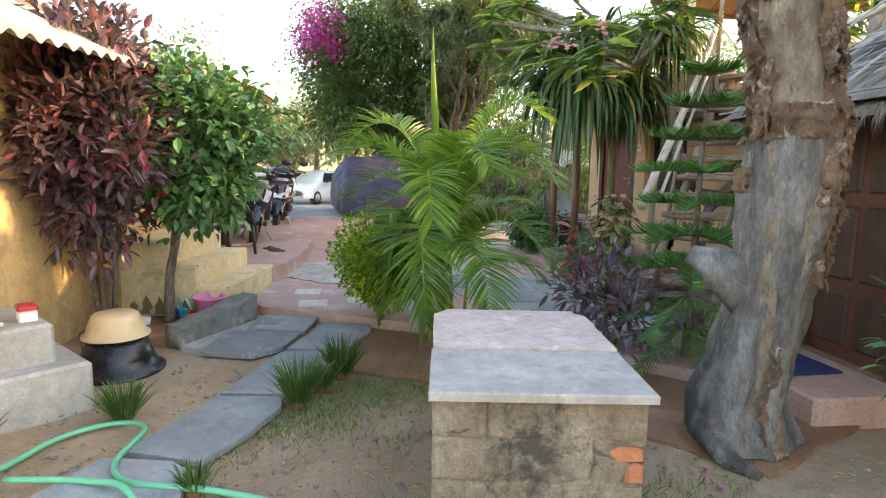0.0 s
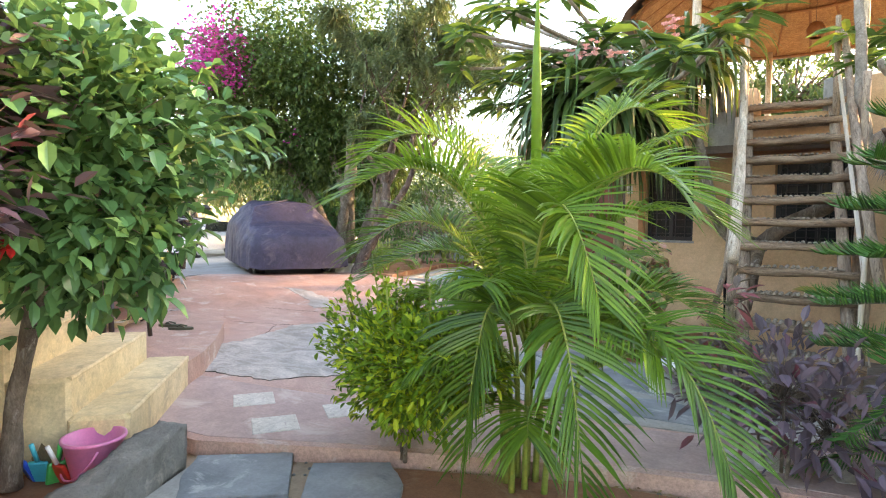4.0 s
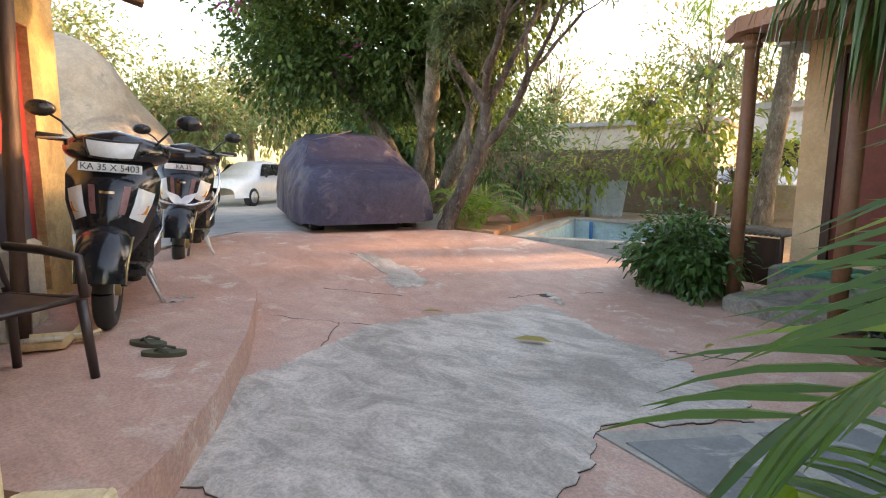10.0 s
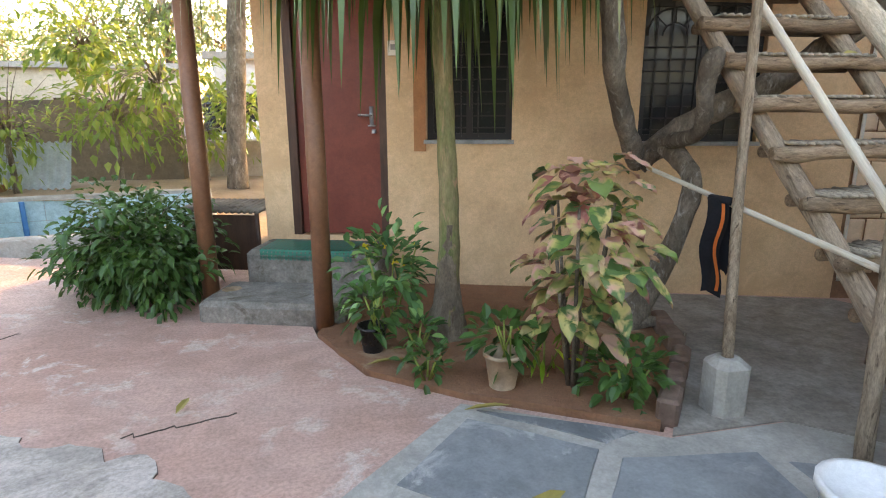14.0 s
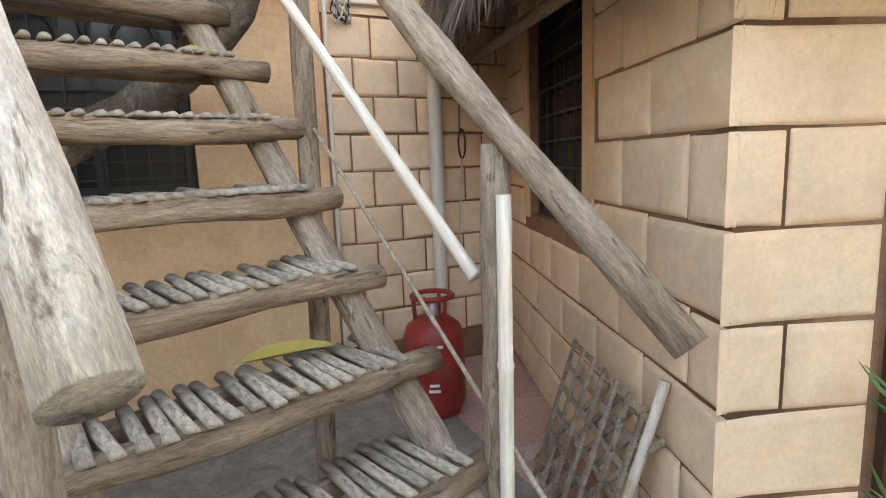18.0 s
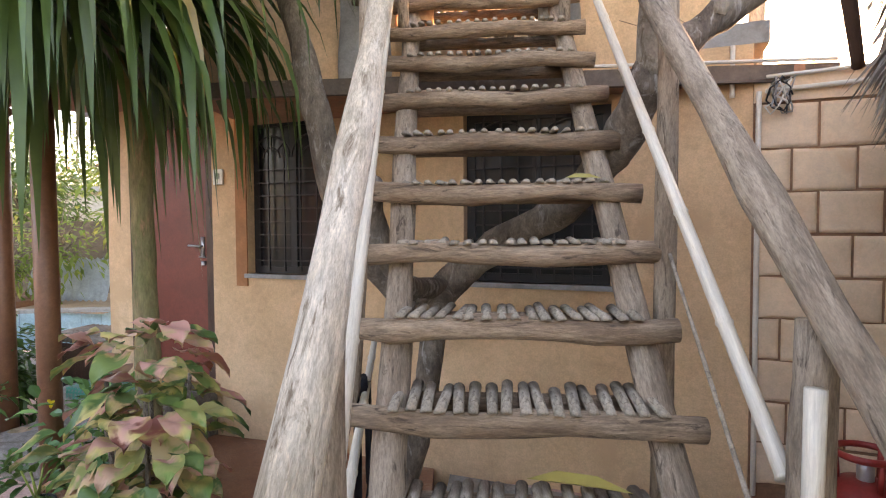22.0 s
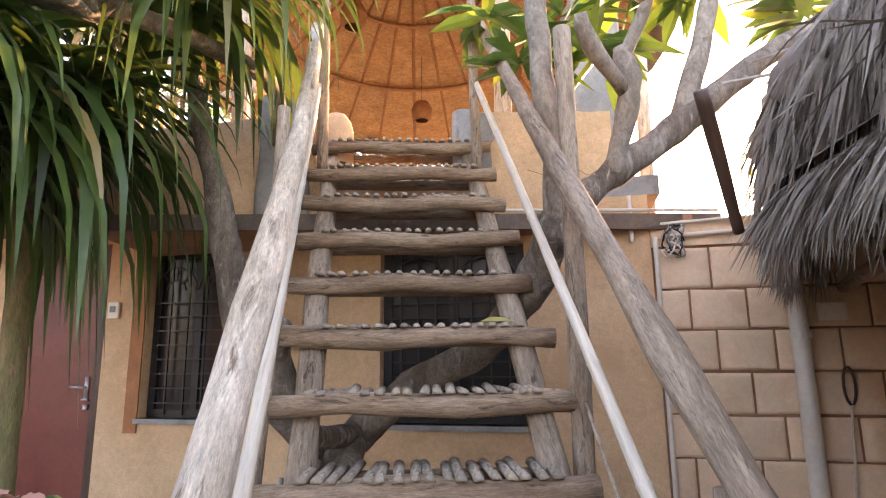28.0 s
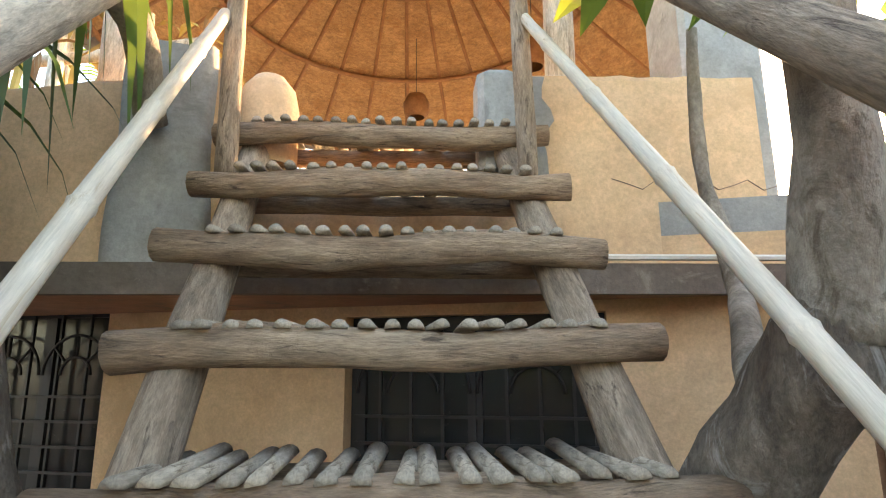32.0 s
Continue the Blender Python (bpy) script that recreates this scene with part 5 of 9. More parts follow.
# first value 1: a frond in the darker colour that stands for shade
for i, (old, ll, course) in enumerate((
        (0, 0.34, ((-4.02, 0.84, 0.80), (-4.38, 0.62, 1.60), (-4.72, 0.18, 1.52))),
        (0, 0.34, ((-4.0, 0.86, 0.90), (-4.42, 0.74, 1.80), (-4.92, 0.52, 1.74))),
        (1, 0.34, ((-4.05, 0.94, 0.66), (-4.62, 1.14, 1.19), (-5.24, 0.86, 1.00))),
        (1, 0.34, ((-4.05, 0.95, 0.48), (-4.72, 1.12, 0.89), (-5.26, 1.12, 0.66))),
        (1, 0.33, ((-4.0, 0.88, 0.72), (-4.58, 0.84, 1.36), (-5.08, 0.66, 1.20))),
        (0, 0.32, ((-3.95, 0.86, 0.95), (-3.74, 1.18, 1.92), (-3.44, 1.50, 1.95))),
        (0, 0.33, ((-3.92, 0.82, 0.88), (-3.60, 1.06, 1.64), (-3.13, 1.26, 1.40))),
        (1, 0.33, ((-3.90, 0.84, 0.60), (-3.46, 0.98, 1.06), (-3.02, 1.10, 0.74))),
        (1, 0.32, ((-3.92, 0.78, 0.58), (-3.36, 0.56, 0.96), (-2.93, 0.34, 0.46))),
        (1, 0.34, ((-3.94, 0.70, 0.62), (-3.62, 0.30, 1.04), (-3.43, 0.18, 0.34))),
        (0, 0.33, ((-3.95, 0.74, 0.85), (-3.68, 0.40, 1.46), (-3.40, 0.20, 1.10))),
        (1, 0.30, ((-3.99, 0.70, 0.55), (-3.98, 0.40, 1.00), (-4.02, 0.24, 0.34))),
        (0, 0.34, ((-3.93, 0.78, 0.92), (-3.55, 0.66, 1.58), (-3.16, 0.52, 1.50))))):
    arched_frond(areca, course, ll, 44, 60 + i, G_PALM_SHADED if old else G_PALM)
spear = part("spear_leaf", M().tube(flowing([(0.05, -0.05, 0.6), (0.06, -0.09, 1.3), (0.09, -0.16, 1.9), (0.10, -0.2, 2.3), (0.11, -0.22, 2.68)], 4), [0.012, 0.013, 0.014, 0.016, 0.019, 0.022, 0.025, 0.027, 0.028, 0.028, 0.026, 0.023, 0.019, 0.015, 0.010, 0.006, 0.002], 6), G_PALM, areca, "unopened upright spear leaf")
part("spear_leaf", M().tube([(-0.02, 0.05, 0.6), (-0.10, 0.1, 1.2), (-0.16, 0.12, 1.85)], [0.016, 0.018, 0.003], 6), G_PALM, areca)

bush("duranta_bush", (-4.75, 0.72, -0.05), "low lime-green duranta bush beside the palm", "bush",
     [([(-4.75, 0.72, -0.05), (-4.77, 0.74, 0.3), (-4.7, 0.72, 0.6)], [0.02, 0.016, 0.01]), ([(-4.72, 0.7, -0.05), (-4.6, 0.55, 0.4)], [0.015, 0.008])],
     [((-4.84, 0.68, 0.58), 0.37, (1, 1, 0.95), 3200), ((-4.46, 0.48, 0.60), 0.35, (1, 1, 0.95), 2600), ((-4.22, 0.44, 0.68), 0.25, (1, 1, 1.0), 1300), ((-4.76, 0.80, 0.30), 0.26, (1, 1, 0.9), 1200)], G_LIME, BARK, 0.060, 0.031, 21, 0.15, up=0.3, lumps=0.3,
     sprays=[[(x0, y0, z0), ((x0 + x1) / 2, (y0 + y1) / 2, z0 + 0.62 * (z1 - z0)), (x1, y1, z1)] for x0, y0, z0, x1, y1, z1 in ((-4.95, 0.75, 0.6, -5.14, 0.86, 1.17), (-4.9, 0.8, 0.6, -5.02, 0.98, 1.06), (-4.8, 0.85, 0.6, -4.85, 1.12, 1.10), (-4.7, 0.9, 0.6, -4.68, 1.2, 1.12), (-5.0, 0.72, 0.5, -5.22, 0.80, 0.92), (-4.5, 0.95, 0.7, -4.73, 1.78, 1.64), (-4.45, 0.95, 0.7, -4.55, 1.62, 1.58), (-4.4, 0.95, 0.7, -4.45, 1.42, 1.56), (-4.75, 0.9, 0.5, -4.95, 1.22, 0.95), (-4.6, 0.9, 0.5, -4.75, 1.35, 1.0))] + [[(cx + 0.16 * math.cos(a), cy + 0.16 * math.sin(a), cz), (cx + 0.2 * math.cos(a), cy + 0.2 * math.sin(a), cz + 0.12 + 0.05 * math.sin(5 * a)), (cx + 0.21 * math.cos(a), cy + 0.21 * math.sin(a), cz + 0.24 + 0.06 * math.sin(5 * a))] for cx, cy, cz in ((-4.92, 0.66, 0.80), (-4.46, 0.48, 0.82)) for a in (0.8, 2.0, 3.2, 4.4, 5.6)])
bush("hibiscus_tree", (-6.2, -0.78, -0.06), "leafy hibiscus tree with red flowers", "tree",
     [([(-6.2, -0.78, -0.06), (-6.18, -0.77, 0.35), (-6.1, -0.73, 0.75), (-6.02, -0.7, 1.35)], [0.055, 0.045, 0.042, 0.03]), ([(-6.14, -0.76, 0.6), (-6.35, -0.5, 1.1), (-6.5, -0.3, 1.6)], [0.025, 0.02, 0.012]), ([(-6.1, -0.75, 0.7), (-5.75, -0.7, 1.2), (-5.5, -0.6, 1.6)], [0.025, 0.02, 0.012])],
     [((-5.98, -0.56, 1.72), 0.72, (1, 1, 0.95), 2600), ((-5.72, -0.55, 1.42), 0.46, (1, 1, 0.9), 900), ((-6.50, -0.55, 1.85), 0.52, (1, 1, 1.0), 900), ((-5.82, -0.55, 2.05), 0.44, (1, 1, 0.9), 800), ((-5.95, -0.6, 1.18), 0.42, (1, 1, 0.8), 420)], G_HIB, BARK, 0.115, 0.082, 31, 0.22,
     (RED_FLOWER, 6, 0.055, "red hibiscus flower"), sprays=([(-5.6, -0.35, 1.68), (-5.45, -0.1, 1.82), (-5.32, 0.08, 1.90)], [(-5.7, -0.3, 1.8), (-5.52, 0.0, 1.95), (-5.4, 0.16, 2.0)], [(-5.7, -0.45, 1.15), (-5.52, -0.40, 1.08), (-5.42, -0.38, 0.98)], [(-5.7, -0.4, 1.95), (-5.55, -0.2, 2.12), (-5.45, -0.1, 2.2)]), lumps=0.34, up=0.2, spread=0.85)
bush("purple_shrub", (-6.38, -1.28, -0.08), "tall shrub with dark purple and wine-red leaves", "shrub",
     [([(-6.38 + dx, -1.28 + dy, -0.08), (-6.35 + dx * 2, -1.28 + dy * 2, 0.5), (-6.30 + dx * 4, -1.28 + dy * 4, 1.3)], [0.022, 0.019, 0.012]) for dx, dy in ((0, 0), (0.06, 0.03), (-0.05, 0.05), (0.03, -0.07), (-0.06, -0.04))],
     [((-6.17, -1.33, 1.75), 0.69, (1, 1, 1.05), 2200), ((-5.93, -1.50, 1.30), 0.54, (1, 1, 0.9), 1200), ((-5.90, -1.63, 2.0), 0.47, (1, 1, 1.1), 900), ((-5.65, -1.70, 1.65), 0.33, (1, 1, 1.0), 420), ((-6.15, -1.23, 2.50), 0.22, (1, 1, 1.9), 300), ((-6.30, -1.53, 2.62), 0.17, (1, 1, 2.2), 200), ((-5.95, -1.28, 2.35), 0.28, (1, 1, 1.5), 260), ((-5.70, -1.28, 1.95), 0.43, (1, 1, 1.1), 460), ((-5.50, -1.23, 1.55), 0.30, (1, 1, 1.1), 260)], G_DARKRED, BARK, 0.15, 0.066, 41, 0.12, up=0.3, lumps=0.5, spread=0.65)
bush("violet_shrub", (-2.85, 1.75, -0.05), "low shrub with dusky violet leaves", "shrub",
     [([(-2.85 + dx, 1.75 + dy, -0.08), (-2.85 + dx * 3, 1.75 + dy * 3, 0.4)], [0.012, 0.008]) for dx, dy in ((0, 0), (0.05, 0.03), (-0.06, 0.02), (0.02, -0.06))],
     [((-2.86, 1.75, 0.50), 0.40, (1, 1, 1.0), 190), ((-2.62, 1.72, 0.36), 0.40, (1, 1, 0.85), 170), ((-3.1, 1.82, 0.42), 0.32, (1, 1, 0.9), 110)], G_PURPLE, BARK, 0.15, 0.058, 51, 0.12, up=0.35)
bush("cordyline", (-3.2, 1.78, -0.05), "slender plant with pink-tipped leaves", "plant", [([(-3.2, 1.78, -0.1), (-3.18, 1.76, 0.5), (-3.15, 1.75, 0.9)], [0.012, 0.011, 0.008])],
     [((-3.15, 1.75, 0.95), 0.13, (1, 1, 1.3), 26), ((-3.17, 1.76, 0.7), 0.14, (1, 1, 1), 22)], foliage("pink_leaf", (0.20, 0.05, 0.07), (0.50, 0.14, 0.17), (0.14, 0.10, 0.08), 0.45, 0.3, 0.7), BARK, 0.15, 0.05, 52, 0.2)

# araucaria with its tiers
AR = (-2.25, 1.95, -0.08)
ar = thing("araucaria", AR, "young Norfolk pine with flat green tiers", "tree")
part("trunk", M().limb([(0, 0, 0), (0.02, 0, 0.6), (0.0, 0.02, 1.3), (0.02, 0.0, 2.0), (0.02, 0, 2.3)], [0.04, 0.032, 0.024, 0.014, 0.005], 9, 0.15, 2), BARK, ar)
rng = random.Random(7)
for k in range(9):
    z = 0.34 + 0.245 * k
    R = (0.80, 0.78, 0.74, 0.70, 0.66, 0.60, 0.50, 0.34, 0.20)[k]
    nb = 7 if k < 7 else 5
    for j in range(nb):
        a = 2 * math.pi * (j + 0.37 * k) / nb + rng.uniform(-0.15, 0.15)
        L = R * rng.uniform(0.88, 1.08) * (0.68 if math.cos(a) < -0.35 else 1.0)
        br, lv = M(), M()
        ca, sa = math.cos(a), math.sin(a)
        rise = 0.02 + 0.012 * k - (0.2 if k < 2 else 0)
        pts = [Vector((ca * L * t, sa * L * t, z + rise * t * L * 1.3 - 0.20 * t * t * L + 0.05 * t ** 3)) for t in [i / 6 for i in range(7)]]
        br.tube(pts, [0.012, 0.010, 0.009, 0.007, 0.006, 0.004, 0.002], 5)
        V, F = [], []
        sd = Vector((-sa, ca, 0))
        for i in range(30):
            t = 0.06 + 0.94 * i / 29
            q = pts[min(5, int(t * 6))].lerp(pts[min(5, int(t * 6)) + 1], t * 6 - min(5, int(t * 6)))
            for s in (-1, 1):
                ln = 0.21 * (1 - 0.5 * t) * (0.6 + min(1, t * 3) * 0.4) * rng.uniform(0.8, 1.15)
                w = (sd * s * 0.75 + Vector((ca, sa, 0)) * 0.6 + Vector((0, 0, rng.uniform(0.0, 0.5) if k > 1 else -0.6))).normalized()
                n_ = w.cross(Vector((0, 0, 1))).normalized()
                prev = len(V)
                for f, r in ((0, 0.0055), (0.6, 0.0042), (1, 0.001)):
                    c = q + w * ln * f + Vector((0, 0, 0.03 * f * f))
                    V += [c + n_ * r, c + Vector((0, 0, r)), c - n_ * r, c - Vector((0, 0, r))]
                for f in range(2):
                    for m_ in range(4):
                        F.append((prev + f * 4 + m_, prev + f * 4 + (m_ + 1) % 4, prev + f * 4 + 4 + (m_ + 1) % 4, prev + f * 4 + 4 + m_))
        lv.add(V, F)
        b_ = part("branch", br, BARK, ar)
        part("needle_spray", lv, G_ARAU, b_, smooth=False)


def strap_head(t, c, n, L, seed, at, w=0.03, up=0.9, spread=1.0):
    """A head of long strap leaves that arch over and hang down."""
    rng = random.Random(seed)
    m = M()
    for i in range(n):
        a = rng.uniform(0, 2 * math.pi)
        e = rng.uniform(-0.35, up)
        l = L * rng.uniform(0.7, 1.1)
        p = Vector(c) + Vector((rng.uniform(-0.05, 0.05), rng.uniform(-0.05, 0.05), rng.uniform(-0.22, 0.05)))
        V, F = [], []
        tw = rng.uniform(-0.5, 0.5)
        for j in range(9):
            f = j / 8
            s = Vector((-math.sin(a + tw * f), math.cos(a + tw * f), 0))
            ww = w * (0.7 + 0.6 * math.sin(math.pi * min(1, f * 1.1 + 0.1))) * (1 - f ** 4)
            mid = Vector((0, 0, 0.25 * ww))
            V += [p - s * ww / 2 + mid, p.copy(), p + s * ww / 2 + mid]
            ee = e - 2.25 * f ** 1.15
            ee = max(ee, -1.5)
            p = p + Vector((math.cos(a) * math.cos(ee) * spread, math.sin(a) * math.cos(ee) * spread, math.sin(ee))) * l / 8
            if j:
                b = 3 * j
                F += [(b - 3, b - 2, b + 1, b), (b - 2, b - 1, b + 2, b + 1)]
        m.add(V, F)
    return part("leaf_head", m, G_DRAC, t, smooth=True, at=at)


DB = (-4.8, 4.95, 0.0)
dr = thing("dracaena_tree", DB, "tall dracaena tree with heads of long hanging strap leaves", "tree")
part("trunk", M().limb([(-4.8, 4.95, 0.0), (-4.8, 4.95, 0.08), (-4.79, 4.95, 0.3), (-4.78, 4.96, 0.8), (-4.8, 4.98, 1.4), (-4.82, 5.0, 2.1), (-4.8, 5.0, 2.9)], [0.135, 0.11, 0.075, 0.06, 0.058, 0.055, 0.05], 12, 0.2, 3), surface("green_ringed_trunk", (0.12, 0.15, 0.045), (0.30, 0.22, 0.12), (0.34, 0.20, 0.12), 3.0, 14, 0.8, 0.7, 0.012, stretch=(2.5, 2.5, 0.7), amount=0.8), dr, at=DB)
part("sheath", M().limb([(-4.8, 4.95, -0.02), (-4.8, 4.95, 0.10), (-4.795, 4.95, 0.25), (-4.785, 4.955, 0.5), (-4.78, 4.96, 0.75)], [0.15, 0.125, 0.092, 0.072, 0.055], 10, 0.15, 5), TRUNK_PALE, dr, "brown fibrous sheath round the foot", at=DB)
part("limb", M().limb([(-4.8, 5.0, 2.6), (-4.5, 4.85, 3.0), (-4.1, 4.7, 3.3)], [0.05, 0.045, 0.04], 9, 0.1), SMOOTH_BARK, dr, at=DB)
part("limb", M().limb([(-4.8, 5.0, 2.3), (-5.1, 4.7, 2.7)], [0.05, 0.04], 9, 0.1), SMOOTH_BARK, dr, at=DB)
for i, (c, n, L, w) in enumerate((((-4.92, 4.5, 2.70), 170, 1.55, 0.055), ((-5.25, 4.75, 2.85), 130, 1.5, 0.050), ((-4.98, 4.1, 2.92), 120, 1.45, 0.052), ((-4.6, 4.75, 2.75), 90, 1.25, 0.048), ((-4.05, 4.62, 3.30), 90, 0.95, 0.042), ((-3.75, 4.45, 3.25), 70, 0.85, 0.040), ((-5.1, 5.05, 3.5), 110, 1.3, 0.042))):
    strap_head(dr, c, n, L, 60 + i, DB, w)
part("limb", M().limb([(-4.8, 5.0, 2.4), (-4.9, 4.6, 2.7), (-4.95, 4.15, 3.0)], [0.045, 0.04, 0.035], 9, 0.1), SMOOTH_BARK, dr, at=DB)
part("limb", M().limb([(-4.1, 4.7, 3.25), (-3.9, 4.55, 3.25), (-3.75, 4.45, 3.2)], [0.03, 0.028, 0.025], 8, 0.1), SMOOTH_BARK, dr, at=DB)

# frangipani that leans behind the stairs
FB = (-3.62, 4.93, 0.0)
fg = thing("frangipani_tree", FB, "old frangipani with thick bare limbs leaning behind the stairs", "tree")
hw_ = lambda s, z, o=-0.4: tuple(HM @ Vector((s, o, z)))
J = hw_(-0.10, 1.08, -0.5)
part("trunk", M().limb([FB, (-3.50, 4.88, 0.25), (-3.36, 4.84, 0.6), (-3.30, 4.80, 1.0), hw_(0.06, 1.22, -0.52)], [0.10, 0.075, 0.062, 0.06, 0.07], 12, 0.3, 2, wf=7), BARK, fg, at=FB)
part("limb", M().limb([hw_(0.06, 1.22, -0.52), (-3.40, 4.62, 1.3), (-3.49, 4.45, 1.58), (-3.48, 4.41, 1.68), (-3.44, 4.40, 1.70)], [0.05, 0.045, 0.05, 0.055, 0.03], 10, 0.25, 3, wf=6), BARK, fg, at=FB)
part("root", M().limb([(-3.6, 4.9, 0.03), (-3.45, 4.82, 0.09), (-3.28, 4.72, 0.02)], [0.05, 0.035, 0.015], 8, 0.3, 4), BARK, fg, at=FB)
NODE = hw_(1.08, 2.10, -0.98)
part("limb", M().limb([J, hw_(0.10, 1.24, -0.5), hw_(0.35, 1.43, -0.55), hw_(0.70, 1.62, -0.66), hw_(0.92, 1.82, -0.82), hw_(1.03, 2.0, -0.94), NODE, hw_(1.10, 2.2, -1.0)], [0.08, 0.078, 0.078, 0.074, 0.075, 0.074, 0.078, 0.045], 14, 0.3, 4, wf=9), BARK, fg, at=FB)
part("limb", M().limb([J, hw_(-0.22, 1.3, -0.7), hw_(-0.34, 1.6, -0.85), hw_(-0.39, 1.92, -0.92), hw_(-0.47, 2.27, -0.93), hw_(-0.60, 2.65, -0.9), hw_(-0.9, 3.5, -0.8)], [0.07, 0.062, 0.064, 0.07, 0.06, 0.052, 0.04], 12, 0.25, 5, wf=6), BARK, fg, at=FB)
part("limb", M().limb([NODE, hw_(1.08, 2.3, -1.04), hw_(1.05, 2.6, -1.1), hw_(1.02, 3.1, -1.05), hw_(0.95, 3.6, -0.9), hw_(1.0, 4.1, -0.7)], [0.066, 0.05, 0.047, 0.045, 0.038, 0.03], 12, 0.25, 6, wf=8), SMOOTH_BARK, fg, at=FB)
part("limb", M().limb([hw_(1.0, 2.02, -0.9), hw_(1.09, 2.2, -0.55), hw_(1.125, 2.36, -0.36), hw_(1.11, 2.6, -0.27), hw_(1.13, 3.0, -0.25)], [0.03, 0.025, 0.022, 0.019, 0.016], 9, 0.3, 7, wf=9), SMOOTH_BARK, fg, at=FB)
part("limb", M().limb([NODE, hw_(1.2, 2.22, -0.95), hw_(1.43, 2.40, -0.86), hw_(1.68, 2.60, -0.76), hw_(2.0, 2.86, -0.66), hw_(2.5, 3.2, -0.45)], [0.07, 0.062, 0.058, 0.056, 0.05, 0.035], 12, 0.3, 8, wf=8), BARK, fg, at=FB)
part("limb", M().limb([hw_(1.30, 2.30, -0.92), hw_(1.36, 2.52, -0.95), hw_(1.38, 2.66, -0.98), hw_(1.36, 2.8, -1.0)], [0.045, 0.042, 0.05, 0.03], 10, 0.35, 9, wf=9), SMOOTH_BARK, fg, at=FB)
part("limb", M().limb([hw_(1.36, 2.74, -1.0), hw_(1.46, 2.95, -1.05), hw_(1.5, 3.2, -1.05)], [0.03, 0.024, 0.02], 8, 0.2, 10), SMOOTH_BARK, fg, at=FB)
part("limb", M().limb([hw_(1.6, 2.55, -0.78), hw_(1.75, 3.0, -0.7), hw_(1.9, 3.6, -0.55)], [0.05, 0.042, 0.03], 10, 0.2, 11), SMOOTH_BARK, fg, at=FB)
part("limb", M().limb([hw_(1.36, 2.62, -0.98), hw_(1.22, 2.78, -1.15), hw_(1.2, 2.85, -1.2)], [0.03, 0.034, 0.02], 9, 0.35, 12, wf=9), SMOOTH_BARK, fg, at=FB)


def rosette(t, c, n, L, W, seed, at, mat=G_FRANGI, up=0.5):
    """A whorl of long leaves at a shoot's end."""
    r = np.random.default_rng(seed)
    a = r.uniform(0, 6.28, n)
    d = np.stack([np.cos(a), np.sin(a), r.uniform(-0.3, up, n)], 1)
    return part("leaf_whorl", M().leaves(np.repeat([c], n, 0) + r.normal(0, 0.03, (n, 3)), d, L * r.uniform(0.7, 1.1, n), W, 0.12, 0.25, seed), mat, t, at=at, smooth=False)


for i, (s, z, o) in enumerate(((0.92, 3.0, -0.6), (1.15, 3.25, -0.5), (1.5, 3.35, -0.5), (1.9, 3.75, -0.4), (1.0, 4.05, -0.4), (2.25, 3.2, -0.4), (1.3, 3.0, -0.7), (0.75, 3.35, -0.5), (1.75, 3.3, -0.6), (2.0, 4.1, -0.2), (1.4, 3.9, -0.2), (0.8, 4.2, -0.3), (2.5, 3.6, 0.2), (2.9, 4.0, 0.5), (1.6, 4.5, 0.0))):
    rosette(fg, hw_(s, z, o), 18, 0.34, 0.085, 100 + i, FB)

# overhead frangipani with rose flowers
PB, pf = FB, fg
part("limb", M().limb([hw_(-0.42, 2.75, -0.5), (-3.75, 5.1, 3.0), (-3.95, 4.6, 2.95), (-4.12, 4.2, 2.85)], [0.045, 0.045, 0.04, 0.035], 10, 0.2, 2), SMOOTH_BARK, pf, at=PB)
for i, (x, y, z) in enumerate(((-3.75, 2.95, 2.78), (-4.3, 3.2, 2.75), (-4.8, 3.4, 2.9), (-3.5, 3.4, 3.05), (-4.2, 3.6, 3.2), (-5.2, 3.8, 3.15), (-4.7, 3.9, 3.4), (-3.3, 3.7, 3.3), (-5.6, 4.1, 3.3), (-4.0, 3.3, 2.6), (-5.55, 4.35, 2.75), (-6.0, 4.2, 3.15), (-5.2, 4.5, 3.0), (-5.9, 4.7, 3.55), (-6.4, 4.8, 3.4), (-4.9, 4.3, 2.6), (-6.2, 4.4, 2.9), (-5.3, 4.0, 2.8), (-6.35, 4.0, 3.75), (-6.8, 4.5, 3.9), (-6.0, 4.0, 4.0), (-5.6, 3.7, 3.75), (-7.1, 5.0, 4.1), (-6.5, 4.9, 4.3), (-5.2, 4.2, 4.0), (-6.7, 4.3, 3.45))):
    bx = (-4.12, 4.2, 2.8) if i < 10 else (-4.8, 5.0, 3.4)
    part("limb", M().limb([bx, tuple((p_ + q_) / 2 for p_, q_ in zip(bx, (x, y, z - 0.1))), (x, y, z - 0.05)], [0.03, 0.024, 0.02], 7, 0.15, i), SMOOTH_BARK, pf, at=PB)
    rosette(pf, (x, y, z), 20, 0.40, 0.10, 200 + i, PB, up=0.35)
for i, (x, y, z) in enumerate(((-4.78, 3.3, 3.02), (-4.3, 3.1, 2.9), (-3.75, 2.9, 2.98), (-4.55, 3.2, 3.0))):
    r = np.random.default_rng(i)
    for k in range(9):
        q = np.array([[x, y, z]]) + r.normal(0, 0.05, 3)
        out = np.array([(math.cos(a), math.sin(a), 0.55) for a in np.arange(5) * 1.2566 + k])
        part("flower", M().leaves(np.repeat(q, 5, 0), out + r.normal(0, 0.12, 3), 0.045, 0.034, 0.2, 0.15, k), ROSE_FLOWER, pf, "rose frangipani flower", at=PB, smooth=False)

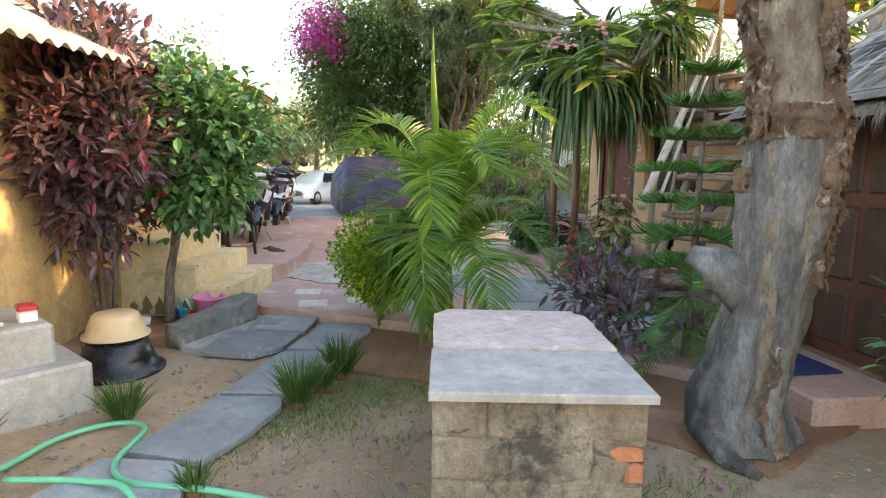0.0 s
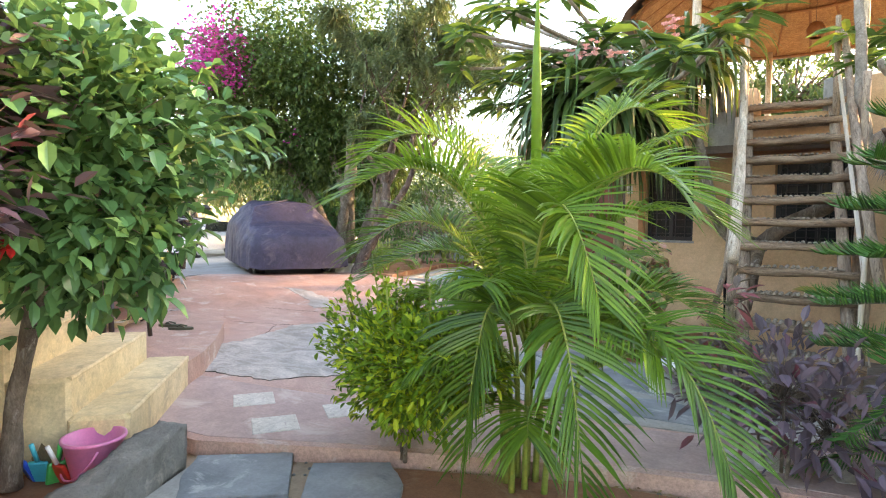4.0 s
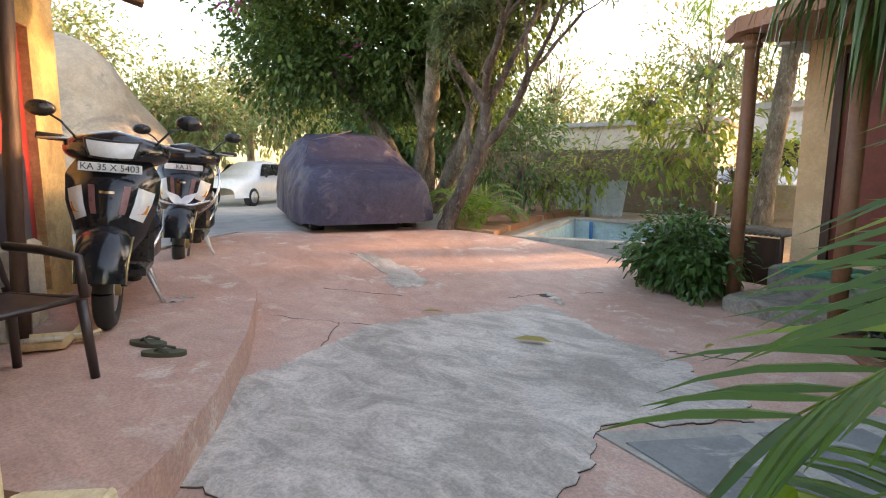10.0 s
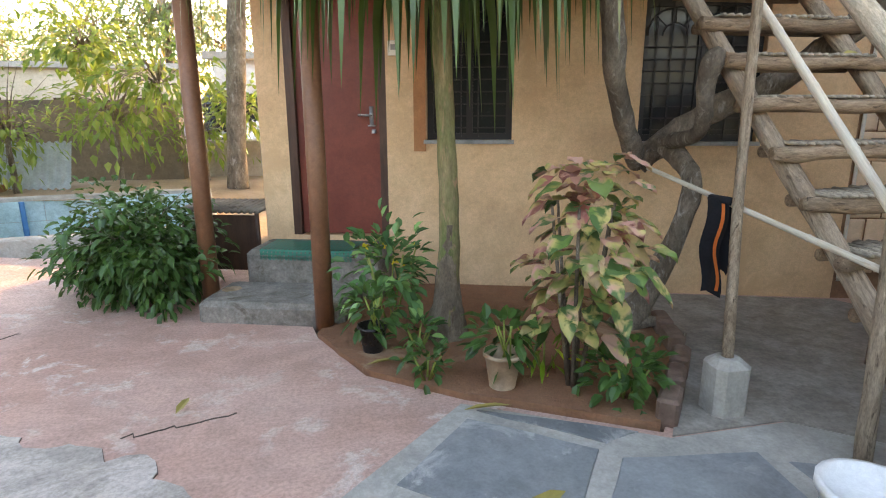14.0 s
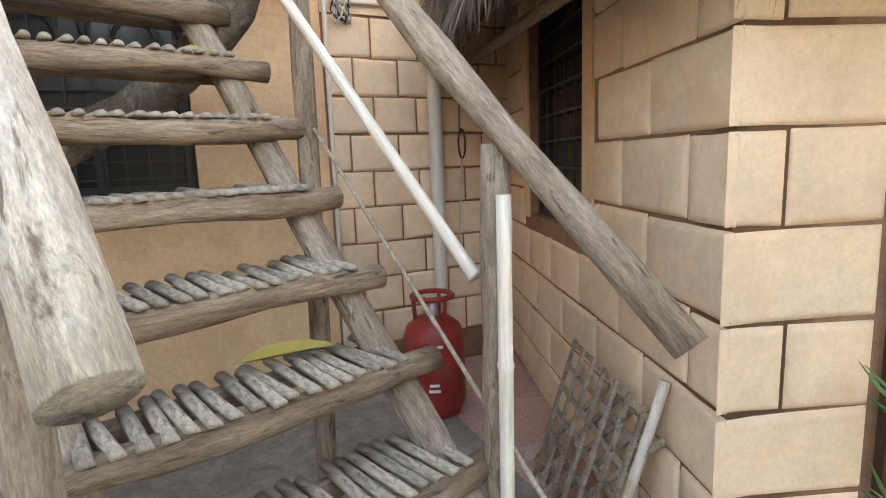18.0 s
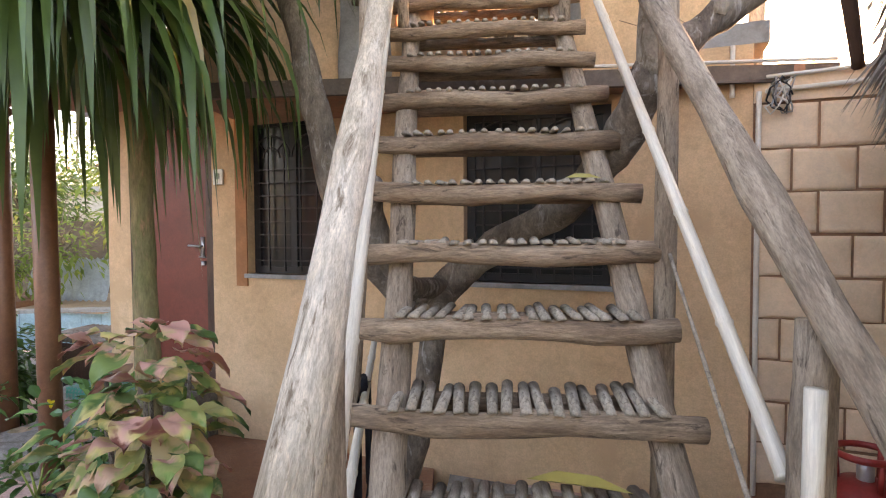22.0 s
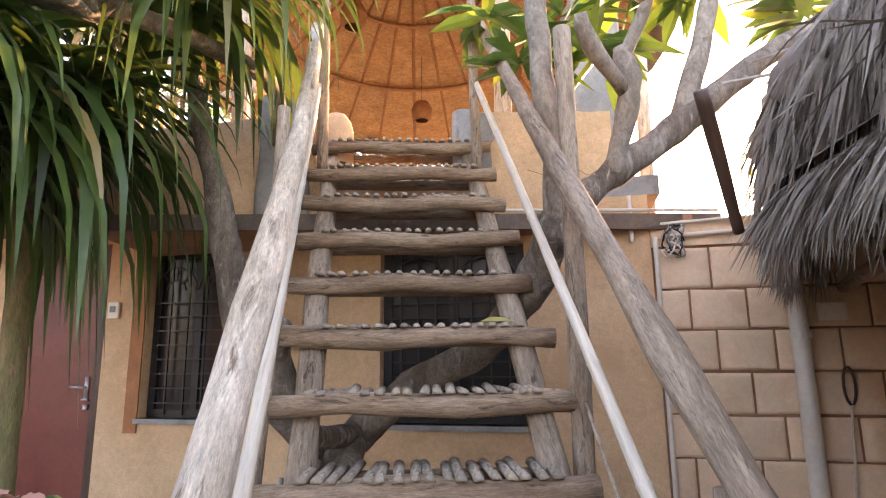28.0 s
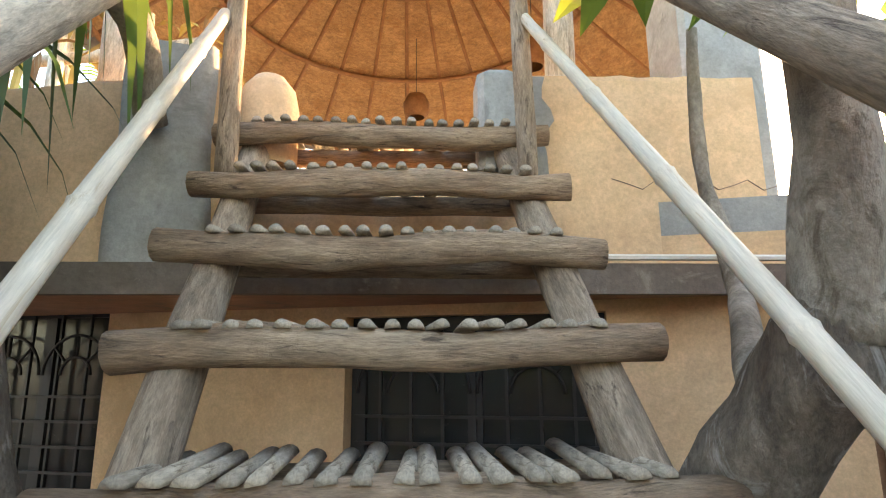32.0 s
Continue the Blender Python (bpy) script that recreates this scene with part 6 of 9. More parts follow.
def limb(t, pts, rr, at, mat, seed=0):
    part("limb", M().limb(pts, rr, 10, 0.25, seed, wf=4), mat, t, at=at)


# branching tree beside the covered car
TB = (-10.7, 6.65, 0.28)
t2 = thing("branching_tree", TB, "grey-barked branching tree with narrow leaves beside the covered car", "tree")
# the grey bark again, darkened in its colour for the shadow on this tree
SHADED_BARK = surface("shaded_grooved_bark", (0.07, 0.05, 0.04), (0.19, 0.145, 0.115), (0.26, 0.22, 0.19), 2.6, 18, 0.92, 1.0, 0.03, stretch=(2.4, 2.4, 1), amount=1.0)
TREE_RNG = random.Random(19)
TREE_LEAF = [[], []]
def twig_tree(p, d, length, r, depth, tree, at, bark):
    """A limb that forks again and again; its last shoots carry whorls of leaves."""
    pts, rr = [p.copy()], [r]
    for k in range(1, 5):
        d = (d + Vector((TREE_RNG.uniform(-0.24, 0.24), TREE_RNG.uniform(-0.24, 0.24), TREE_RNG.uniform(-0.12, 0.2)))).normalized()
        p = p + d * length / 4
        pts.append(p.copy())
        rr.append(r * (1 - 0.09 * k))
    part("limb", M().limb(pts, rr, 4 if r < 0.03 else 8, 0.25, depth + len(TREE_LEAF[0]), wf=5), bark, tree, at=at)
    if depth <= 2:
        for q in pts[2:]:
            for k in range(2 if depth else 5):
                TREE_LEAF[0].append(q + Vector([TREE_RNG.uniform(-0.12, 0.12) for c in "xyz"]))
                TREE_LEAF[1].append(d)
    if depth:
        for k in range(2 + (TREE_RNG.random() < 0.45)):
            turn = Vector((TREE_RNG.uniform(-1, 1), TREE_RNG.uniform(-1, 1), TREE_RNG.uniform(-0.35, 0.7)))
            twig_tree(p, (d + turn * 0.85).normalized(), length * TREE_RNG.uniform(0.62, 0.85), rr[-1] * TREE_RNG.uniform(0.6, 0.78), depth - 1, tree, at, bark)


part("trunk", M().limb([TB, (-10.62, 6.72, 0.6), (-10.42, 6.85, 1.1), (-10.25, 6.95, 1.6), (-10.22, 7.0, 2.2)], [0.15, 0.125, 0.11, 0.10, 0.09], 14, 0.35, 4, wf=6), SHADED_BARK, t2, at=TB)
for start, way, ln, r_ in (((-10.25, 6.95, 1.55), (0.75, 0.1, 0.8), 1.3, 0.075), ((-10.22, 7.0, 2.15), (-0.45, -0.35, 0.9), 1.35, 0.07), ((-10.22, 7.0, 2.15), (0.3, -0.6, 0.8), 1.35, 0.068), ((-10.22, 7.0, 2.1), (-0.1, 0.4, 1.0), 1.3, 0.06), ((-10.22, 7.0, 2.15), (0.7, -0.2, 0.7), 1.4, 0.062), ((-10.3, 6.95, 1.3), (-0.7, -0.1, 0.75), 0.9, 0.05)):
    twig_tree(Vector(start), Vector(way).normalized(), ln, r_, 4, t2, TB, SHADED_BARK)
rng = np.random.default_rng(77)
lp = np.repeat(np.array([tuple(q) for q in TREE_LEAF[0]]), 8, 0)
ld = np.repeat(np.array([tuple(q) for q in TREE_LEAF[1]]), 8, 0) * 0.4 + rng.normal(0, 0.75, (len(lp), 3))
for k in range(4):
    part("crown", M().leaves(lp[k::4] + rng.normal(0, 0.04, (len(lp[k::4]), 3)), ld[k::4], 0.17 * rng.uniform(0.6, 1.2, len(lp[k::4])), 0.038, 0.15, 0.35, k), G_TREE, t2, at=TB, smooth=False)

# bougainvillea over the car
BB = (-13.2, 8.6, 0.3)
bg = thing("bougainvillea", BB, "huge dark bougainvillea with magenta flowers over the drive", "tree")
for i, pts in enumerate(([BB, (-12.9, 8.4, 1.2), (-12.6, 8.2, 2.0), (-12.9, 8.0, 3.2)], [(-13.0, 8.8, 0.3), (-12.3, 8.6, 1.0), (-11.9, 8.5, 1.6), (-11.6, 8.6, 2.6)], [(-13.3, 8.7, 0.3), (-13.5, 8.3, 1.5), (-14.2, 7.8, 2.8), (-14.8, 7.2, 3.6)], [(-13.1, 8.9, 0.3), (-13.2, 9.0, 2.0), (-13.4, 9.2, 3.6)], [(-12.5, 8.7, 0.8), (-12.4, 9.1, 1.8), (-12.0, 9.4, 2.8)], [(-12.6, 8.3, 1.9), (-12.1, 7.9, 2.6), (-11.8, 7.6, 3.4)])):
    limb(bg, pts, [0.16, 0.14, 0.11, 0.07][:len(pts)], BB, BARK, i)
for i, (c, r, n) in enumerate((((-14.6, 7.4, 4.0), 1.7, 2600), ((-12.9, 8.2, 4.4), 1.7, 2600), ((-16.2, 7.6, 4.6), 1.5, 1700), ((-13.8, 8.8, 3.0), 1.3, 1500), ((-11.6, 8.8, 4.2), 1.4, 1600), ((-14.2, 7.2, 5.6), 1.6, 1600), ((-12.2, 9.2, 2.7), 0.9, 700), ((-16.0, 8.4, 3.4), 1.2, 1100), ((-11.8, 8.2, 5.8), 1.4, 1100), ((-10.6, 9.0, 4.6), 1.0, 700), ((-15.0, 6.9, 3.3), 1.1, 1300), ((-13.3, 8.3, 3.5), 1.3, 1500), ((-12.2, 8.9, 3.4), 1.2, 1300), ((-15.6, 7.0, 5.3), 1.4, 1500), ((-13.2, 7.4, 5.4), 1.5, 1600))):
    n = int(n * 2.5)
    p, v = ball_points(n, c, r, rng, 0.25, (1, 1, 0.85), 0.5, i + 20)
    part("crown", M().leaves(p, v + rng.normal(0, 0.6, (n, 3)), 0.135 * rng.uniform(0.6, 1.15, n), 0.085, 0.15, 0.3, i, True), G_DARK, bg, at=BB, smooth=False)
for i, (c, r, n) in enumerate((((-15.3, 6.5, 5.3), 0.9, 620), ((-14.6, 6.0, 5.4), 0.95, 760), ((-14.2, 6.2, 4.7), 0.4, 120), ((-15.8, 6.3, 4.5), 0.35, 60), ((-13.4, 7.3, 3.4), 0.3, 20), ((-10.0, 8.6, 5.0), 0.7, 50), ((-16.6, 6.6, 5.2), 0.8, 120))):
    p, v = ball_points(n, c, r, rng, 0.1, (1, 1, 0.9), 0.5, i + 50)
    part("flower_spray", M().leaves(p, v + rng.normal(0, 0.8, (n, 3)), 0.10, 0.09, 0.2, 0.1, i, True), PINK_FLOWER, bg, "magenta bougainvillea bracts", at=BB, smooth=False, kind="stuff")

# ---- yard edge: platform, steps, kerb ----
FOOT_BROWN = surface("brown_step_foot", (0.20, 0.14, 0.07), (0.30, 0.21, 0.10), None, 5, 24, 0.95, 0.5)
PL = [(-7.02, 0.70), (-7.26, 1.0), (-7.68, 1.40), (-8.43, 2.0), (-9.2, 2.52), (-9.45, 2.68), (-9.8, 2.76), (-10.3, 2.78), (-10.9, 2.72), (-11.1, 2.45), (-10.6, 1.9), (-10.2, 1.25), (-8.85, 0.55), (-8.0, 0.2)]
sheet("platform", PL, -0.12, 0.20, RED_OXIDE, "raised red-oxide cement platform before the old house")
STEP_M = pose(-5.985, -0.28, 0, 0, 0, 136.5)
def worn_step(x0, x1, y0, y1, z1, seed):
    """A plastered step with soft, slightly chipped edges."""
    m = M().rbox(x0, x1, y0, y1, -0.1, z1, 0.022)
    n = 22
    lip = [(x0 + 0.03 + (x1 - x0 - 0.06) * i / n, y0 + 0.012, z1 - 0.010 + 0.006 * noise.noise(Vector((i * 0.5, seed, 0)))) for i in range(n + 1)]
    return m.tube(lip, [0.016 + 0.006 * noise.noise(Vector((i * 0.8, seed, 3))) for i in range(n + 1)], 8)
solo("stair_block", worn_step(0.0, 1.50, 0.0, 0.33, 0.24, 1), CREAM_STEP, "lowest cream-painted step, worn", kind="structure", mx=STEP_M)
solo("stair_block", worn_step(0.02, 1.46, 0.315, 0.65, 0.46, 2), CREAM_STEP, "middle cream-painted step, worn", kind="structure", mx=STEP_M)
solo("stair_block", worn_step(0.04, 1.42, 0.63, 1.5, 0.68, 3), CREAM_STEP, "top cream-painted step and landing", kind="structure", mx=STEP_M)
# ragged dark brown sheets of uneven height along the steps' foot
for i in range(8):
    solo("step_foot_patch", M().grid(lambda u, v: (-0.003, (0.06 + 0.13 * i) + 0.1 * (u - 0.5) * (1 + noise.noise(Vector((u * 2, v * 2, i)))), -0.05 + (0.10 + 0.1 * abs(math.sin(i * 2.3))) * v * (1 - abs(u - 0.5))), 6, 6), FOOT_BROWN, "ragged dark brown patch at the foot of the steps", kind="structure", mx=STEP_M)
solo("house_plinth", M().box(4.6, 6.35, -0.1, 0.0, -0.2, 0.62), YELLOW_PLASTER, "yellow plinth of the old house", kind="structure", mx=LM)
def kerb():
    """A long rough granite kerb stone that slopes down to one end."""
    def fn(u, v):
        a = v * 2 * math.pi
        x = (u - 0.5) * 0.98
        h = 0.30 - 0.10 * (1 - u)
        cx, cz = math.cos(a), math.sin(a)
        k = 1 / max(abs(cx), abs(cz)) ** 0.97
        q = Vector((x, cx * 0.085 * k, h / 2 + cz * h / 2 * k))
        return tuple(q + Vector((0.3, 1, 0.6)) * (0.022 * noise.noise(q * 8) + 0.010 * noise.noise(q * 25)))
    m = M().grid(fn, 40, 32)
    n = 41
    m.f.append(tuple(j * n for j in range(32)))
    m.f.append(tuple(j * n + 40 for j in range(31, -1, -1)))
    return m
solo("kerb_stone", kerb(), GRANITE, "long rough granite kerb stone beside the path", "stone", smooth=True, mx=pose(-5.56, -0.58, -0.09, 0, 0, 116))
solo("kerb_foot", M().box(-0.5, 0.5, -0.2, 0.05, -0.05, 0.03), PALE_CEMENT, "cement footing along the kerb stone", kind="structure", mx=pose(-5.42, -0.52, -0.08, 0, 0, 116))

# grey cement steps at the start of the garden
solo("cement_step", M().rbox(-0.05, 0.60, -0.9, 0.0, -0.12, 0.22, 0.02), PALE_CEMENT, "lower grey cement garden step", kind="structure", mx=pose(-4.99, -1.87, 0, 0, 0, 8))
solo("cement_step", M().rbox(-0.6, 0.10, -0.9, -0.02, -0.12, 0.47, 0.02), PALE_CEMENT, "upper grey cement garden step", kind="structure", mx=pose(-4.63, -1.95, 0, 0, 0, 8))
tub = thing("mug", (-4.72, -2.07, 0.47), "white plastic tub with a red lid on the cement step", "tub")
part("body", M().rbox(-0.07, 0.07, -0.05, 0.05, 0, 0.07, 0.01), WHITE, tub, smooth=False)
part("lid", M().rbox(-0.075, 0.075, -0.055, 0.055, 0.07, 0.10, 0.01), plain("red_plastic", (0.5, 0.03, 0.03), 0.4), tub, smooth=False)
pole("stick", (-4.95, -2.55, 0.485), (-4.60, -2.2, 0.485), 0.012, 0.012, BAMBOO, "short pale stick lying on the cement step", nodes=True, cat="stick")

# basin stack, bucket, toys
bs = thing("black_basin", (-5.08, -1.5, -0.095), "black plastic washing basin upside down on the earth", "basin")
part("shell", M().lathe([(0.33, 0.0), (0.33, 0.02), (0.29, 0.03), (0.25, 0.12), (0.21, 0.27), (0.0, 0.275)], 28), BLACK, bs)
b2 = thing("beige_basin", (-5.08, -1.5, 0.18), "beige plastic basin upside down on the black one", "basin")
part("shell", M().lathe([(0.235, 0.0), (0.235, 0.015), (0.205, 0.022), (0.19, 0.09), (0.16, 0.16), (0.14, 0.175), (0.0, 0.178)], 28), plain("beige_plastic", (0.62, 0.44, 0.24), 0.35), b2)
PINK = plain("pink_plastic", (0.72, 0.22, 0.42), 0.35)
bk = thing("bucket", (-5.98, -0.47, -0.08), "pink plastic bucket with a handle", "bucket")
part("shell", M().lathe([(0.10, 0.0), (0.15, 0.24), (0.162, 0.245), (0.162, 0.26), (0.145, 0.26), (0.095, 0.01), (0.0, 0.01)], 24), PINK, bk)
part("handle", M().tube([(0.155 * math.cos(a), -0.10 * math.sin(a) - 0.05, 0.22 - 0.16 * math.sin(a)) for a in [math.pi * i / 10 for i in range(11)]], 0.006, 6), PINK, bk)
cup = solo("cup", M().lathe([(0.045, 0), (0.06, 0.07), (0.055, 0.07), (0.042, 0.006), (0.0, 0.006)], 16), WHITE, "small white plastic cup on the soil", "cup", smooth=True, mx=pose(-6.25, -1.0, -0.075))
toy = [("spade", (0.02, 0.10, 0.55), 0.0, "blue"), ("rake", (0.03, 0.45, 0.55), 40, "turquoise"), ("mould", (0.05, 0.5, 0.12), 80, "green"), ("bottle", (0.6, 0.05, 0.03), 15, "red")]
for i, (nm, col, r, word) in enumerate(toy):
    tt = thing("toy_" + nm, (-6.27 + 0.07 * i, -0.66 + 0.03 * i, -0.07), word + " plastic toy " + nm + " on the soil", "toy", rz=r)
    cm = plain(word + "_toy", col, 0.35)
    part("blade", M().rbox(-0.05, 0.05, -0.012, 0.012, 0.0, 0.14, 0.008, pose(0, 0, 0, 25)), cm, tt, smooth=False)
    part("grip", M().tube([(0, -0.06, 0.13), (0, -0.11, 0.24)], 0.012, 8), plain("white_toy_" + nm, (0.7, 0.7, 0.7), 0.4) if i == 3 else cm, tt)

# ---- tomb-like stone seat ----
plinth = thing("stone_plinth", (-2.06, -0.40, -0.1), "old rendered block plinth with two stone slabs on top", "plinth", rz=47)
part("core", M().box(-0.40, 0.40, -0.56, 0.56, 0.0, 0.62), OLD_RENDER, plinth, smooth=False)
rngp = random.Random(3)
for fx, fy, ax in ((-1, 0, 1), (1, 0, 1)):
    z = 0.0
    for row in range(4):
        h = 0.155
        half = 0.575
        x = -half
        while x < half - 0.02:
            w_ = rngp.uniform(0.2, 0.42)
            e = min(x + w_, half)
            if half - e < 0.12:
                e = half
            th = rngp.uniform(-0.004, 0.010)
            m = M().rbox(fx * 0.402 if fx > 0 else -0.42 - th, fx * 0.42 + th if fx > 0 else -0.402, x + 0.006, e - 0.006, z + 0.005, z + h - 0.006, 0.012)
            part("block", m, OLD_RENDER, plinth, smooth=False)
            x = e
        z += h
def coat(u, v):
    """The weathered render on the plinth's front: open joints, pitting, and a lost corner where bricks show."""
    x, z = -0.425 + 0.85 * u, 0.684 * v
    q = Vector((x, z, 2.0))
    y = 0.012 * noise.noise(q * 9) + 0.007 * noise.noise(q * 28) + 0.004 * noise.noise(q * 70)
    for zj in (0.335, 0.512):
        y += 0.017 * math.exp(-((z - zj + 0.012 * noise.noise(Vector((x * 7, zj, 0)))) / 0.007) ** 2) * (0.45 + 0.55 * (noise.noise(Vector((x * 4, zj, 6))) > -0.1))
    for xj, za, zb in ((-0.21, 0.512, 0.69), (0.06, 0.512, 0.69), (-0.12, 0.335, 0.512), (0.21, 0.335, 0.512), (-0.3, 0.0, 0.335), (0.1, 0.0, 0.335)):
        if za < z < zb:
            y += 0.013 * math.exp(-((x - xj + 0.012 * noise.noise(Vector((xj, z * 8, 3)))) / 0.007) ** 2)
    lost = (x - 0.25 + 0.05 * noise.noise(Vector((x * 9, z * 9, 8)))) * 9 if 0.30 < z < 0.50 + 0.03 * noise.noise(Vector((x * 12, 4, 4))) else 0
    y += 0.03 * max(0, min(1, lost)) + 0.03 * max(0, abs(x) - 0.41) / 0.015
    return (x, -0.592 + y, z)


part("render_coat", M().grid(coat, 130, 100), SOOTY, plinth, "pitted old cement render with a black soot stain")
for x0, x1, z0, z1 in ((0.265, 0.415, 0.425, 0.48), (0.345, 0.418, 0.335, 0.415), (0.245, 0.29, 0.335, 0.39)):
    part("brick", M().rbox(x0, x1, -0.583, -0.555, z0, z1, 0.014), BRICK, plinth, "exposed red brick", smooth=False)
part("slab", M().rbox(-0.44, 0.44, -0.64, -0.10, 0.685, 0.72, 0.006), MARBLE, plinth, "grey weathered marble slab", smooth=False)
part("slab", M().prism(wavy([(-0.43, -0.092), (0.44, -0.092), (0.44, 0.5), (0.36, 0.63), (-0.36, 0.64), (-0.44, 0.52)], 0.02, 5, 1), 0.66, 0.728), PINK_STONE, plinth, "pinkish sandstone slab with broken corners", smooth=False)
part("mortar_bed", M().box(-0.42, 0.42, -0.58, 0.58, 0.62, 0.684), OLD_RENDER, plinth, smooth=False)

# ---- dead trunk wrapped in sacking ----
KB = (-1.47, 0.92, -0.1)
tk = thing("dead_trunk", KB, "thick dead tree trunk with peeling bark, wrapped in grey sacking", "tree trunk")
TRUNK_AXIS = ((0.0, 0.02, 0.235), (0.26, -0.02, 0.225), (0.53, 0.03, 0.190), (0.86, 0.085, 0.185), (1.15, 0.11, 0.200), (1.40, 0.125, 0.215), (1.77, 0.135, 0.205), (2.09, 0.105, 0.188), (2.45, 0.047, 0.192), (3.6, -0.05, 0.18))
def trunk_row(z):
    """Sideways shift and radius of the trunk at a height."""
    for (z0, c0, r0), (z1, c1, r1) in zip(TRUNK_AXIS, TRUNK_AXIS[1:]):
        if z <= z1:
            t = max(0, (z - z0) / (z1 - z0))
            t = t * t * (3 - 2 * t)
            return c0 + (c1 - c0) * t, r0 + (r1 - r0) * t
    return TRUNK_AXIS[-1][1:]
def trunk_skin(z0, z1, puff, a0=0.0, a1=1.0, nu=72, nv=60, rough=0.0, fold=0.0, edge=0.0):
    """A skin round the trunk between two heights and two turns; rough makes it craggy, fold lays cloth folds in it."""
    def fn(u, v):
        ed = edge * noise.noise(Vector((u * 5, v * 9, z0)))
        a = 2 * math.pi * (a0 + (a1 - a0) * u + (ed if u in (0, 1) else 0))
        z = z0 + (z1 - z0) * v
        if fold and v > 0.97:
            z += 0.03 * noise.noise(Vector((math.cos(a) * 2, math.sin(a) * 2, 4)))
        c, r = trunk_row(z)
        q = Vector((math.cos(a), math.sin(a), 0))
        r *= 1 + 0.10 * noise.noise(q * 1.5 + Vector((0, 0, z * 1.6)))
        r += puff
        if rough:
            r += rough * (noise.noise(q * 5 + Vector((3, 0, z * 7))) + 0.8 * abs(noise.noise(q * 12 + Vector((0, 5, z * 17)))))
            if u in (0, 1) or v in (0, 1):
                r -= puff * 1.3
        if fold:
            s = math.sin(6 * a + 2.2 * z + 3 * noise.noise(q * 1.3 + Vector((0, 0, z * 1.1))))
            r += fold * (abs(s) ** 0.6 * (1 if s > 0 else -0.6)) * min(1, max(0.15, 1.75 - z)) + 0.018 * noise.noise(q * 4 + Vector((0, 0, z * 3))) + 0.007 * noise.noise(q * 14 + Vector((0, 0, z * 12)))
            if z < 0.3:
                r += 0.05 * (0.3 - z) / 0.3 * (1 + math.sin(3 * a + 0.5))
        x, y = c + r * q.x, r * q.y
        return (x * 0.953 - y * 0.302, x * 0.302 + y * 0.953, z)
    return M().grid(fn, nu, nv)
part("trunk", trunk_skin(-0.05, 3.6, 0.0, rough=0.012, nv=110), TRUNK_PALE, tk)
part("sacking", trunk_skin(0.04, 1.76, 0.012, fold=0.030, nv=110, nu=140), GREY_WRAP, tk, "loose grey sacking round the trunk")
for a0, a1, z0, z1 in ((0.86, 1.08, 1.50, 3.6), (0.90, 1.06, 0.98, 1.66), (0.54, 0.67, 1.72, 2.15), (0.50, 0.63, 2.05, 3.6), (0.82, 0.93, 0.0, 0.66), (0.67, 0.86, 1.74, 1.93), (0.865, 0.90, 1.40, 1.62), (0.55, 0.60, 1.46, 1.60)):
    part("bark", trunk_skin(z0, z1, 0.026, a0, a1, 26, int(60 * (z1 - z0)) + 8, rough=0.045, edge=0.05), DEAD_BARK, tk, "peeling brown bark")
fk = np.random.default_rng(12)
fz = np.concatenate([fk.uniform(1.0, 2.9, 240), fk.uniform(1.75, 2.9, 70)])
fa = np.concatenate([fk.uniform(-0.75, 0.35, 240), fk.uniform(3.3, 4.2, 70)])
fp, fd = [], []
for z_, a_ in zip(fz, fa):
    c_, r_ = trunk_row(z_)
    x_, y_ = c_ + (r_ + 0.02) * math.cos(a_), (r_ + 0.02) * math.sin(a_)
    fp.append((x_ * 0.953 - y_ * 0.302, x_ * 0.302 + y_ * 0.953, z_))
    dx, dy = math.cos(a_ + fk.normal(0, 0.9)), math.sin(a_ + fk.normal(0, 0.9))
    fd.append((dx * 0.953 - dy * 0.302, dx * 0.302 + dy * 0.953, fk.normal(0, 0.8)))
part("bark_flakes", M().leaves(fp, fd, 0.06 * fk.uniform(0.4, 1.3, len(fp)), 0.05, 0.3, 0.5, 3), DEAD_BARK, tk, "curled flakes of loose bark", smooth=False, kind="stuff")
lo = lambda x, y, z: (x * 0.953 - y * 0.302, x * 0.302 + y * 0.953, z)
part("stump", M().tube([lo(0.06, -0.03, 0.74), lo(-0.02, -0.05, 0.93), lo(-0.14, -0.07, 1.02), lo(-0.24, -0.08, 1.07), lo(-0.33, -0.08, 1.105), lo(-0.335, -0.08, 1.107), lo(-0.27, -0.08, 1.08)], [0.10, 0.14, 0.115, 0.09, 0.066, 0.048, 0.04], 22, 0.3, 4, wf=7), GREY_WRAP, tk, "sawn limb stump under the sacking")
part("root", M().tube([lo(-0.08, -0.10, 0.20), lo(-0.16, -0.24, 0.12), lo(-0.05, -0.36, 0.05), lo(0.12, -0.42, 0.01)], [0.13, 0.10, 0.06, 0.03], 14, 0.3, 5, wf=6), GREY_WRAP, tk)

# ---- tiled roof of the old house ----
TILE = surface("weathered_clay_tile", (0.34, 0.155, 0.085), (0.45, 0.24, 0.14), (0.24, 0.18, 0.14), 0.8, 12, 0.9, 0.5, vary=0.2)
SHEET = surface("weathered_asbestos_sheet", (0.40, 0.36, 0.29), (0.52, 0.46, 0.36), (0.30, 0.24, 0.17), 0.7, 10, 0.9, 0.4)
EAVE = 2.61
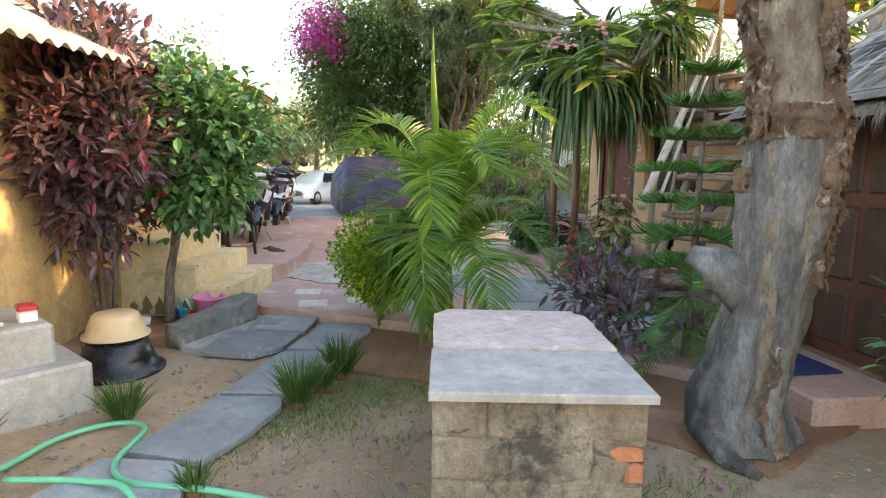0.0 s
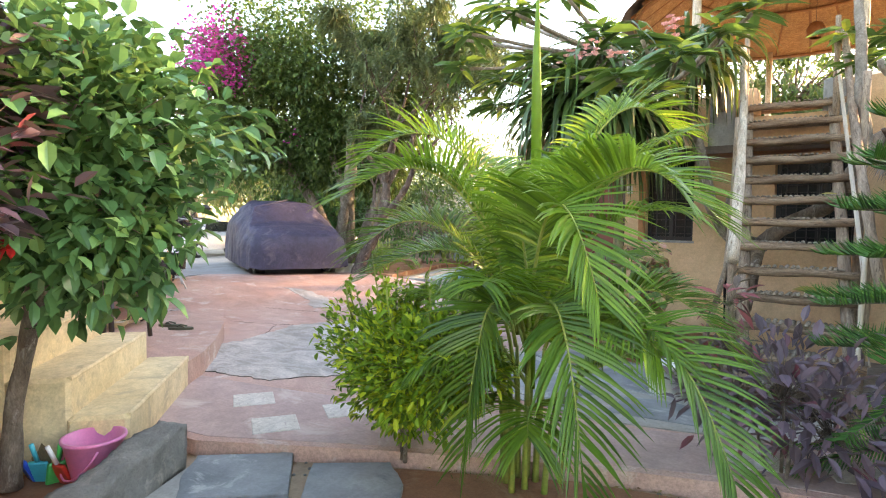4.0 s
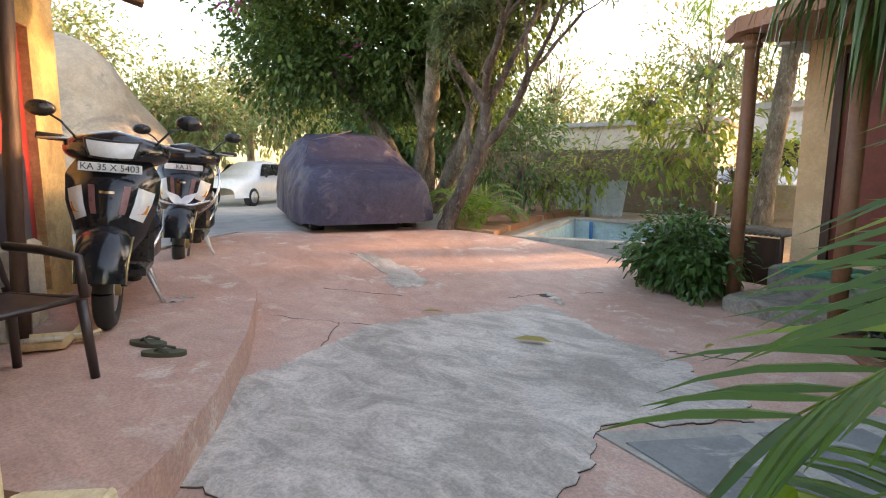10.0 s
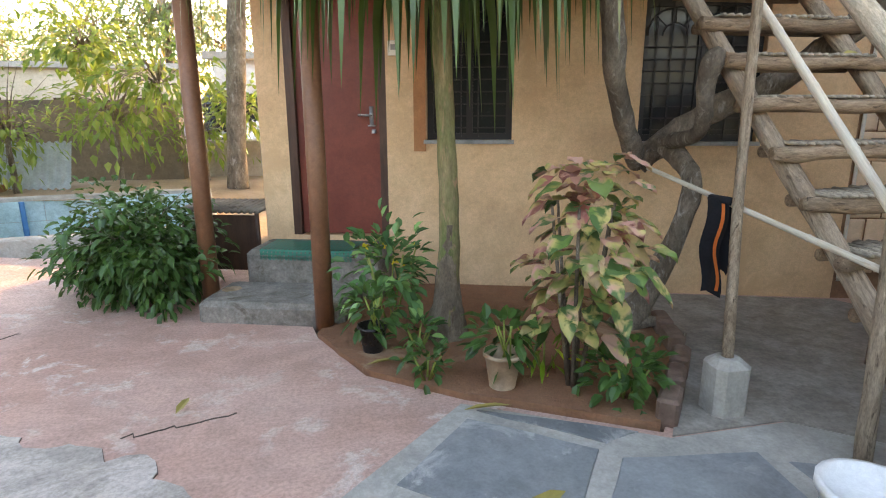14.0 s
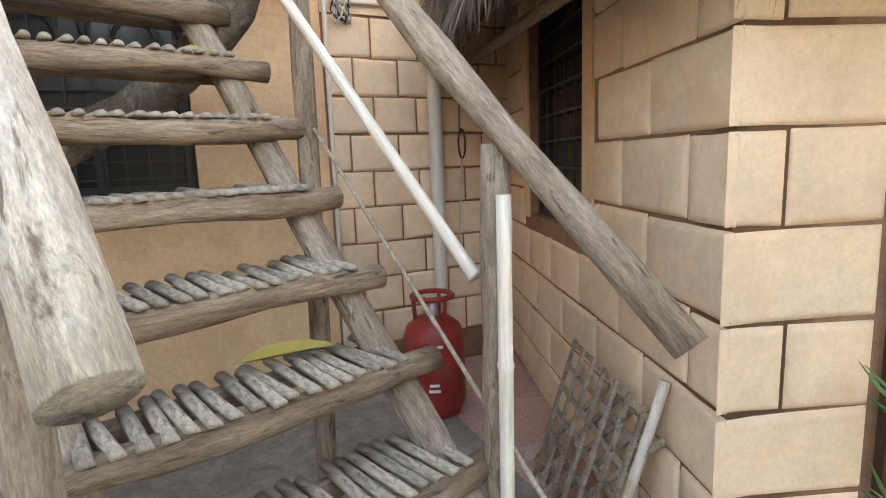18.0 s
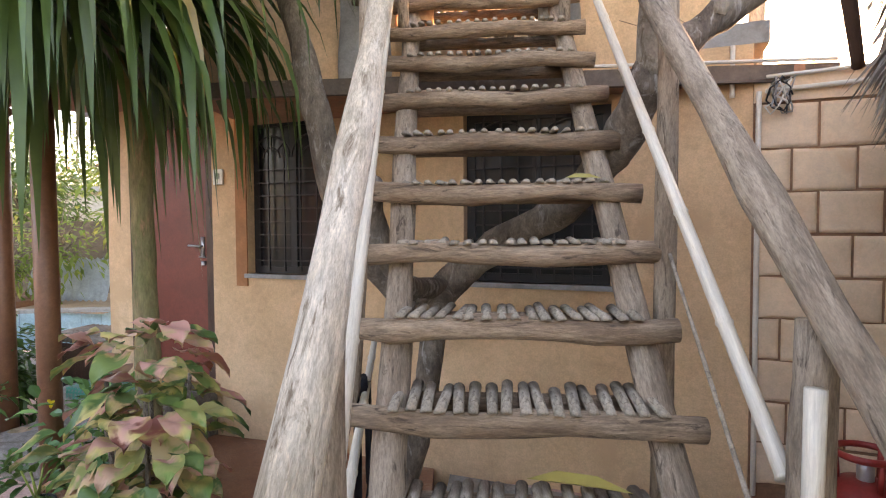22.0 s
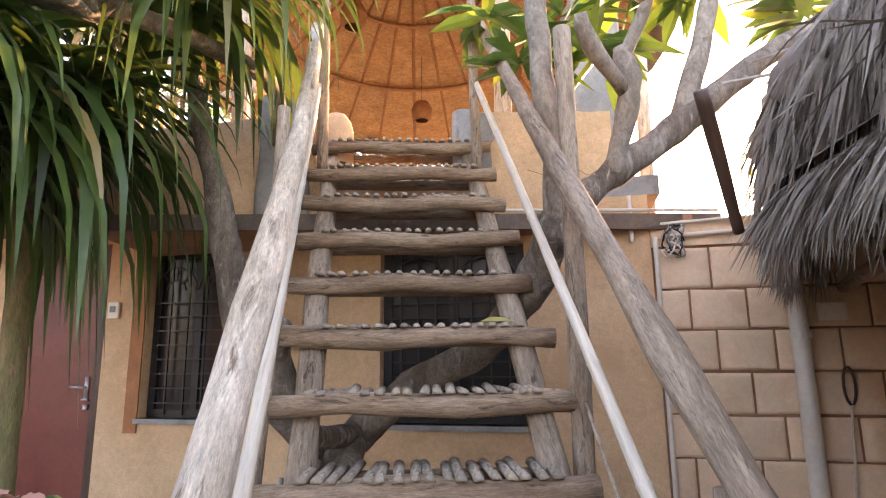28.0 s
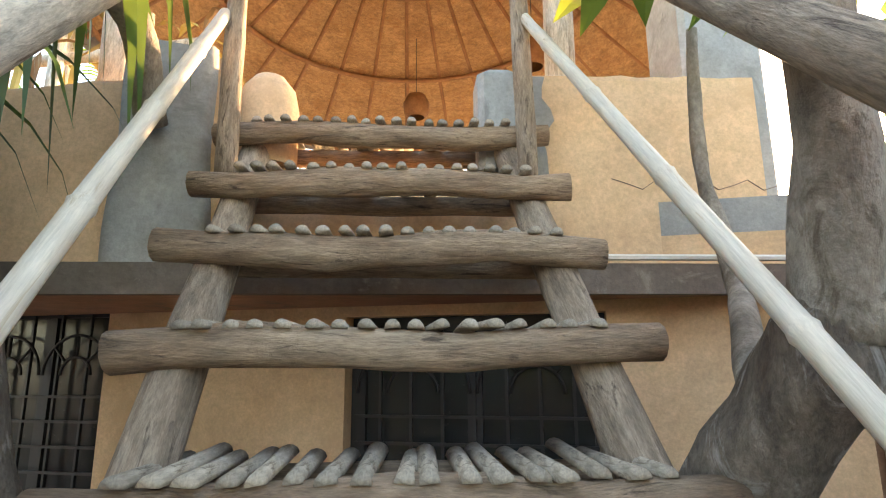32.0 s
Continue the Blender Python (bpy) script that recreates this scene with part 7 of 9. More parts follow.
def roof_fn(x0, x1, y0, y1, z0, z1, period, amp):
    def fn(u, v):
        x, y = x0 + (x1 - x0) * u, y0 + (y1 - y0) * v
        return (x, y, (z0 + 0.083 * min(0, x - 7.7)) * (1 - v) + z1 * v + amp * math.cos(2 * math.pi * x / period))
    return fn
solo("roof_sheet", M().grid(roof_fn(0.6, 5.6, -0.8, 2.4, EAVE, 3.65, 0.18, 0.022), 220, 6), SHEET, "weathered corrugated roof sheets over the yellow house", kind="structure", smooth=True, mx=LM)
roof = solo("tile_roof", M().grid(roof_fn(5.5, 9.3, -0.8, 2.4, EAVE, 3.75, 0.2, 0.03), 160, 12), TILE, "weathered clay tile roof with an uneven eave", kind="structure", smooth=True, mx=LM)
for i in range(19):
    ob = new("eave_tile", M().grid(lambda u, v: (0.11 * math.cos(math.pi * (1 - u)), v * 0.34, 0.06 * math.sin(math.pi * u) + 0.13 * v), 6, 2).mesh("eave_tile", TILE, True))
    ob.parent = roof
    ob.matrix_local = pose(5.6 + i * 0.2, -0.86, EAVE + 0.015 + 0.083 * min(0, i * 0.2 - 2.1), 0, 0, 0)
solo("ridge_tiles", M().tube([(5.5, 2.4, 3.72), (7.5, 2.4, 3.78), (9.7, 2.4, 3.74)], 0.13, 10, 0.1), TILE, "row of clay ridge tiles", kind="structure", smooth=True, mx=LM)
solo("roof_back", M().grid(roof_fn(0.6, 9.7, 5.2, 2.4, 2.6, 3.62, 0.2, 0.02), 60, 4), TILE, "far slope of the clay tile roof", kind="structure", smooth=True, mx=LM)
for i in range(9):
    pole("rafter", LM @ Vector((5.7 + i * 0.44, -0.74, EAVE - 0.07 + 0.083 * min(0, i * 0.44 - 2.0))), LM @ Vector((5.7 + i * 0.44, 1.2, 3.13)), 0.04, 0.04, DARK_WOOD, "dark roof rafter under the tiles", n=6, cat="rafter", group="eave rafters")
pole("eave_beam", LM @ Vector((5.5, -0.45, EAVE - 0.16)), LM @ Vector((9.3, -0.45, EAVE + 0.06)), 0.05, 0.05, DARK_WOOD, "dark beam under the tiled eave", n=6, cat="beam")
pole("veranda_post", LM @ Vector((8.0, -0.25, 0.2)), LM @ Vector((8.0, -0.35, 2.45)), 0.05, 0.045, DARK_WOOD, "dark wooden post under the eave", n=8, cat="post")
pr = solo("painted_pier", M().box(7.78, 8.25, -0.05, 0.05, 0.2, 2.4), MORTAR, "pier of cream-painted bricks beside the doorway", kind="structure", mx=LM)
for r_ in range(14):
    for c_ in range(2):
        part("brick", M().rbox(7.79 + c_ * 0.235, 8.01 + c_ * 0.235, -0.066, -0.05, 0.95 + r_ * 0.1, 1.04 + r_ * 0.1, 0.006), CREAM_STEP, pr, smooth=False)
solo("red_door_panel", M().box(8.55, 9.15, 0.12, 0.16, 0.2, 2.3), plain("bright_red_paint", (0.35, 0.03, 0.03), 0.5), "red painted wooden door of the old house", kind="structure", mx=LM)
solo("dark_panel", M().rbox(8.28, 8.55, -0.12, 0.05, 0.2, 1.35, 0.01), plain("grey_violet_paint", (0.10, 0.09, 0.11), 0.6), "dark grey painted half wall by the door", kind="structure", mx=LM)
solo("house_plinth_stone", M().rbox(6.7, 8.6, -0.16, 0.05, -0.1, 0.78, 0.03), surface("whitewashed_plinth", (0.50, 0.44, 0.33), (0.62, 0.57, 0.46), (0.34, 0.27, 0.18), 1.8, 12, 0.9, 0.8, 0.02), "whitewashed rough stone plinth with peeling paint", kind="structure", mx=LM)
gw = thing("window_4", LM @ Vector((7.2, 0.05, 0.95)), "old window with a dark wire-mesh grille", "window", kind="structure", rz=143.13)
part("window_frame", M().box(0, 0.05, -0.02, 0.1, 0, 1.35).box(0.5, 0.55, -0.02, 0.1, 0, 1.35).box(0.05, 0.5, -0.02, 0.1, 1.3, 1.35).box(0.05, 0.5, -0.02, 0.1, 0, 0.05), DARK_WOOD, gw, smooth=False)
for k in range(9):
    part("mesh_wire", M().tube([(0.05, 0.0, 0.05 + 0.14 * k), (0.5, 0.0, 0.05 + 0.14 * k + (0.2 if k < 8 else 0.1))], 0.004, 4).tube([(0.05, 0.006, 0.25 + 0.13 * k), (0.5, 0.006, 0.05 + 0.13 * k)], 0.004, 4), IRON, gw)
# tarpaulin-grey boulder beyond the house
def rock_fn(u, v):
    a, e = 2 * math.pi * u, math.pi * (v - 0.5)
    p = Vector((math.cos(a) * math.cos(e) * 1.5, math.sin(a) * math.cos(e) * 1.2, math.sin(e) * 1.9))
    p *= 1 + 0.22 * noise.noise(p * 0.8)
    p.x -= 0.45 * p.z
    return tuple(p)
solo("boulder", M().grid(rock_fn, 24, 16), surface("streaked_boulder", (0.40, 0.32, 0.23), (0.52, 0.45, 0.35), (0.20, 0.19, 0.18), 0.5, 7, 0.95, 0.9, 0.03), "huge leaning boulder beyond the old house", "boulder", smooth=True, mx=pose(-15.2, 3.2, 1.5, 0, 0, 30))

# ---- covered car ----
COVER = surface("dusty_violet_car_cover", (0.045, 0.04, 0.075), (0.08, 0.07, 0.115), (0.12, 0.105, 0.13), 1.4, 9, 0.6, 0.6, 0.02, amount=0.8)
car = thing("covered_car", (-12.95, 6.55, 0.26), "parked car under a dusty dark violet cover", "car", rz=-28)
def cover_fn(u, v):
    x = -2.0 + 4.0 * v
    top = np.interp(x, [-2.0, -1.9, -1.5, -0.6, 0.25, 0.95, 1.7, 1.92, 2.0], [1.02, 1.30, 1.56, 1.62, 1.55, 1.10, 0.98, 0.84, 0.62])
    half = np.interp(x, [-2.0, -1.7, 1.4, 1.85, 2.0], [0.74, 1.0, 1.04, 0.96, 0.76])
    a = math.pi * u
    c, s = math.cos(a), math.sin(a)
    px = abs(c) ** 0.36 * (1 if c > 0 else -1)
    pz = abs(s) ** 0.55
    taper = 1 - 0.20 * max(0, pz * top - 0.95) / 0.65
    z = 0.20 + (top - 0.20) * pz
    fold = 0.045 * noise.noise(Vector((x * 2.2, c * 3, z * 0.9))) + 0.030 * math.sin(x * 11 + 3 * noise.noise(Vector((x, z, 3)))) * (1 - pz) + 0.022 * noise.noise(Vector((x * 6, c * 7, z * 3))) + 0.010 * noise.noise(Vector((x * 15, c * 16, z * 9)))
    return (x + 0.02 * noise.noise(Vector((x, c * 2, z))), -px * half * taper * (1 + fold), z + fold)
cv = M().grid(cover_fn, 80, 120)
n_ = 81
cv.f.append(tuple(range(n_ - 1, -1, -1)))
cv.f.append(tuple(120 * n_ + i for i in range(n_)))
part("cover", cv, COVER, car)
part("strap", M().tube([(0.5, -0.86, 0.5), (0.6, -0.84, 0.9), (0.7, -0.70, 1.42), (0.65, 0, 1.6)], 0.012, 6), COVER, car)
for x in (-1.25, 1.28):
    for y in (-0.72, 0.72):
        w_ = part("wheel", M().tube([(x, y - 0.09, 0.29), (x, y + 0.09, 0.29)], 0.29, 22), RUBBER, car)
        part("rim", M().tube([(x, y - 0.1, 0.29), (x, y + 0.1, 0.29)], 0.18, 16), STEEL, w_)

# ---- white hatchback beyond ----
wc = thing("white_car", (-23.05, 10.7, gz(-23.05, 10.7)), "white parked hatchback with dark windows", "car", rz=-62)
def car_fn(u, v):
    x = -2.0 + 4.0 * v
    top = np.interp(x, [-2, -1.86, -1.6, -1.0, -0.3, 0.35, 1.05, 1.75, 1.95, 2.0], [0.72, 1.0, 1.26, 1.45, 1.49, 1.43, 1.03, 0.88, 0.72, 0.6])
    half = np.interp(x, [-2, -1.8, 1.6, 2.0], [0.65, 0.82, 0.82, 0.6])
    a = math.pi * u
    c, s = math.cos(a), math.sin(a)
    z = 0.28 + (top - 0.28) * s ** 0.5
    tp = 1 - 0.25 * max(0, z - 0.85) / 0.6
    return (x, -(abs(c) ** 0.4 * (1 if c > 0 else -1)) * half * tp, z)
part("body", M().grid(car_fn, 24, 30), CAR_WHITE, wc)
for s in (-1, 1):
    for x0, x1 in ((-1.5, -0.95), (-0.88, -0.18), (-0.10, 0.72)):
        part("window", M().add([(x, s * (0.83 * (1 - 0.25 * (z - 0.85) / 0.6) + dy), z) for dy in (0.012, -0.03) for x, z in ((x0, 0.98), (x1, 0.96), (x1 - (0.36 if x1 > 0.5 else 0.0), 1.36), (x0 + (0.3 if x0 < -1.4 else 0.0), 1.36))], [(0, 1, 2, 3), (7, 6, 5, 4)]), GLASS_DARK, wc, smooth=False)
    for x in (-1.25, 1.25):
        w_ = part("wheel", M().tube([(x, s * 0.62, 0.29), (x, s * 0.83, 0.29)], 0.29, 20), RUBBER, wc)
        part("rim", M().tube([(x, s * 0.66, 0.29), (x, s * 0.84, 0.29)], 0.19, 12), STEEL, w_)
    part("mirror", M().lathe([(0, -0.08), (0.07, 0), (0, 0.08)], 10, (0.6, s * 0.92, 0.98)), BLACK, wc)
    part("tail_lamp", M().rbox(-1.98, -1.8, s * 0.62 - 0.08, s * 0.62 + 0.08, 0.8, 1.05, 0.02), plain("red_lamp", (0.45, 0.02, 0.02), 0.25), wc, smooth=False)


# ---- scooters ----
LAMP = plain("lamp_glass", (0.62, 0.64, 0.64), 0.15)
AMBER = plain("amber_lens", (0.60, 0.22, 0.03), 0.2)
DECAL = plain("grey_red_decal", (0.22, 0.10, 0.10), 0.3)
SEAT = plain("black_seat_vinyl", (0.02, 0.02, 0.022), 0.6)
def scooter(at, rz, label, paint, accent, plate_text):
    """A scooter; x points ahead, and the front wheel stands at x = 0."""
    s = thing("scooter", at, label, "scooter", "parked scooters", rz=rz)
    s.matrix_world = pose(at[0], at[1], at[2], -5, 0, rz)
    for x, r in ((0.0, 0.24), (-1.24, 0.24)):
        pts = [(x + (r - 0.05) * math.cos(a), 0, r + (r - 0.05) * math.sin(a)) for a in [2 * math.pi * i / 24 for i in range(25)]]
        w_ = part("wheel", M().tube(pts, 0.05, 10, cap=False), RUBBER, s)
        part("rim", M().tube([(x, -0.035, r), (x, 0.035, r)], 0.14, 16), STEEL, w_)
        part("hub", M().tube([(x, -0.06, r), (x, 0.06, r)], 0.05, 12), plain("brass_hub", (0.25, 0.18, 0.08), 0.5, 0.5), w_)
    for y in (-0.07, 0.07):
        part("fork", M().tube([(0.0, y, 0.24), (-0.06, y, 0.5), (-0.10, y * 0.6, 0.62)], 0.02, 8), BLACK, s)
    def fender(u, v):
        a = 0.15 + 2.2 * u
        w = math.sin(math.pi * v) ** 0.5
        return (0.02 + (0.265 + 0.05 * w) * math.cos(a) + 0.03 * math.sin(a), (v - 0.5) * (0.25 - 0.05 * abs(u - 0.4)), 0.27 + (0.25 + 0.075 * w) * math.sin(a))
    part("fender", M().grid(fender, 18, 12), paint, s)
    for v0 in (0.0, 1.0):
        part("fender_rim", M().tube([fender(i / 18, v0) for i in range(19)], 0.006, 6), plain("brass_rim", (0.42, 0.31, 0.14), 0.35, 0.7), s)
    # leg shield: bulging front apron with a raised keel, narrow at the foot
    def apron(u, v):
        z = 0.42 + 0.50 * v
        half = np.interp(v, [0, 0.2, 0.55, 0.85, 1], [0.10, 0.17, 0.225, 0.235, 0.19])
        t = (u - 0.5) * 2
        keel = max(0.0, 1 - abs(t) / 0.45)
        return (-0.02 - 0.13 * v + np.interp(v, [0, 0.35, 0.75, 1], [0.07, 0.16, 0.15, 0.07]) * (1 - abs(t) ** 2.6) + 0.022 * keel * math.sin(math.pi * v), t * half, z)
    part("apron", M().grid(apron, 24, 18), paint, s)
    part("apron_back", M().rbox(-0.26, -0.20, -0.2, 0.2, 0.35, 0.90, 0.03), BLACK, s, smooth=False)
    part("badge", M().grid(lambda u, v: (0.115 + 0.004 * math.sin(math.pi * u), (u - 0.5) * 0.07, 0.755 + 0.014 * v), 4, 2), CHROME, s)
    for y in (-1, 1):
        part("decal", M().grid(lambda u, v: (apron(0.5 + y * (0.12 + 0.07 * u + 0.03 * v), 0.45 + 0.3 * v)[0] + 0.003, *apron(0.5 + y * (0.12 + 0.07 * u + 0.03 * v), 0.45 + 0.3 * v)[1:]), 3, 8), DECAL, s, "red and grey flash")
    if accent is not paint:
        part("nose", M().grid(lambda u, v: (0.062 + 0.05 * math.sin(math.pi * u) - 0.04 * v, (u - 0.5) * (0.16 + 0.10 * v), 0.56 + 0.12 * v), 8, 6), accent, s)
    for y in (-1, 1):
        part("indicator", M().grid(lambda u, v: (apron(0.5 + y * (0.24 + 0.17 * u + 0.05 * v), 0.42 + 0.32 * v - 0.06 * u)[0] + 0.012 * math.sin(math.pi * u) * math.sin(math.pi * v) + 0.003, *apron(0.5 + y * (0.24 + 0.17 * u + 0.05 * v), 0.42 + 0.32 * v - 0.06 * u)[1:]), 8, 8), LAMP, s)
        part("side_light", M().grid(lambda u, v: (apron(0.5 + y * (0.33 + 0.09 * u), 0.45 + 0.10 * v)[0] + 0.010, *apron(0.5 + y * (0.33 + 0.09 * u), 0.45 + 0.10 * v)[1:]), 5, 4), AMBER, s)
    # handlebar cowl with the headlight
    def cowl(u, v):
        a, e = 2 * math.pi * u, math.pi * (v - 0.5)
        ca, sa, ce, se = math.cos(a), math.sin(a), math.cos(e), math.sin(e)
        q = lambda c, k: abs(c) ** k * (1 if c > 0 else -1)
        return (-0.15 + 0.14 * q(ca, 0.8) * q(ce, 0.5) - 0.06 * max(0, se) - 0.10 * abs(sa) ** 2, 0.27 * q(sa, 0.8) * q(ce, 0.6), 0.985 + 0.085 * q(se, 0.8) + 0.03 * (1 - abs(sa)) * max(0, se))
    part("cowl", M().grid(cowl, 28, 16), paint, s)
    if accent is paint:
        def lens(u, v, d=0.0):
            w = 0.135 - 0.03 * (1 - v)
            t = (u - 0.5) * 2
            return (0.006 + d - 0.03 * v - 0.035 * t * t + 0.012 * math.sin(math.pi * v), t * w, 0.935 + 0.095 * v + 0.008 * t * t)
        part("headlight", M().grid(lens, 12, 8), LAMP, s)
        part("headlight_rim", M().tube([lens(*p) for p in ([(i / 8, 0) for i in range(9)] + [(1, i / 4) for i in range(5)] + [(1 - i / 8, 1) for i in range(9)] + [(0, 1 - i / 4) for i in range(5)])], 0.007, 6), BLACK, s)
    else:
        part("headlight", M().grid(lambda u, v: (0.135 + 0.02 * math.sin(math.pi * u) - 0.06 * v, (u - 0.5) * (0.14 + 0.14 * v), 0.60 + 0.09 * v - 0.05 * (1 - abs(u - 0.5) * 2)), 10, 6), LAMP, s)
        for y in (-1, 1):
            part("crash_guard", M().tube(flowing([(0.06, y * 0.12, 0.50), (0.10, y * 0.25, 0.62), (0.03, y * 0.29, 0.80), (-0.12, y * 0.25, 0.93)], 5), 0.011, 7), CHROME, s)
        part("crash_bar", M().tube(flowing([(0.07, -0.24, 0.63), (0.17, -0.1, 0.585), (0.18, 0, 0.58), (0.17, 0.1, 0.585), (0.07, 0.24, 0.63)], 4), 0.010, 7), CHROME, s)
    part("handlebar", M().tube([(-0.28, -0.36, 1.03), (-0.2, -0.18, 1.02), (-0.16, 0, 1.0), (-0.2, 0.18, 1.02), (-0.28, 0.36, 1.03)], 0.014, 8), BLACK, s)
    for y in (-1, 1):
        part("grip", M().tube([(-0.25, y * 0.27, 1.03), (-0.29, y * 0.40, 1.035)], 0.02, 8), RUBBER, s)
        part("brake_lever", M().tube([(-0.19, y * 0.22, 1.03), (-0.2, y * 0.38, 1.02)], 0.007, 6), STEEL, s)
        part("mirror_stem", M().tube([(-0.2, y * 0.2, 1.04), (-0.2, y * 0.27, 1.12), (-0.22, y * 0.34, 1.16)], 0.007, 6), BLACK, s)
        part("mirror", M().grid(lambda u, v: (-0.22 + 0.03 * math.cos(math.pi * (v - 0.5)) * math.cos(2 * math.pi * u), y * 0.37 + 0.075 * math.cos(math.pi * (v - 0.5)) * math.sin(2 * math.pi * u), 1.18 + 0.045 * math.sin(math.pi * (v - 0.5))), 12, 8), BLACK, s)
    pl = part("number_plate", M().rbox(0.002, 0.014, -0.15, 0.15, 0.865, 0.912, 0.004), WHITE, s, "white number plate", smooth=False)
    tx = bpy.data.curves.new("plate_text", "FONT")
    tx.body, tx.size, tx.align_x, tx.align_y, tx.extrude = plate_text, 0.048, "CENTER", "CENTER", 0.001
    to = new("plate_text_shape", tx)
    dg = bpy.context.evaluated_depsgraph_get()
    me = bpy.data.meshes.new_from_object(to.evaluated_get(dg))
    bpy.data.objects.remove(to)
    me.materials.clear()
    me.materials.append(IRON)
    tob = new("lettering", me)
    tob.parent = pl
    tob.matrix_local = pose(0.016, 0, 0.888, 90, 0, 90)
    part("floorboard", M().rbox(-0.75, -0.2, -0.16, 0.16, 0.26, 0.33, 0.03), BLACK, s, smooth=False)
    def body(u, v):
        x = -0.62 - 0.95 * v
        a = math.pi * u
        hz_ = np.interp(v, [0, 0.15, 0.6, 1.0], [0.60, 0.70, 0.72, 0.66])
        lo = np.interp(v, [0, 0.5, 1.0], [0.26, 0.36, 0.52])
        hw = np.interp(v, [0, 0.3, 0.8, 1.0], [0.12, 0.19, 0.15, 0.05])
        return (x, -math.cos(a) * hw, lo + (hz_ - lo) * math.sin(a) ** 0.5)
    part("body", M().grid(body, 14, 14), paint, s)
    part("seat", M().grid(lambda u, v: (-0.58 - 0.72 * v, -math.cos(math.pi * u) * np.interp(v, [0, 0.2, 1], [0.09, 0.14, 0.12]), 0.68 + 0.11 * math.sin(math.pi * u) ** 0.5 + 0.02 * math.sin(3 * v)), 12, 10), SEAT, s)
    part("grab_rail", M().tube([(-1.15, -0.12, 0.76), (-1.45, -0.1, 0.84), (-1.5, 0, 0.85), (-1.45, 0.1, 0.84), (-1.15, 0.12, 0.76)], 0.014, 8), STEEL, s)
    part("tail_lamp", M().rbox(-1.60, -1.54, -0.08, 0.08, 0.58, 0.68, 0.02), plain("red_tail_lens", (0.35, 0.02, 0.02), 0.25), s, smooth=False)
    part("exhaust", M().tube([(-0.7, -0.2, 0.28), (-1.0, -0.22, 0.3), (-1.5, -0.22, 0.36)], [0.02, 0.05, 0.055], 10), STEEL, s)
    part("side_stand", M().tube([(-0.55, 0.12, 0.26), (-0.5, 0.26, 0.0)], 0.012, 6), STEEL, s)
    part("centre_stand", M().tube([(-0.75, -0.12, 0.25), (-0.82, -0.2, 0.0)], 0.013, 6).tube([(-0.75, 0.12, 0.25), (-0.82, 0.2, 0.0)], 0.013, 6), STEEL, s)
    for y in (-1, 1):
        part("side_trim", M().tube([(-0.5, y * 0.15, 0.36), (-0.8, y * 0.2, 0.48), (-1.3, y * 0.17, 0.58)], 0.012, 6), CHROME, s)
    s.scale = (1.2, 1.2, 1.2)
    return s
SC_BLACK = plain("glossy_black_paint", (0.012, 0.013, 0.016), 0.12)
SC_GREY = plain("pearl_white_panel", (0.30, 0.31, 0.33), 0.25)
scooter((-9.20, 1.43, 0.20), -27, "black scooter with a white number plate, on its stand", SC_BLACK, SC_BLACK, "KA 35 X 5403")
scooter((-10.98, 2.72, 0.205), -32, "black scooter with pale front panels, on its stand", SC_BLACK, SC_GREY, "KA 35")

# ---- things on the platform ----
CHAIR = plain("dark_brown_plastic", (0.035, 0.022, 0.018), 0.4)
ch = thing("plastic_chair", (-8.42, 0.72, 0.20), "dark brown moulded plastic armchair", "chair", rz=25)
part("seat", M().grid(lambda u, v: (-0.22 + 0.44 * u, -0.22 + 0.44 * v, 0.42 - 0.03 * math.sin(math.pi * u) * math.sin(math.pi * v)), 8, 8), CHAIR, ch)
part("seat_rim", M().tube([(-0.23, -0.23, 0.41), (0.23, -0.23, 0.42), (0.23, 0.23, 0.42), (-0.23, 0.23, 0.41), (-0.23, -0.23, 0.41)], 0.016, 6), CHAIR, ch)
for x, y in ((0.24, -0.24), (0.24, 0.24), (-0.24, -0.24), (-0.24, 0.24)):
    part("leg", M().tube([(x * 1.1, y * 1.08, 0), (x, y, 0.41)], [0.022, 0.026], 8), CHAIR, ch)
for y in (-0.26, 0.26):
    part("arm", M().tube([(0.24, y, 0.42), (0.22, y, 0.62), (0.0, y, 0.65), (-0.26, y, 0.66)], 0.024, 8), CHAIR, ch)
part("backrest", M().grid(lambda u, v: (-0.24 - 0.12 * v - 0.04 * math.sin(math.pi * u), -0.23 + 0.46 * u, 0.45 + 0.42 * v), 8, 6), CHAIR, ch)
part("top_rail", M().tube([(-0.25, -0.24, 0.42), (-0.36, -0.22, 0.86), (-0.40, 0, 0.89), (-0.36, 0.22, 0.86), (-0.25, 0.24, 0.42)], 0.022, 8), CHAIR, ch)
OLIVE = plain("olive_rubber", (0.075, 0.075, 0.045), 0.7)
for x, y, r in ((-8.62, 1.47, 205), (-8.37, 1.46, 222)):
    f = thing("flip_flop", (x, y, 0.20), "olive rubber flip-flop lying on the platform", "sandal", "pair of flip-flops", rz=r)
    part("sole", M().prism([(0.13 * math.cos(a) + 0.02 * math.cos(2 * a), (0.048 + 0.010 * math.cos(a)) * math.sin(a)) for a in [2 * math.pi * i / 20 for i in range(20)]], 0.0, 0.025), OLIVE, f, smooth=False)
    part("strap", M().tube([(0.07, 0, 0.025), (0.03, 0.02, 0.05), (-0.03, 0.045, 0.03)], 0.008, 6).tube([(0.07, 0, 0.025), (0.03, -0.02, 0.05), (-0.03, -0.045, 0.03)], 0.008, 6), OLIVE, f)
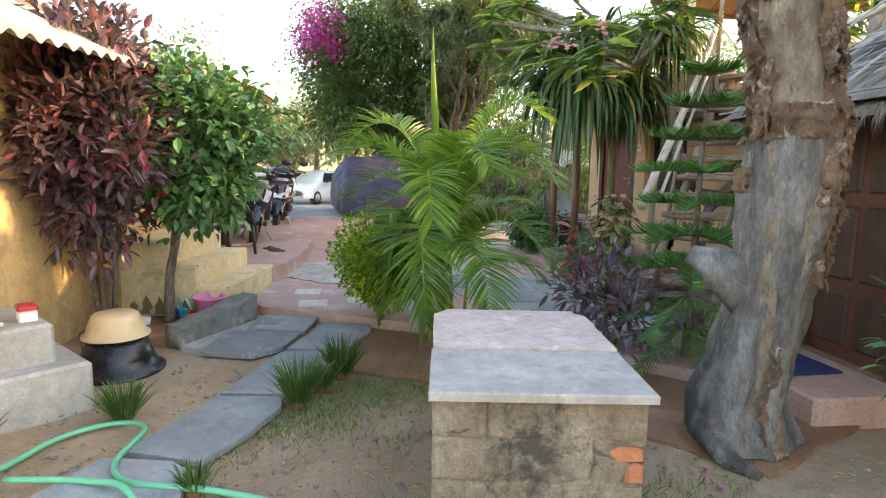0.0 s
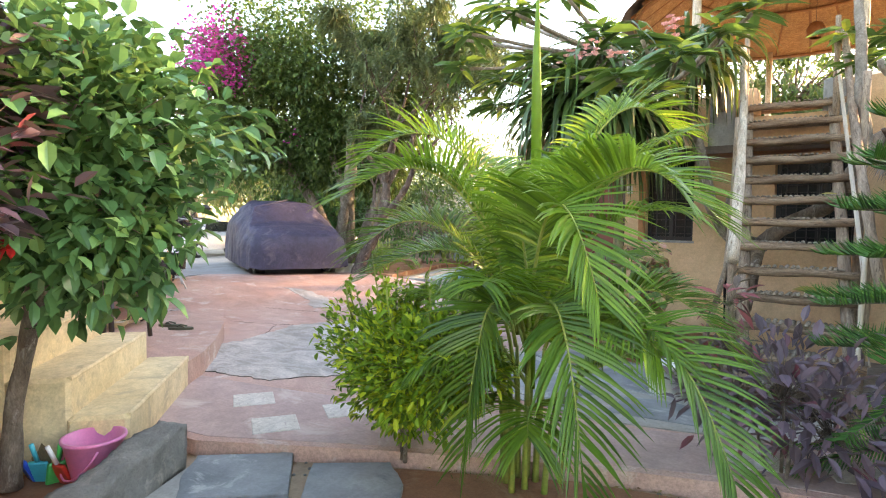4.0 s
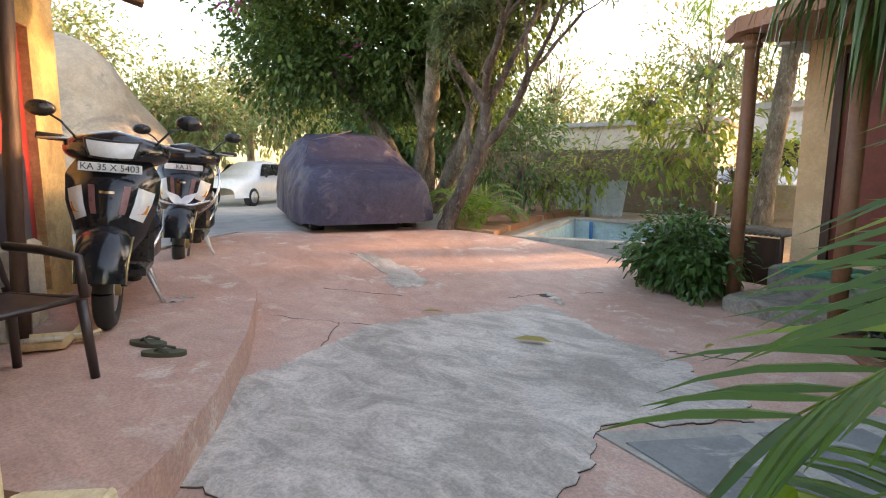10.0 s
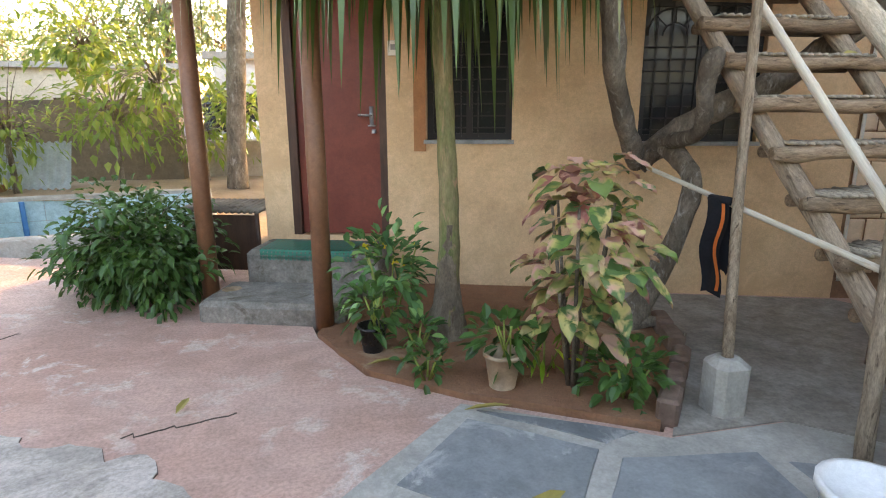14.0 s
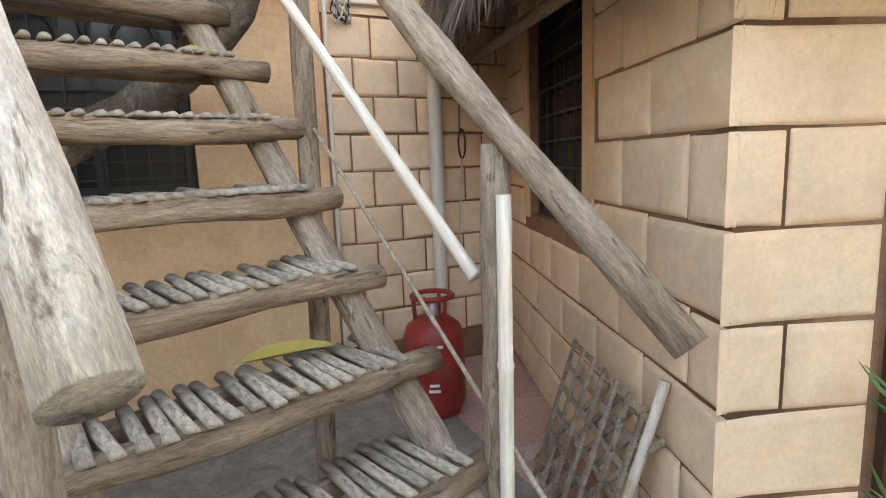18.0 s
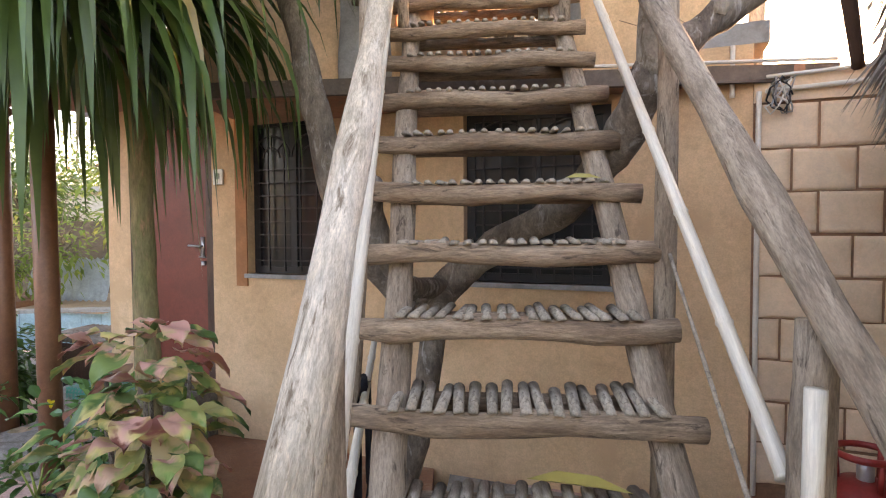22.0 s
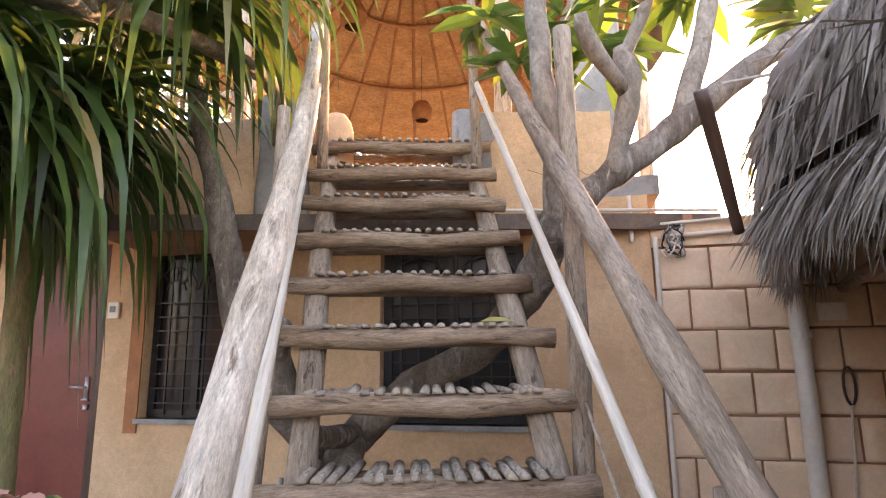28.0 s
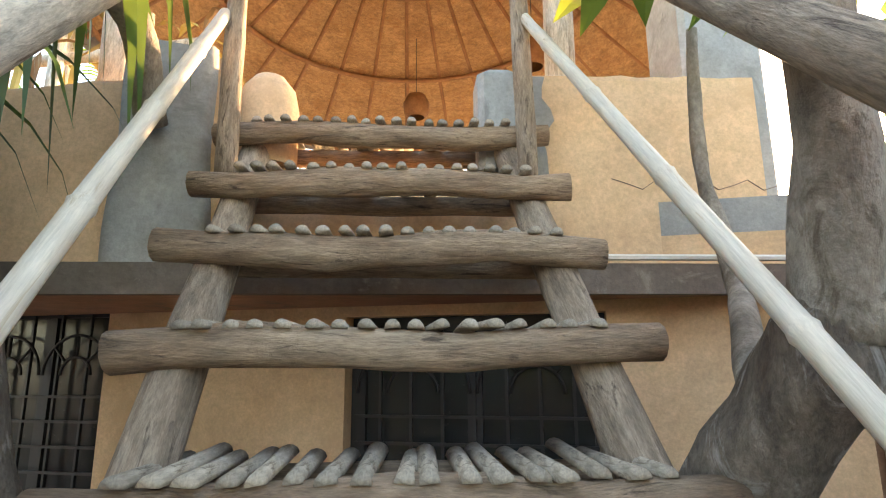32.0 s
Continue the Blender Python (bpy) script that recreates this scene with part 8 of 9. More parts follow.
cl = M().grid(lambda u, v: (-0.24 + 0.48 * u + 0.03 * math.sin(9 * v), -0.1 + 0.2 * v + 0.03 * math.sin(7 * u), 0.012 + 0.03 * abs(noise.noise(Vector((u * 7, v * 5, 1))))), 24, 14)
solo("floor_cloth", cl, surface("dirty_floor_cloth", (0.36, 0.32, 0.29), (0.50, 0.46, 0.42), (0.14, 0.12, 0.12), 5, 20, 0.95, 0.3), "crumpled dirty floor cloth", "cloth", smooth=True, mx=pose(-9.78, 2.03, 0.20, 0, 0, 20))
dp = thing("dustpan", (-9.0, 1.06, 0.20), "cream plastic dustpan with a short grip", "dustpan", rz=60)
part("pan", M().grid(lambda u, v: (-0.14 + 0.28 * u, -0.11 + 0.22 * v, 0.008 + 0.06 * (abs(v - 0.5) * 2) ** 6 + 0.06 * max(0, u - 0.8) * 5), 10, 12), CREAM_STEP, dp)
part("grip", M().tube([(0.13, 0, 0.05), (0.26, 0, 0.09)], [0.016, 0.012], 8), CREAM_STEP, dp)
br = thing("broom", (-9.15, 0.9, 0.21), "palm-fibre broom with a tied handle, lying", "broom", rz=60)
part("handle", M().tube([(0, 0, 0.03), (0.45, 0.02, 0.04)], 0.018, 8), BAMBOO, br)
part("bristles", M().leaves([(0.0, 0, 0.03)] * 60, np.column_stack([np.full(60, -1.0), np.random.default_rng(1).normal(0, 0.2, 60), np.random.default_rng(2).normal(0, 0.05, 60)]), 0.4, 0.012, 0, 0.02, 1), surface("straw_bristle", (0.34, 0.25, 0.12), (0.45, 0.35, 0.18), None, 5, 30, 0.9, 0.2), br, smooth=False)

# ---- water tank in the ground ----
TM = pose(-9.62, 6.86, 0, 0, 0, 15)
TW, TL, RIM = 2.95, 3.5, 0.36
tank = solo("tank_rim", M(), PALE_CEMENT, "pale cement rim of a sunken tiled water tank", kind="structure", mx=TM)
tm = M()
for a in ((0, TW, 0, 0.16), (0, TW, TL - 0.16, TL), (0, 0.16, 0.16, TL - 0.16), (TW - 0.16, TW, 0.16, TL - 0.16)):
    tm.rbox(a[0], a[1], a[2], a[3], -0.7, 0.30, 0.012)
tank.data = tm.mesh("tank_rim", PALE_CEMENT)
solo("tank_floor", M().box(0.1, TW - 0.1, 0.1, TL - 0.1, -0.8, -0.62), WATER_BLUE, "pale floor of the empty tank", kind="structure", mx=TM)
for side_ in range(2):
    for i in range(9):
        for j in range(3):
            if side_ == 0:
                m = M().box(0.165 + i * 0.29, 0.165 + i * 0.29 + 0.283, TL - 0.172, TL - 0.161, -0.62 + j * 0.29, -0.62 + j * 0.29 + 0.283)
            else:
                m = M().box(0.161, 0.172, 0.165 + i * 0.35, 0.165 + i * 0.35 + 0.343, -0.62 + j * 0.29, -0.62 + j * 0.29 + 0.283)
            ob = new("tile", m.mesh("tile", TILE_BLUE))
            ob.parent = tank
pole("tank_pipe", TM @ Vector((0.5, TL - 0.25, -0.6)), TM @ Vector((0.5, TL - 0.25, 0.25)), 0.035, 0.035, plain("blue_pipe", (0.02, 0.15, 0.35), 0.4), "blue plastic pipe standing in the tank", n=10, wob=0, cat="pipe")

# ---- walls and buildings beyond ----
OLD_WALL = surface("old_brown_wall", (0.17, 0.13, 0.095), (0.28, 0.22, 0.165), (0.12, 0.10, 0.08), 0.6, 8, 0.95, 0.8, 0.02)
solo("wall_boundary", M().box(-16, -8.6, 12.9, 13.2, 0, 1.7), OLD_WALL, "old brown boundary wall behind the shrubs", kind="structure", mx=pose(0, 0, 0, 0, 0, 0))
solo("wall_low", M().rbox(-8.6, -3.0, 13.3, 13.5, 0, 0.95, 0.02), PALE_CEMENT, "low pale cement wall beyond the tank", kind="structure")
def building(at, rz, w, d_, h, mat, label, rows=1, cols=3):
    b = thing("building", at, label, "building", "houses beyond", rz=rz)
    part("wall", M().box(-w / 2, w / 2, 0, d_, 0, h), mat, b, smooth=False)
    part("roof", M().box(-w / 2 - 0.2, w / 2 + 0.2, -0.2, d_ + 0.2, h, h + 0.18), PALE_CEMENT, b, smooth=False)
    for r in range(rows):
        for c in range(cols):
            x = -w / 2 + w * (c + 0.5) / cols
            wd = part("window", M().box(x - 0.4, x + 0.4, -0.03, 0.02, 1.0 + r * 2.8, 2.0 + r * 2.8), DARK_WOOD, b, smooth=False)
            part("pane", M().box(x - 0.33, x + 0.33, -0.045, -0.03, 1.07 + r * 2.8, 1.93 + r * 2.8), GLASS_DARK, wd, smooth=False)
    return b
building((-15.5, 21.5, 0), 5, 9, 5, 2.9, surface("cream_house_wall", (0.56, 0.48, 0.36), (0.64, 0.57, 0.45), None, 0.5, 8, 0.9, 0.3), "low cream house beyond the boundary wall", 1, 4)
building((-6.6, 18, 0), -4, 5.0, 5, 2.9, surface("whitewashed_house", (0.62, 0.63, 0.62), (0.72, 0.73, 0.72), (0.5, 0.5, 0.5), 0.6, 8, 0.9, 0.3), "whitewashed house beyond the low wall", 1, 3)
wt = thing("water_tank", (-8.2, 14.6, 0.9), "black ribbed plastic water tank", "water tank")
prof = []
for i in range(9):
    prof += [(0.36, 0.1 * i), (0.38, 0.1 * i + 0.03), (0.38, 0.1 * i + 0.06), (0.36, 0.1 * i + 0.09)]
part("tank", M().lathe([(0.0, 0.0)] + prof + [(0.2, 1.02), (0.15, 1.08), (0, 1.08)], 22), BLACK, wt)
part("stand", M().box(-0.45, 0.45, -0.45, 0.45, -0.95, 0.0), PALE_CEMENT, wt, smooth=False)
solo("tin_roof", M().grid(lambda u, v: (-9 + 3.2 * u, 13.7 + 1.3 * v, 0.95 + 0.35 * v + 0.03 * math.cos(2 * math.pi * u * 26)), 156, 3), surface("galvanised_sheet", (0.40, 0.42, 0.43), (0.52, 0.54, 0.55), (0.28, 0.20, 0.15), 0.8, 10, 0.5, 0.2, metal=0.4), "low corrugated tin roof beyond the wall", "roof", smooth=True)
solo("tin_sheet", M().grid(lambda u, v: (-11.6 + 1.6 * u, 11.6 + 0.25 * v, 0.25 + 0.75 * v + 0.02 * math.cos(2 * math.pi * u * 14)), 70, 3), surface("leaning_tin", (0.36, 0.42, 0.44), (0.48, 0.53, 0.54), None, 1, 10, 0.6, 0.2), "corrugated sheet leaning among the shrubs", "sheet", smooth=True)
cp = thing("coconut_palm", (-7.35, 11.5, 0.1), "leaning ringed coconut palm trunk with feather fronds", "palm")
part("trunk", M().tube([(0.0, 0, 0), (0.02, 0, 0.5)] + [(0.05 * i * 0.6, 0, 0.5 + 0.35 * i) for i in range(1, 14)], [0.2, 0.16] + [0.145 + (0.012 if i % 2 else 0) for i in range(13)], 12, 0.1, 2), BARK, cp)
rr_ = random.Random(4)
for i in range(14):
    rib, lf = frond((0.4, 0, 5.0), i * 2.4, 0.9 - 0.08 * i, 2.3, 0.6, 30, rr_, 1.2, 0.035, 1.6)
    r_ = part("frond", rib, CREAM_FROND, cp)
    part("blade", lf, G_PALM, r_, smooth=False)

# shrubs and trees beyond the yard
rb = np.random.default_rng(9)
def clump(name, at, label, cat, cs, mat, L, W, n, seed, simple=True, trunk=None, group="shrubs beyond"):
    return bush(name, at, label, cat, [(trunk or [at, (at[0], at[1], at[2] + cs[0][1])], [0.05, 0.03, 0.03][:len(trunk) if trunk else 2])], [(c, r, (1, 1, 0.9), n) for c, r in cs], mat, BARK, L, W, seed, 0.35, simple=simple, group=group)
clump("column_bush", (-7.0, 6.1, 0.0), "rounded dark green glossy bush at the porch column", "bush", [((-7.0, 6.1, 0.5), 0.50), ((-6.85, 5.95, 0.35), 0.42), ((-7.2, 6.2, 0.35), 0.40)], G_BUSH, 0.09, 0.055, 1300, 61, False, group="bushes")
clump("light_shrub", (-9.2, 11.6, 0.1), "airy light green shrub beyond the tank", "shrub", [((-9.2, 11.6, 1.6), 1.1), ((-8.4, 11.4, 2.1), 0.8), ((-9.6, 11.8, 2.6), 0.7)], G_LIGHT, 0.22, 0.11, 330, 62)
clump("light_shrub", (-10.6, 11.2, 0.2), "airy light green shrub beyond the tank", "shrub", [((-10.6, 11.2, 1.3), 1.0), ((-11.4, 11.0, 1.0), 0.8)], G_LIGHT, 0.16, 0.08, 420, 63)
clump("dark_shrub", (-11.6, 10.2, 0.25), "dense green shrub by the boundary wall", "shrub", [((-11.6, 10.2, 1.2), 1.0), ((-12.4, 10.0, 1.5), 0.9)], G_BUSH, 0.16, 0.06, 620, 64)
clump("light_shrub", (-8.1, 12.6, 0.1), "airy light green shrub beyond the tank", "shrub", [((-8.1, 12.6, 1.2), 0.8), ((-7.4, 12.4, 1.6), 0.6)], G_LIGHT, 0.2, 0.1, 260, 65)
clump("light_shrub", (-6.4, 12.2, 0.1), "yellow-green shrub beside the coconut palm", "shrub", [((-6.4, 12.2, 1.5), 0.7)], G_LIME, 0.2, 0.09, 300, 66)
feather_palm((-11.2, 7.9, 0.3), "small areca palm at the foot of the tree", [(i * 2.4, 1.1 - 0.07 * i, 0.9, 0.2, 1.5) for i in range(11)], 8, 0.26, 20, 3, group="small palms")
feather_palm((-10.7, 7.6, 0.3), "small areca palm at the foot of the tree", [(i * 2.4 + 1, 1.0 - 0.08 * i, 0.7, 0.15, 1.5) for i in range(9)], 9, 0.24, 18, 3, group="small palms")
# the last tree, at (3.9, 8.0), is added out of view to shade the yellow wall
for i, (x, y, h, r, m_) in enumerate(((-27, 13, 4.6, 2.6, G_FAR), (-24, 9.0, 3.2, 1.8, G_FAR), (-31, 19, 5, 3.2, G_FAR), (-22, 16, 3.2, 2.2, G_LIGHT), (-26, 5.5, 5.4, 2.6, G_FAR), (-19.5, 13.5, 2.6, 1.9, G_BUSH), (-17, 15.5, 3.2, 2.2, G_DARK), (-36, 12, 5, 3.5, G_FAR), (-33, 26, 6, 4, G_FAR), (-12, 24, 5.5, 3.0, G_FAR), (-4, 27, 6.5, 3.2, G_FAR), (-20, 26, 5, 3.5, G_FAR), (3, 30, 6, 4, G_FAR), (-40, 2, 6, 4, G_FAR), (-22.0, 3.0, 4.4, 1.7, G_FAR), (-3.5, 14.5, 5.0, 2.2, G_DARK), (5, 9, 5.0, 2.4, G_DARK), (6, 4, 5, 2.4, G_DARK), (3.9, 8.0, 3.6, 1.7, G_DARK))):
    at = (x, y, gz(x, y))
    bush("far_tree", at, "hazy green tree beyond the yard" if m_ is not G_DARK else "dark leafy tree behind the house, one of them added for shade", "tree", [([at, (x + 0.1, y, h * 0.5), (x, y + 0.1, h)], [0.2, 0.15, 0.08])],
         [((x, y, h), r, (1, 1, 0.8), 2600), ((x + r * 0.7, y + 0.3, h - r * 0.4), r * 0.7, (1, 1, 0.8), 1400), ((x - r * 0.7, y - 0.4, h - r * 0.5), r * 0.65, (1, 1, 0.8), 1400)], m_, BARK, 0.21 + 0.006 * abs(y), 0.115, 300 + i, 0.3, simple=True, group="trees beyond")

# ---- round thatched pavilion on the terrace ----
PC = (-3.05, 7.7, 2.56)
pv = thing("pavilion", PC, "round thatched terrace pavilion on log posts", "pavilion")
R0, ZE, ZA = 2.35, 1.95, 3.55
def cone(r, z0, z1, n=36, lift=0.0):
    return M().grid(lambda u, v: (r * (1 - v * 0.985) * math.cos(2 * math.pi * u), r * (1 - v * 0.985) * math.sin(2 * math.pi * u), z0 + (z1 - z0) * v + lift), n, 8)
part("ceiling_mat", cone(R0, ZE, ZA), MATTING, pv, "orange-brown woven reed lining", smooth=False)
part("thatch", cone(R0 + 0.18, ZE - 0.12, ZA + 0.1, 36, 0.12), THATCH, pv, "dry palm thatch")
for i in range(28):
    a = 2 * math.pi * i / 28
    part("rafter", M().tube([(R0 * 1.02 * math.cos(a), R0 * 1.02 * math.sin(a), ZE - 0.02), (0.08 * math.cos(a), 0.08 * math.sin(a), ZA - 0.05)], [0.022, 0.016], 7, 0.2, i), surface("rafter_pole", (0.26, 0.12, 0.05), (0.36, 0.18, 0.08), None, 3, 12, 0.8, 0.3) if i == 0 else bpy.data.materials["rafter_pole"], pv)
for rr, zz in ((R0 * 0.98, ZE), (R0 * 0.66, ZE + (ZA - ZE) * 0.33), (R0 * 0.36, ZE + (ZA - ZE) * 0.63)):
    part("ring_pole", M().tube([(rr * math.cos(a), rr * math.sin(a), zz - 0.02) for a in [2 * math.pi * i / 32 for i in range(33)]], 0.024, 6), bpy.data.materials["rafter_pole"], pv)
for i in range(8):
    a = 2 * math.pi * (i + 0.35) / 8
    part("post", M().tube([(R0 * 0.93 * math.cos(a), R0 * 0.93 * math.sin(a), 0), (R0 * 0.95 * math.cos(a), R0 * 0.95 * math.sin(a), ZE + 0.05)], [0.055, 0.05], 9, 0.2, i), PALE_LOG, pv)
for i, (x, y, z) in enumerate(((-0.55, -0.5, 2.2), (1.05, 0.2, 2.0), (0.1, 1.2, 2.0))):
    sh = part("lamp_shade", M().lathe([(0.02, 0.14), (0.09, 0.11), (0.13, 0.03), (0.12, -0.08), (0.08, -0.12)], 14, (x, y, z)), surface("cane_lamp", (0.22, 0.10, 0.04), (0.32, 0.16, 0.07), None, 12, 40, 0.8, 0.6) if i == 0 else bpy.data.materials["cane_lamp"], pv, "woven cane lampshade")
    part("cord", M().tube([(x, y, z + 0.13), (x, y, z + 1.0)], 0.004, 4), IRON, sh)
fence = thing("terrace_rail", (-4.6, 6.3, 2.56), "low rail of log posts round the terrace", "railing")
for i in range(4):
    part("post", M().tube([(-0.8 + i * 0.42, -0.1 * i, 0), (-0.8 + i * 0.42, -0.1 * i, 1.0)], 0.035, 8, 0.2, i), PALE_LOG, fence)
for z in (0.45, 0.85):
    part("rail", M().tube([(-0.9, 0.02, z), (0.1, -0.18, z), (0.7, -0.32, z)], 0.028, 8, 0.2, 1), PALE_LOG, fence)
part("straw", M().leaves(np.column_stack([np.linspace(-0.9, 0.7, 60), np.linspace(0, -0.3, 60), np.full(60, 0.9)]), np.random.default_rng(3).normal(0, 1, (60, 3)), 0.3, 0.04, 0.1, 0.6, 3), LEAF_DRY, fence, smooth=False, kind="stuff")
tc = thing("terrace_chair", (-2.25, 6.9, 2.56), "pale folding chair on the terrace", "chair", rz=20)
part("seat", M().rbox(-0.22, 0.22, -0.2, 0.2, 0.40, 0.43, 0.01), WHITE, tc, smooth=False)
part("backrest", M().rbox(-0.22, 0.22, 0.2, 0.23, 0.45, 0.85, 0.01), WHITE, tc, smooth=False)
for x in (-0.2, 0.2):
    for y in (-0.18, 0.2):
        part("leg", M().tube([(x, y, 0), (x, y, 0.41)], 0.014, 6), STEEL, tc)

# ---- thatched roof of the hut ----
def straw(poly_fn, n, L, w, seed, down):
    """Strips of palm leaf lying down a roof slope."""
    r = np.random.default_rng(seed)
    P, D = [], []
    for i in range(n):
        u, v = r.random(), 0.22 + 0.78 * r.random()
        P.append(poly_fn(u, v))
        D.append(np.array(down) + r.normal(0, 0.16, 3))
    return M().leaves(P, D, L * r.uniform(0.5, 1.2, n), w * r.uniform(0.5, 1.3, n), 0.15, 0.02, seed, True)
EX0, EX1, EY0, EY1, EZ, RZ = -0.50, 4.4, -0.50, 3.2, 1.93, 3.25
RA, RB = (1.0, 1.35), (3.2, 1.35)
ht = thing("hut_roof", UM.translation, "hipped roof of silvered palm thatch over the hut", "roof", rz=-37)
def quad(a, b, c, d_):
    a, b, c, d_ = map(Vector, (a, b, c, d_))
    return lambda u, v: tuple((a.lerp(b, u)).lerp(d_.lerp(c, u), v))
XF = -0.06
slopes = {"front": ((XF, EY0, EZ), (EX1, EY0, EZ), (*RB, RZ), (*RA, RZ)), "side": ((EX0, EY1, EZ + 0.1), (-0.44, 0.5, EZ + 0.07), (*RA, RZ), (*RA, RZ)), "hip": ((-0.44, 0.5, EZ + 0.07), (XF, EY0, EZ), (*RA, RZ), (*RA, RZ)), "back": ((EX1, EY1, EZ), (EX0, EY1, EZ + 0.1), (*RA, RZ), (*RB, RZ)), "end": ((EX1, EY0, EZ), (EX1, EY1, EZ), (*RB, RZ), (*RB, RZ))}
downs = {"front": (0, -0.8, -0.55), "side": (-0.75, 0, -0.65), "hip": (-0.7, -0.35, -0.6), "back": (0, 0.8, -0.55), "end": (0.75, 0, -0.65)}
for k, (a, b, c, d_) in slopes.items():
    q = quad(a, b, c, d_)
    lower = M().grid(q, 10, 6)
    n_ = len(lower.v)
    lower.add([(x, y, z - 0.10) for x, y, z in lower.v], [tuple(n_ * 0 + i for i in f[::-1]) for f in lower.f])
    part("thatch_bed", lower, THATCH, ht, smooth=False)
    part("thatch_strips", straw(q, 3200 if k in ("front", "side") else 900, 0.42, 0.022, len(k), downs[k]), THATCH_GREY if k == "front" else THATCH, ht, smooth=False, kind="stuff")
    e0, e1 = Vector(a), Vector(b)
    r = np.random.default_rng(len(k) + 40)
    n = 900
    P = [tuple(e0.lerp(e1, float(x)) + Vector((0, 0, -0.02))) for x in r.random(n)]
    part("eave_fringe", M().leaves(P, np.array(downs[k]) * 0.5 + np.array([0, 0, -0.8]) + r.normal(0, 0.25, (n, 3)), 0.16 * r.uniform(0.4, 1.3, n), 0.008, 0.1, 0.2, 5, True), THATCH, ht, smooth=False, kind="stuff")
for i in range(9):
    x = 0.15 + i * 0.5
    part("lath", M().box(-0.015, 0.015, 0, 2.2, 0, 0.012, pose(x, EY0 - 0.02, EZ + 0.04, 35.5, 0, 6 * (-1) ** i)), THATCH_GREY, ht, smooth=False)
for i in range(5):
    part("lath", M().box(XF + 0.25 * i, EX1 - 0.3 * i, -0.015, 0.015, 0, 0.012, pose(0, EY0 + 0.3 * i, EZ + 0.05 + 0.215 * i, 0, 0, 0)), THATCH_GREY, ht, smooth=False)
roll = [(-0.34, 3.2, EZ + 0.34), (-0.33, 1.8, EZ + 0.36), (-0.28, 0.85, EZ + 0.36), (-0.10, 0.15, EZ + 0.26), (0.10, -0.2, EZ + 0.12)]
part("thatch_roll", M().limb(roll, [0.19, 0.19, 0.18, 0.13, 0.06], 14, 0.4, 3, wf=8), THATCH, ht, "thick hanging edge of dry thatch")
r = np.random.default_rng(81)
rp = np.array([tuple(q) for q in flowing(roll, 12)])
n = 4200
k_ = r.integers(0, len(rp) - 1, n)
f_ = r.random((n, 1))
P = rp[k_] * (1 - f_) + rp[k_ + 1] * f_
a_ = r.uniform(1.2, 4.6, n)
P = P + np.column_stack([np.cos(a_), np.zeros(n), np.sin(a_)]) * 0.17
part("straw_fringe", M().leaves(P, np.column_stack([-0.1 + r.normal(0, 0.16, n), r.normal(0, 0.22, n), np.full(n, -0.8) + r.normal(0, 0.25, n)]), 0.24 * r.uniform(0.4, 1.3, n), 0.010, 0.1, 0.15, 7, True), THATCH, ht, "loose dry straw", smooth=False, kind="stuff")
for i in range(7):
    a = Vector(roll[0]).lerp(Vector(roll[2]), 0.25 + i * 0.12) + Vector((0.25, 0, 0.28))
    part("roof_stick", M().tube([a, a + Vector((-0.45 - 0.05 * (i % 3), 0.12 * (-1) ** i, -0.16 + 0.03 * i))], [0.012, 0.006], 5), THATCH_GREY, ht)
pole("eave_pole", UM @ Vector((XF - 0.05, EY0 + 0.1, EZ - 0.06)), UM @ Vector((EX1, EY0 + 0.1, EZ - 0.06)), 0.03, 0.03, LOG_UP, "pale pole along the hut's eave", cat="pole", group="eave poles")
pole("eave_pole", UM @ Vector((XF + 0.12, EY0 - 0.05, EZ - 0.03)), UM @ Vector((EX0 + 0.1, EY1, EZ - 0.03)), 0.03, 0.03, LOG_UP, "pale pole along the hut's eave", cat="pole", group="eave poles")
pole("roof_branch", (-2.22, 3.6, 1.87), (-2.37, 3.43, 2.14), 0.012, 0.016, DARK_WOOD, "dark branch propping the thatch", cat="branch")
pole("roof_pole", UM @ Vector((-0.75, 0.6, 2.72)), UM @ Vector((1.1, 1.5, 3.3)), 0.035, 0.03, PALE_LOG, "weathered ridge pole sticking out of the thatch", cat="pole")

# ---- nook behind the stairs ----
CY = (-1.56, 4.62, 0.0)
cy = thing("gas_cylinder", CY, "red steel cooking-gas cylinder with a guard ring", "gas cylinder")
RED = surface("chipped_red_paint", (0.28, 0.025, 0.02), (0.38, 0.04, 0.03), (0.22, 0.06, 0.05), 3, 20, 0.45, 0.2)
part("body", M().lathe([(0.12, 0.03), (0.15, 0.05), (0.16, 0.09), (0.16, 0.26), (0.163, 0.27), (0.163, 0.285), (0.16, 0.295), (0.16, 0.42), (0.14, 0.48), (0.09, 0.52), (0.03, 0.53), (0.0, 0.53)], 28), RED, cy)
part("foot_ring", M().lathe([(0.125, 0.0), (0.13, 0.0), (0.13, 0.05), (0.125, 0.05)], 24), RED, cy)
for a in (0.5, 2.6, 4.7):
    part("guard_post", M().tube([(0.09 * math.cos(a), 0.09 * math.sin(a), 0.50), (0.10 * math.cos(a), 0.10 * math.sin(a), 0.63)], 0.012, 6), RED, cy)
part("guard_ring", M().tube([(0.105 * math.cos(a), 0.105 * math.sin(a), 0.635) for a in [2 * math.pi * i / 20 for i in range(21)]], 0.014, 8), RED, cy)
part("valve", M().lathe([(0.03, 0.53), (0.03, 0.58), (0.02, 0.6), (0.0, 0.6)], 10), STEEL, cy)
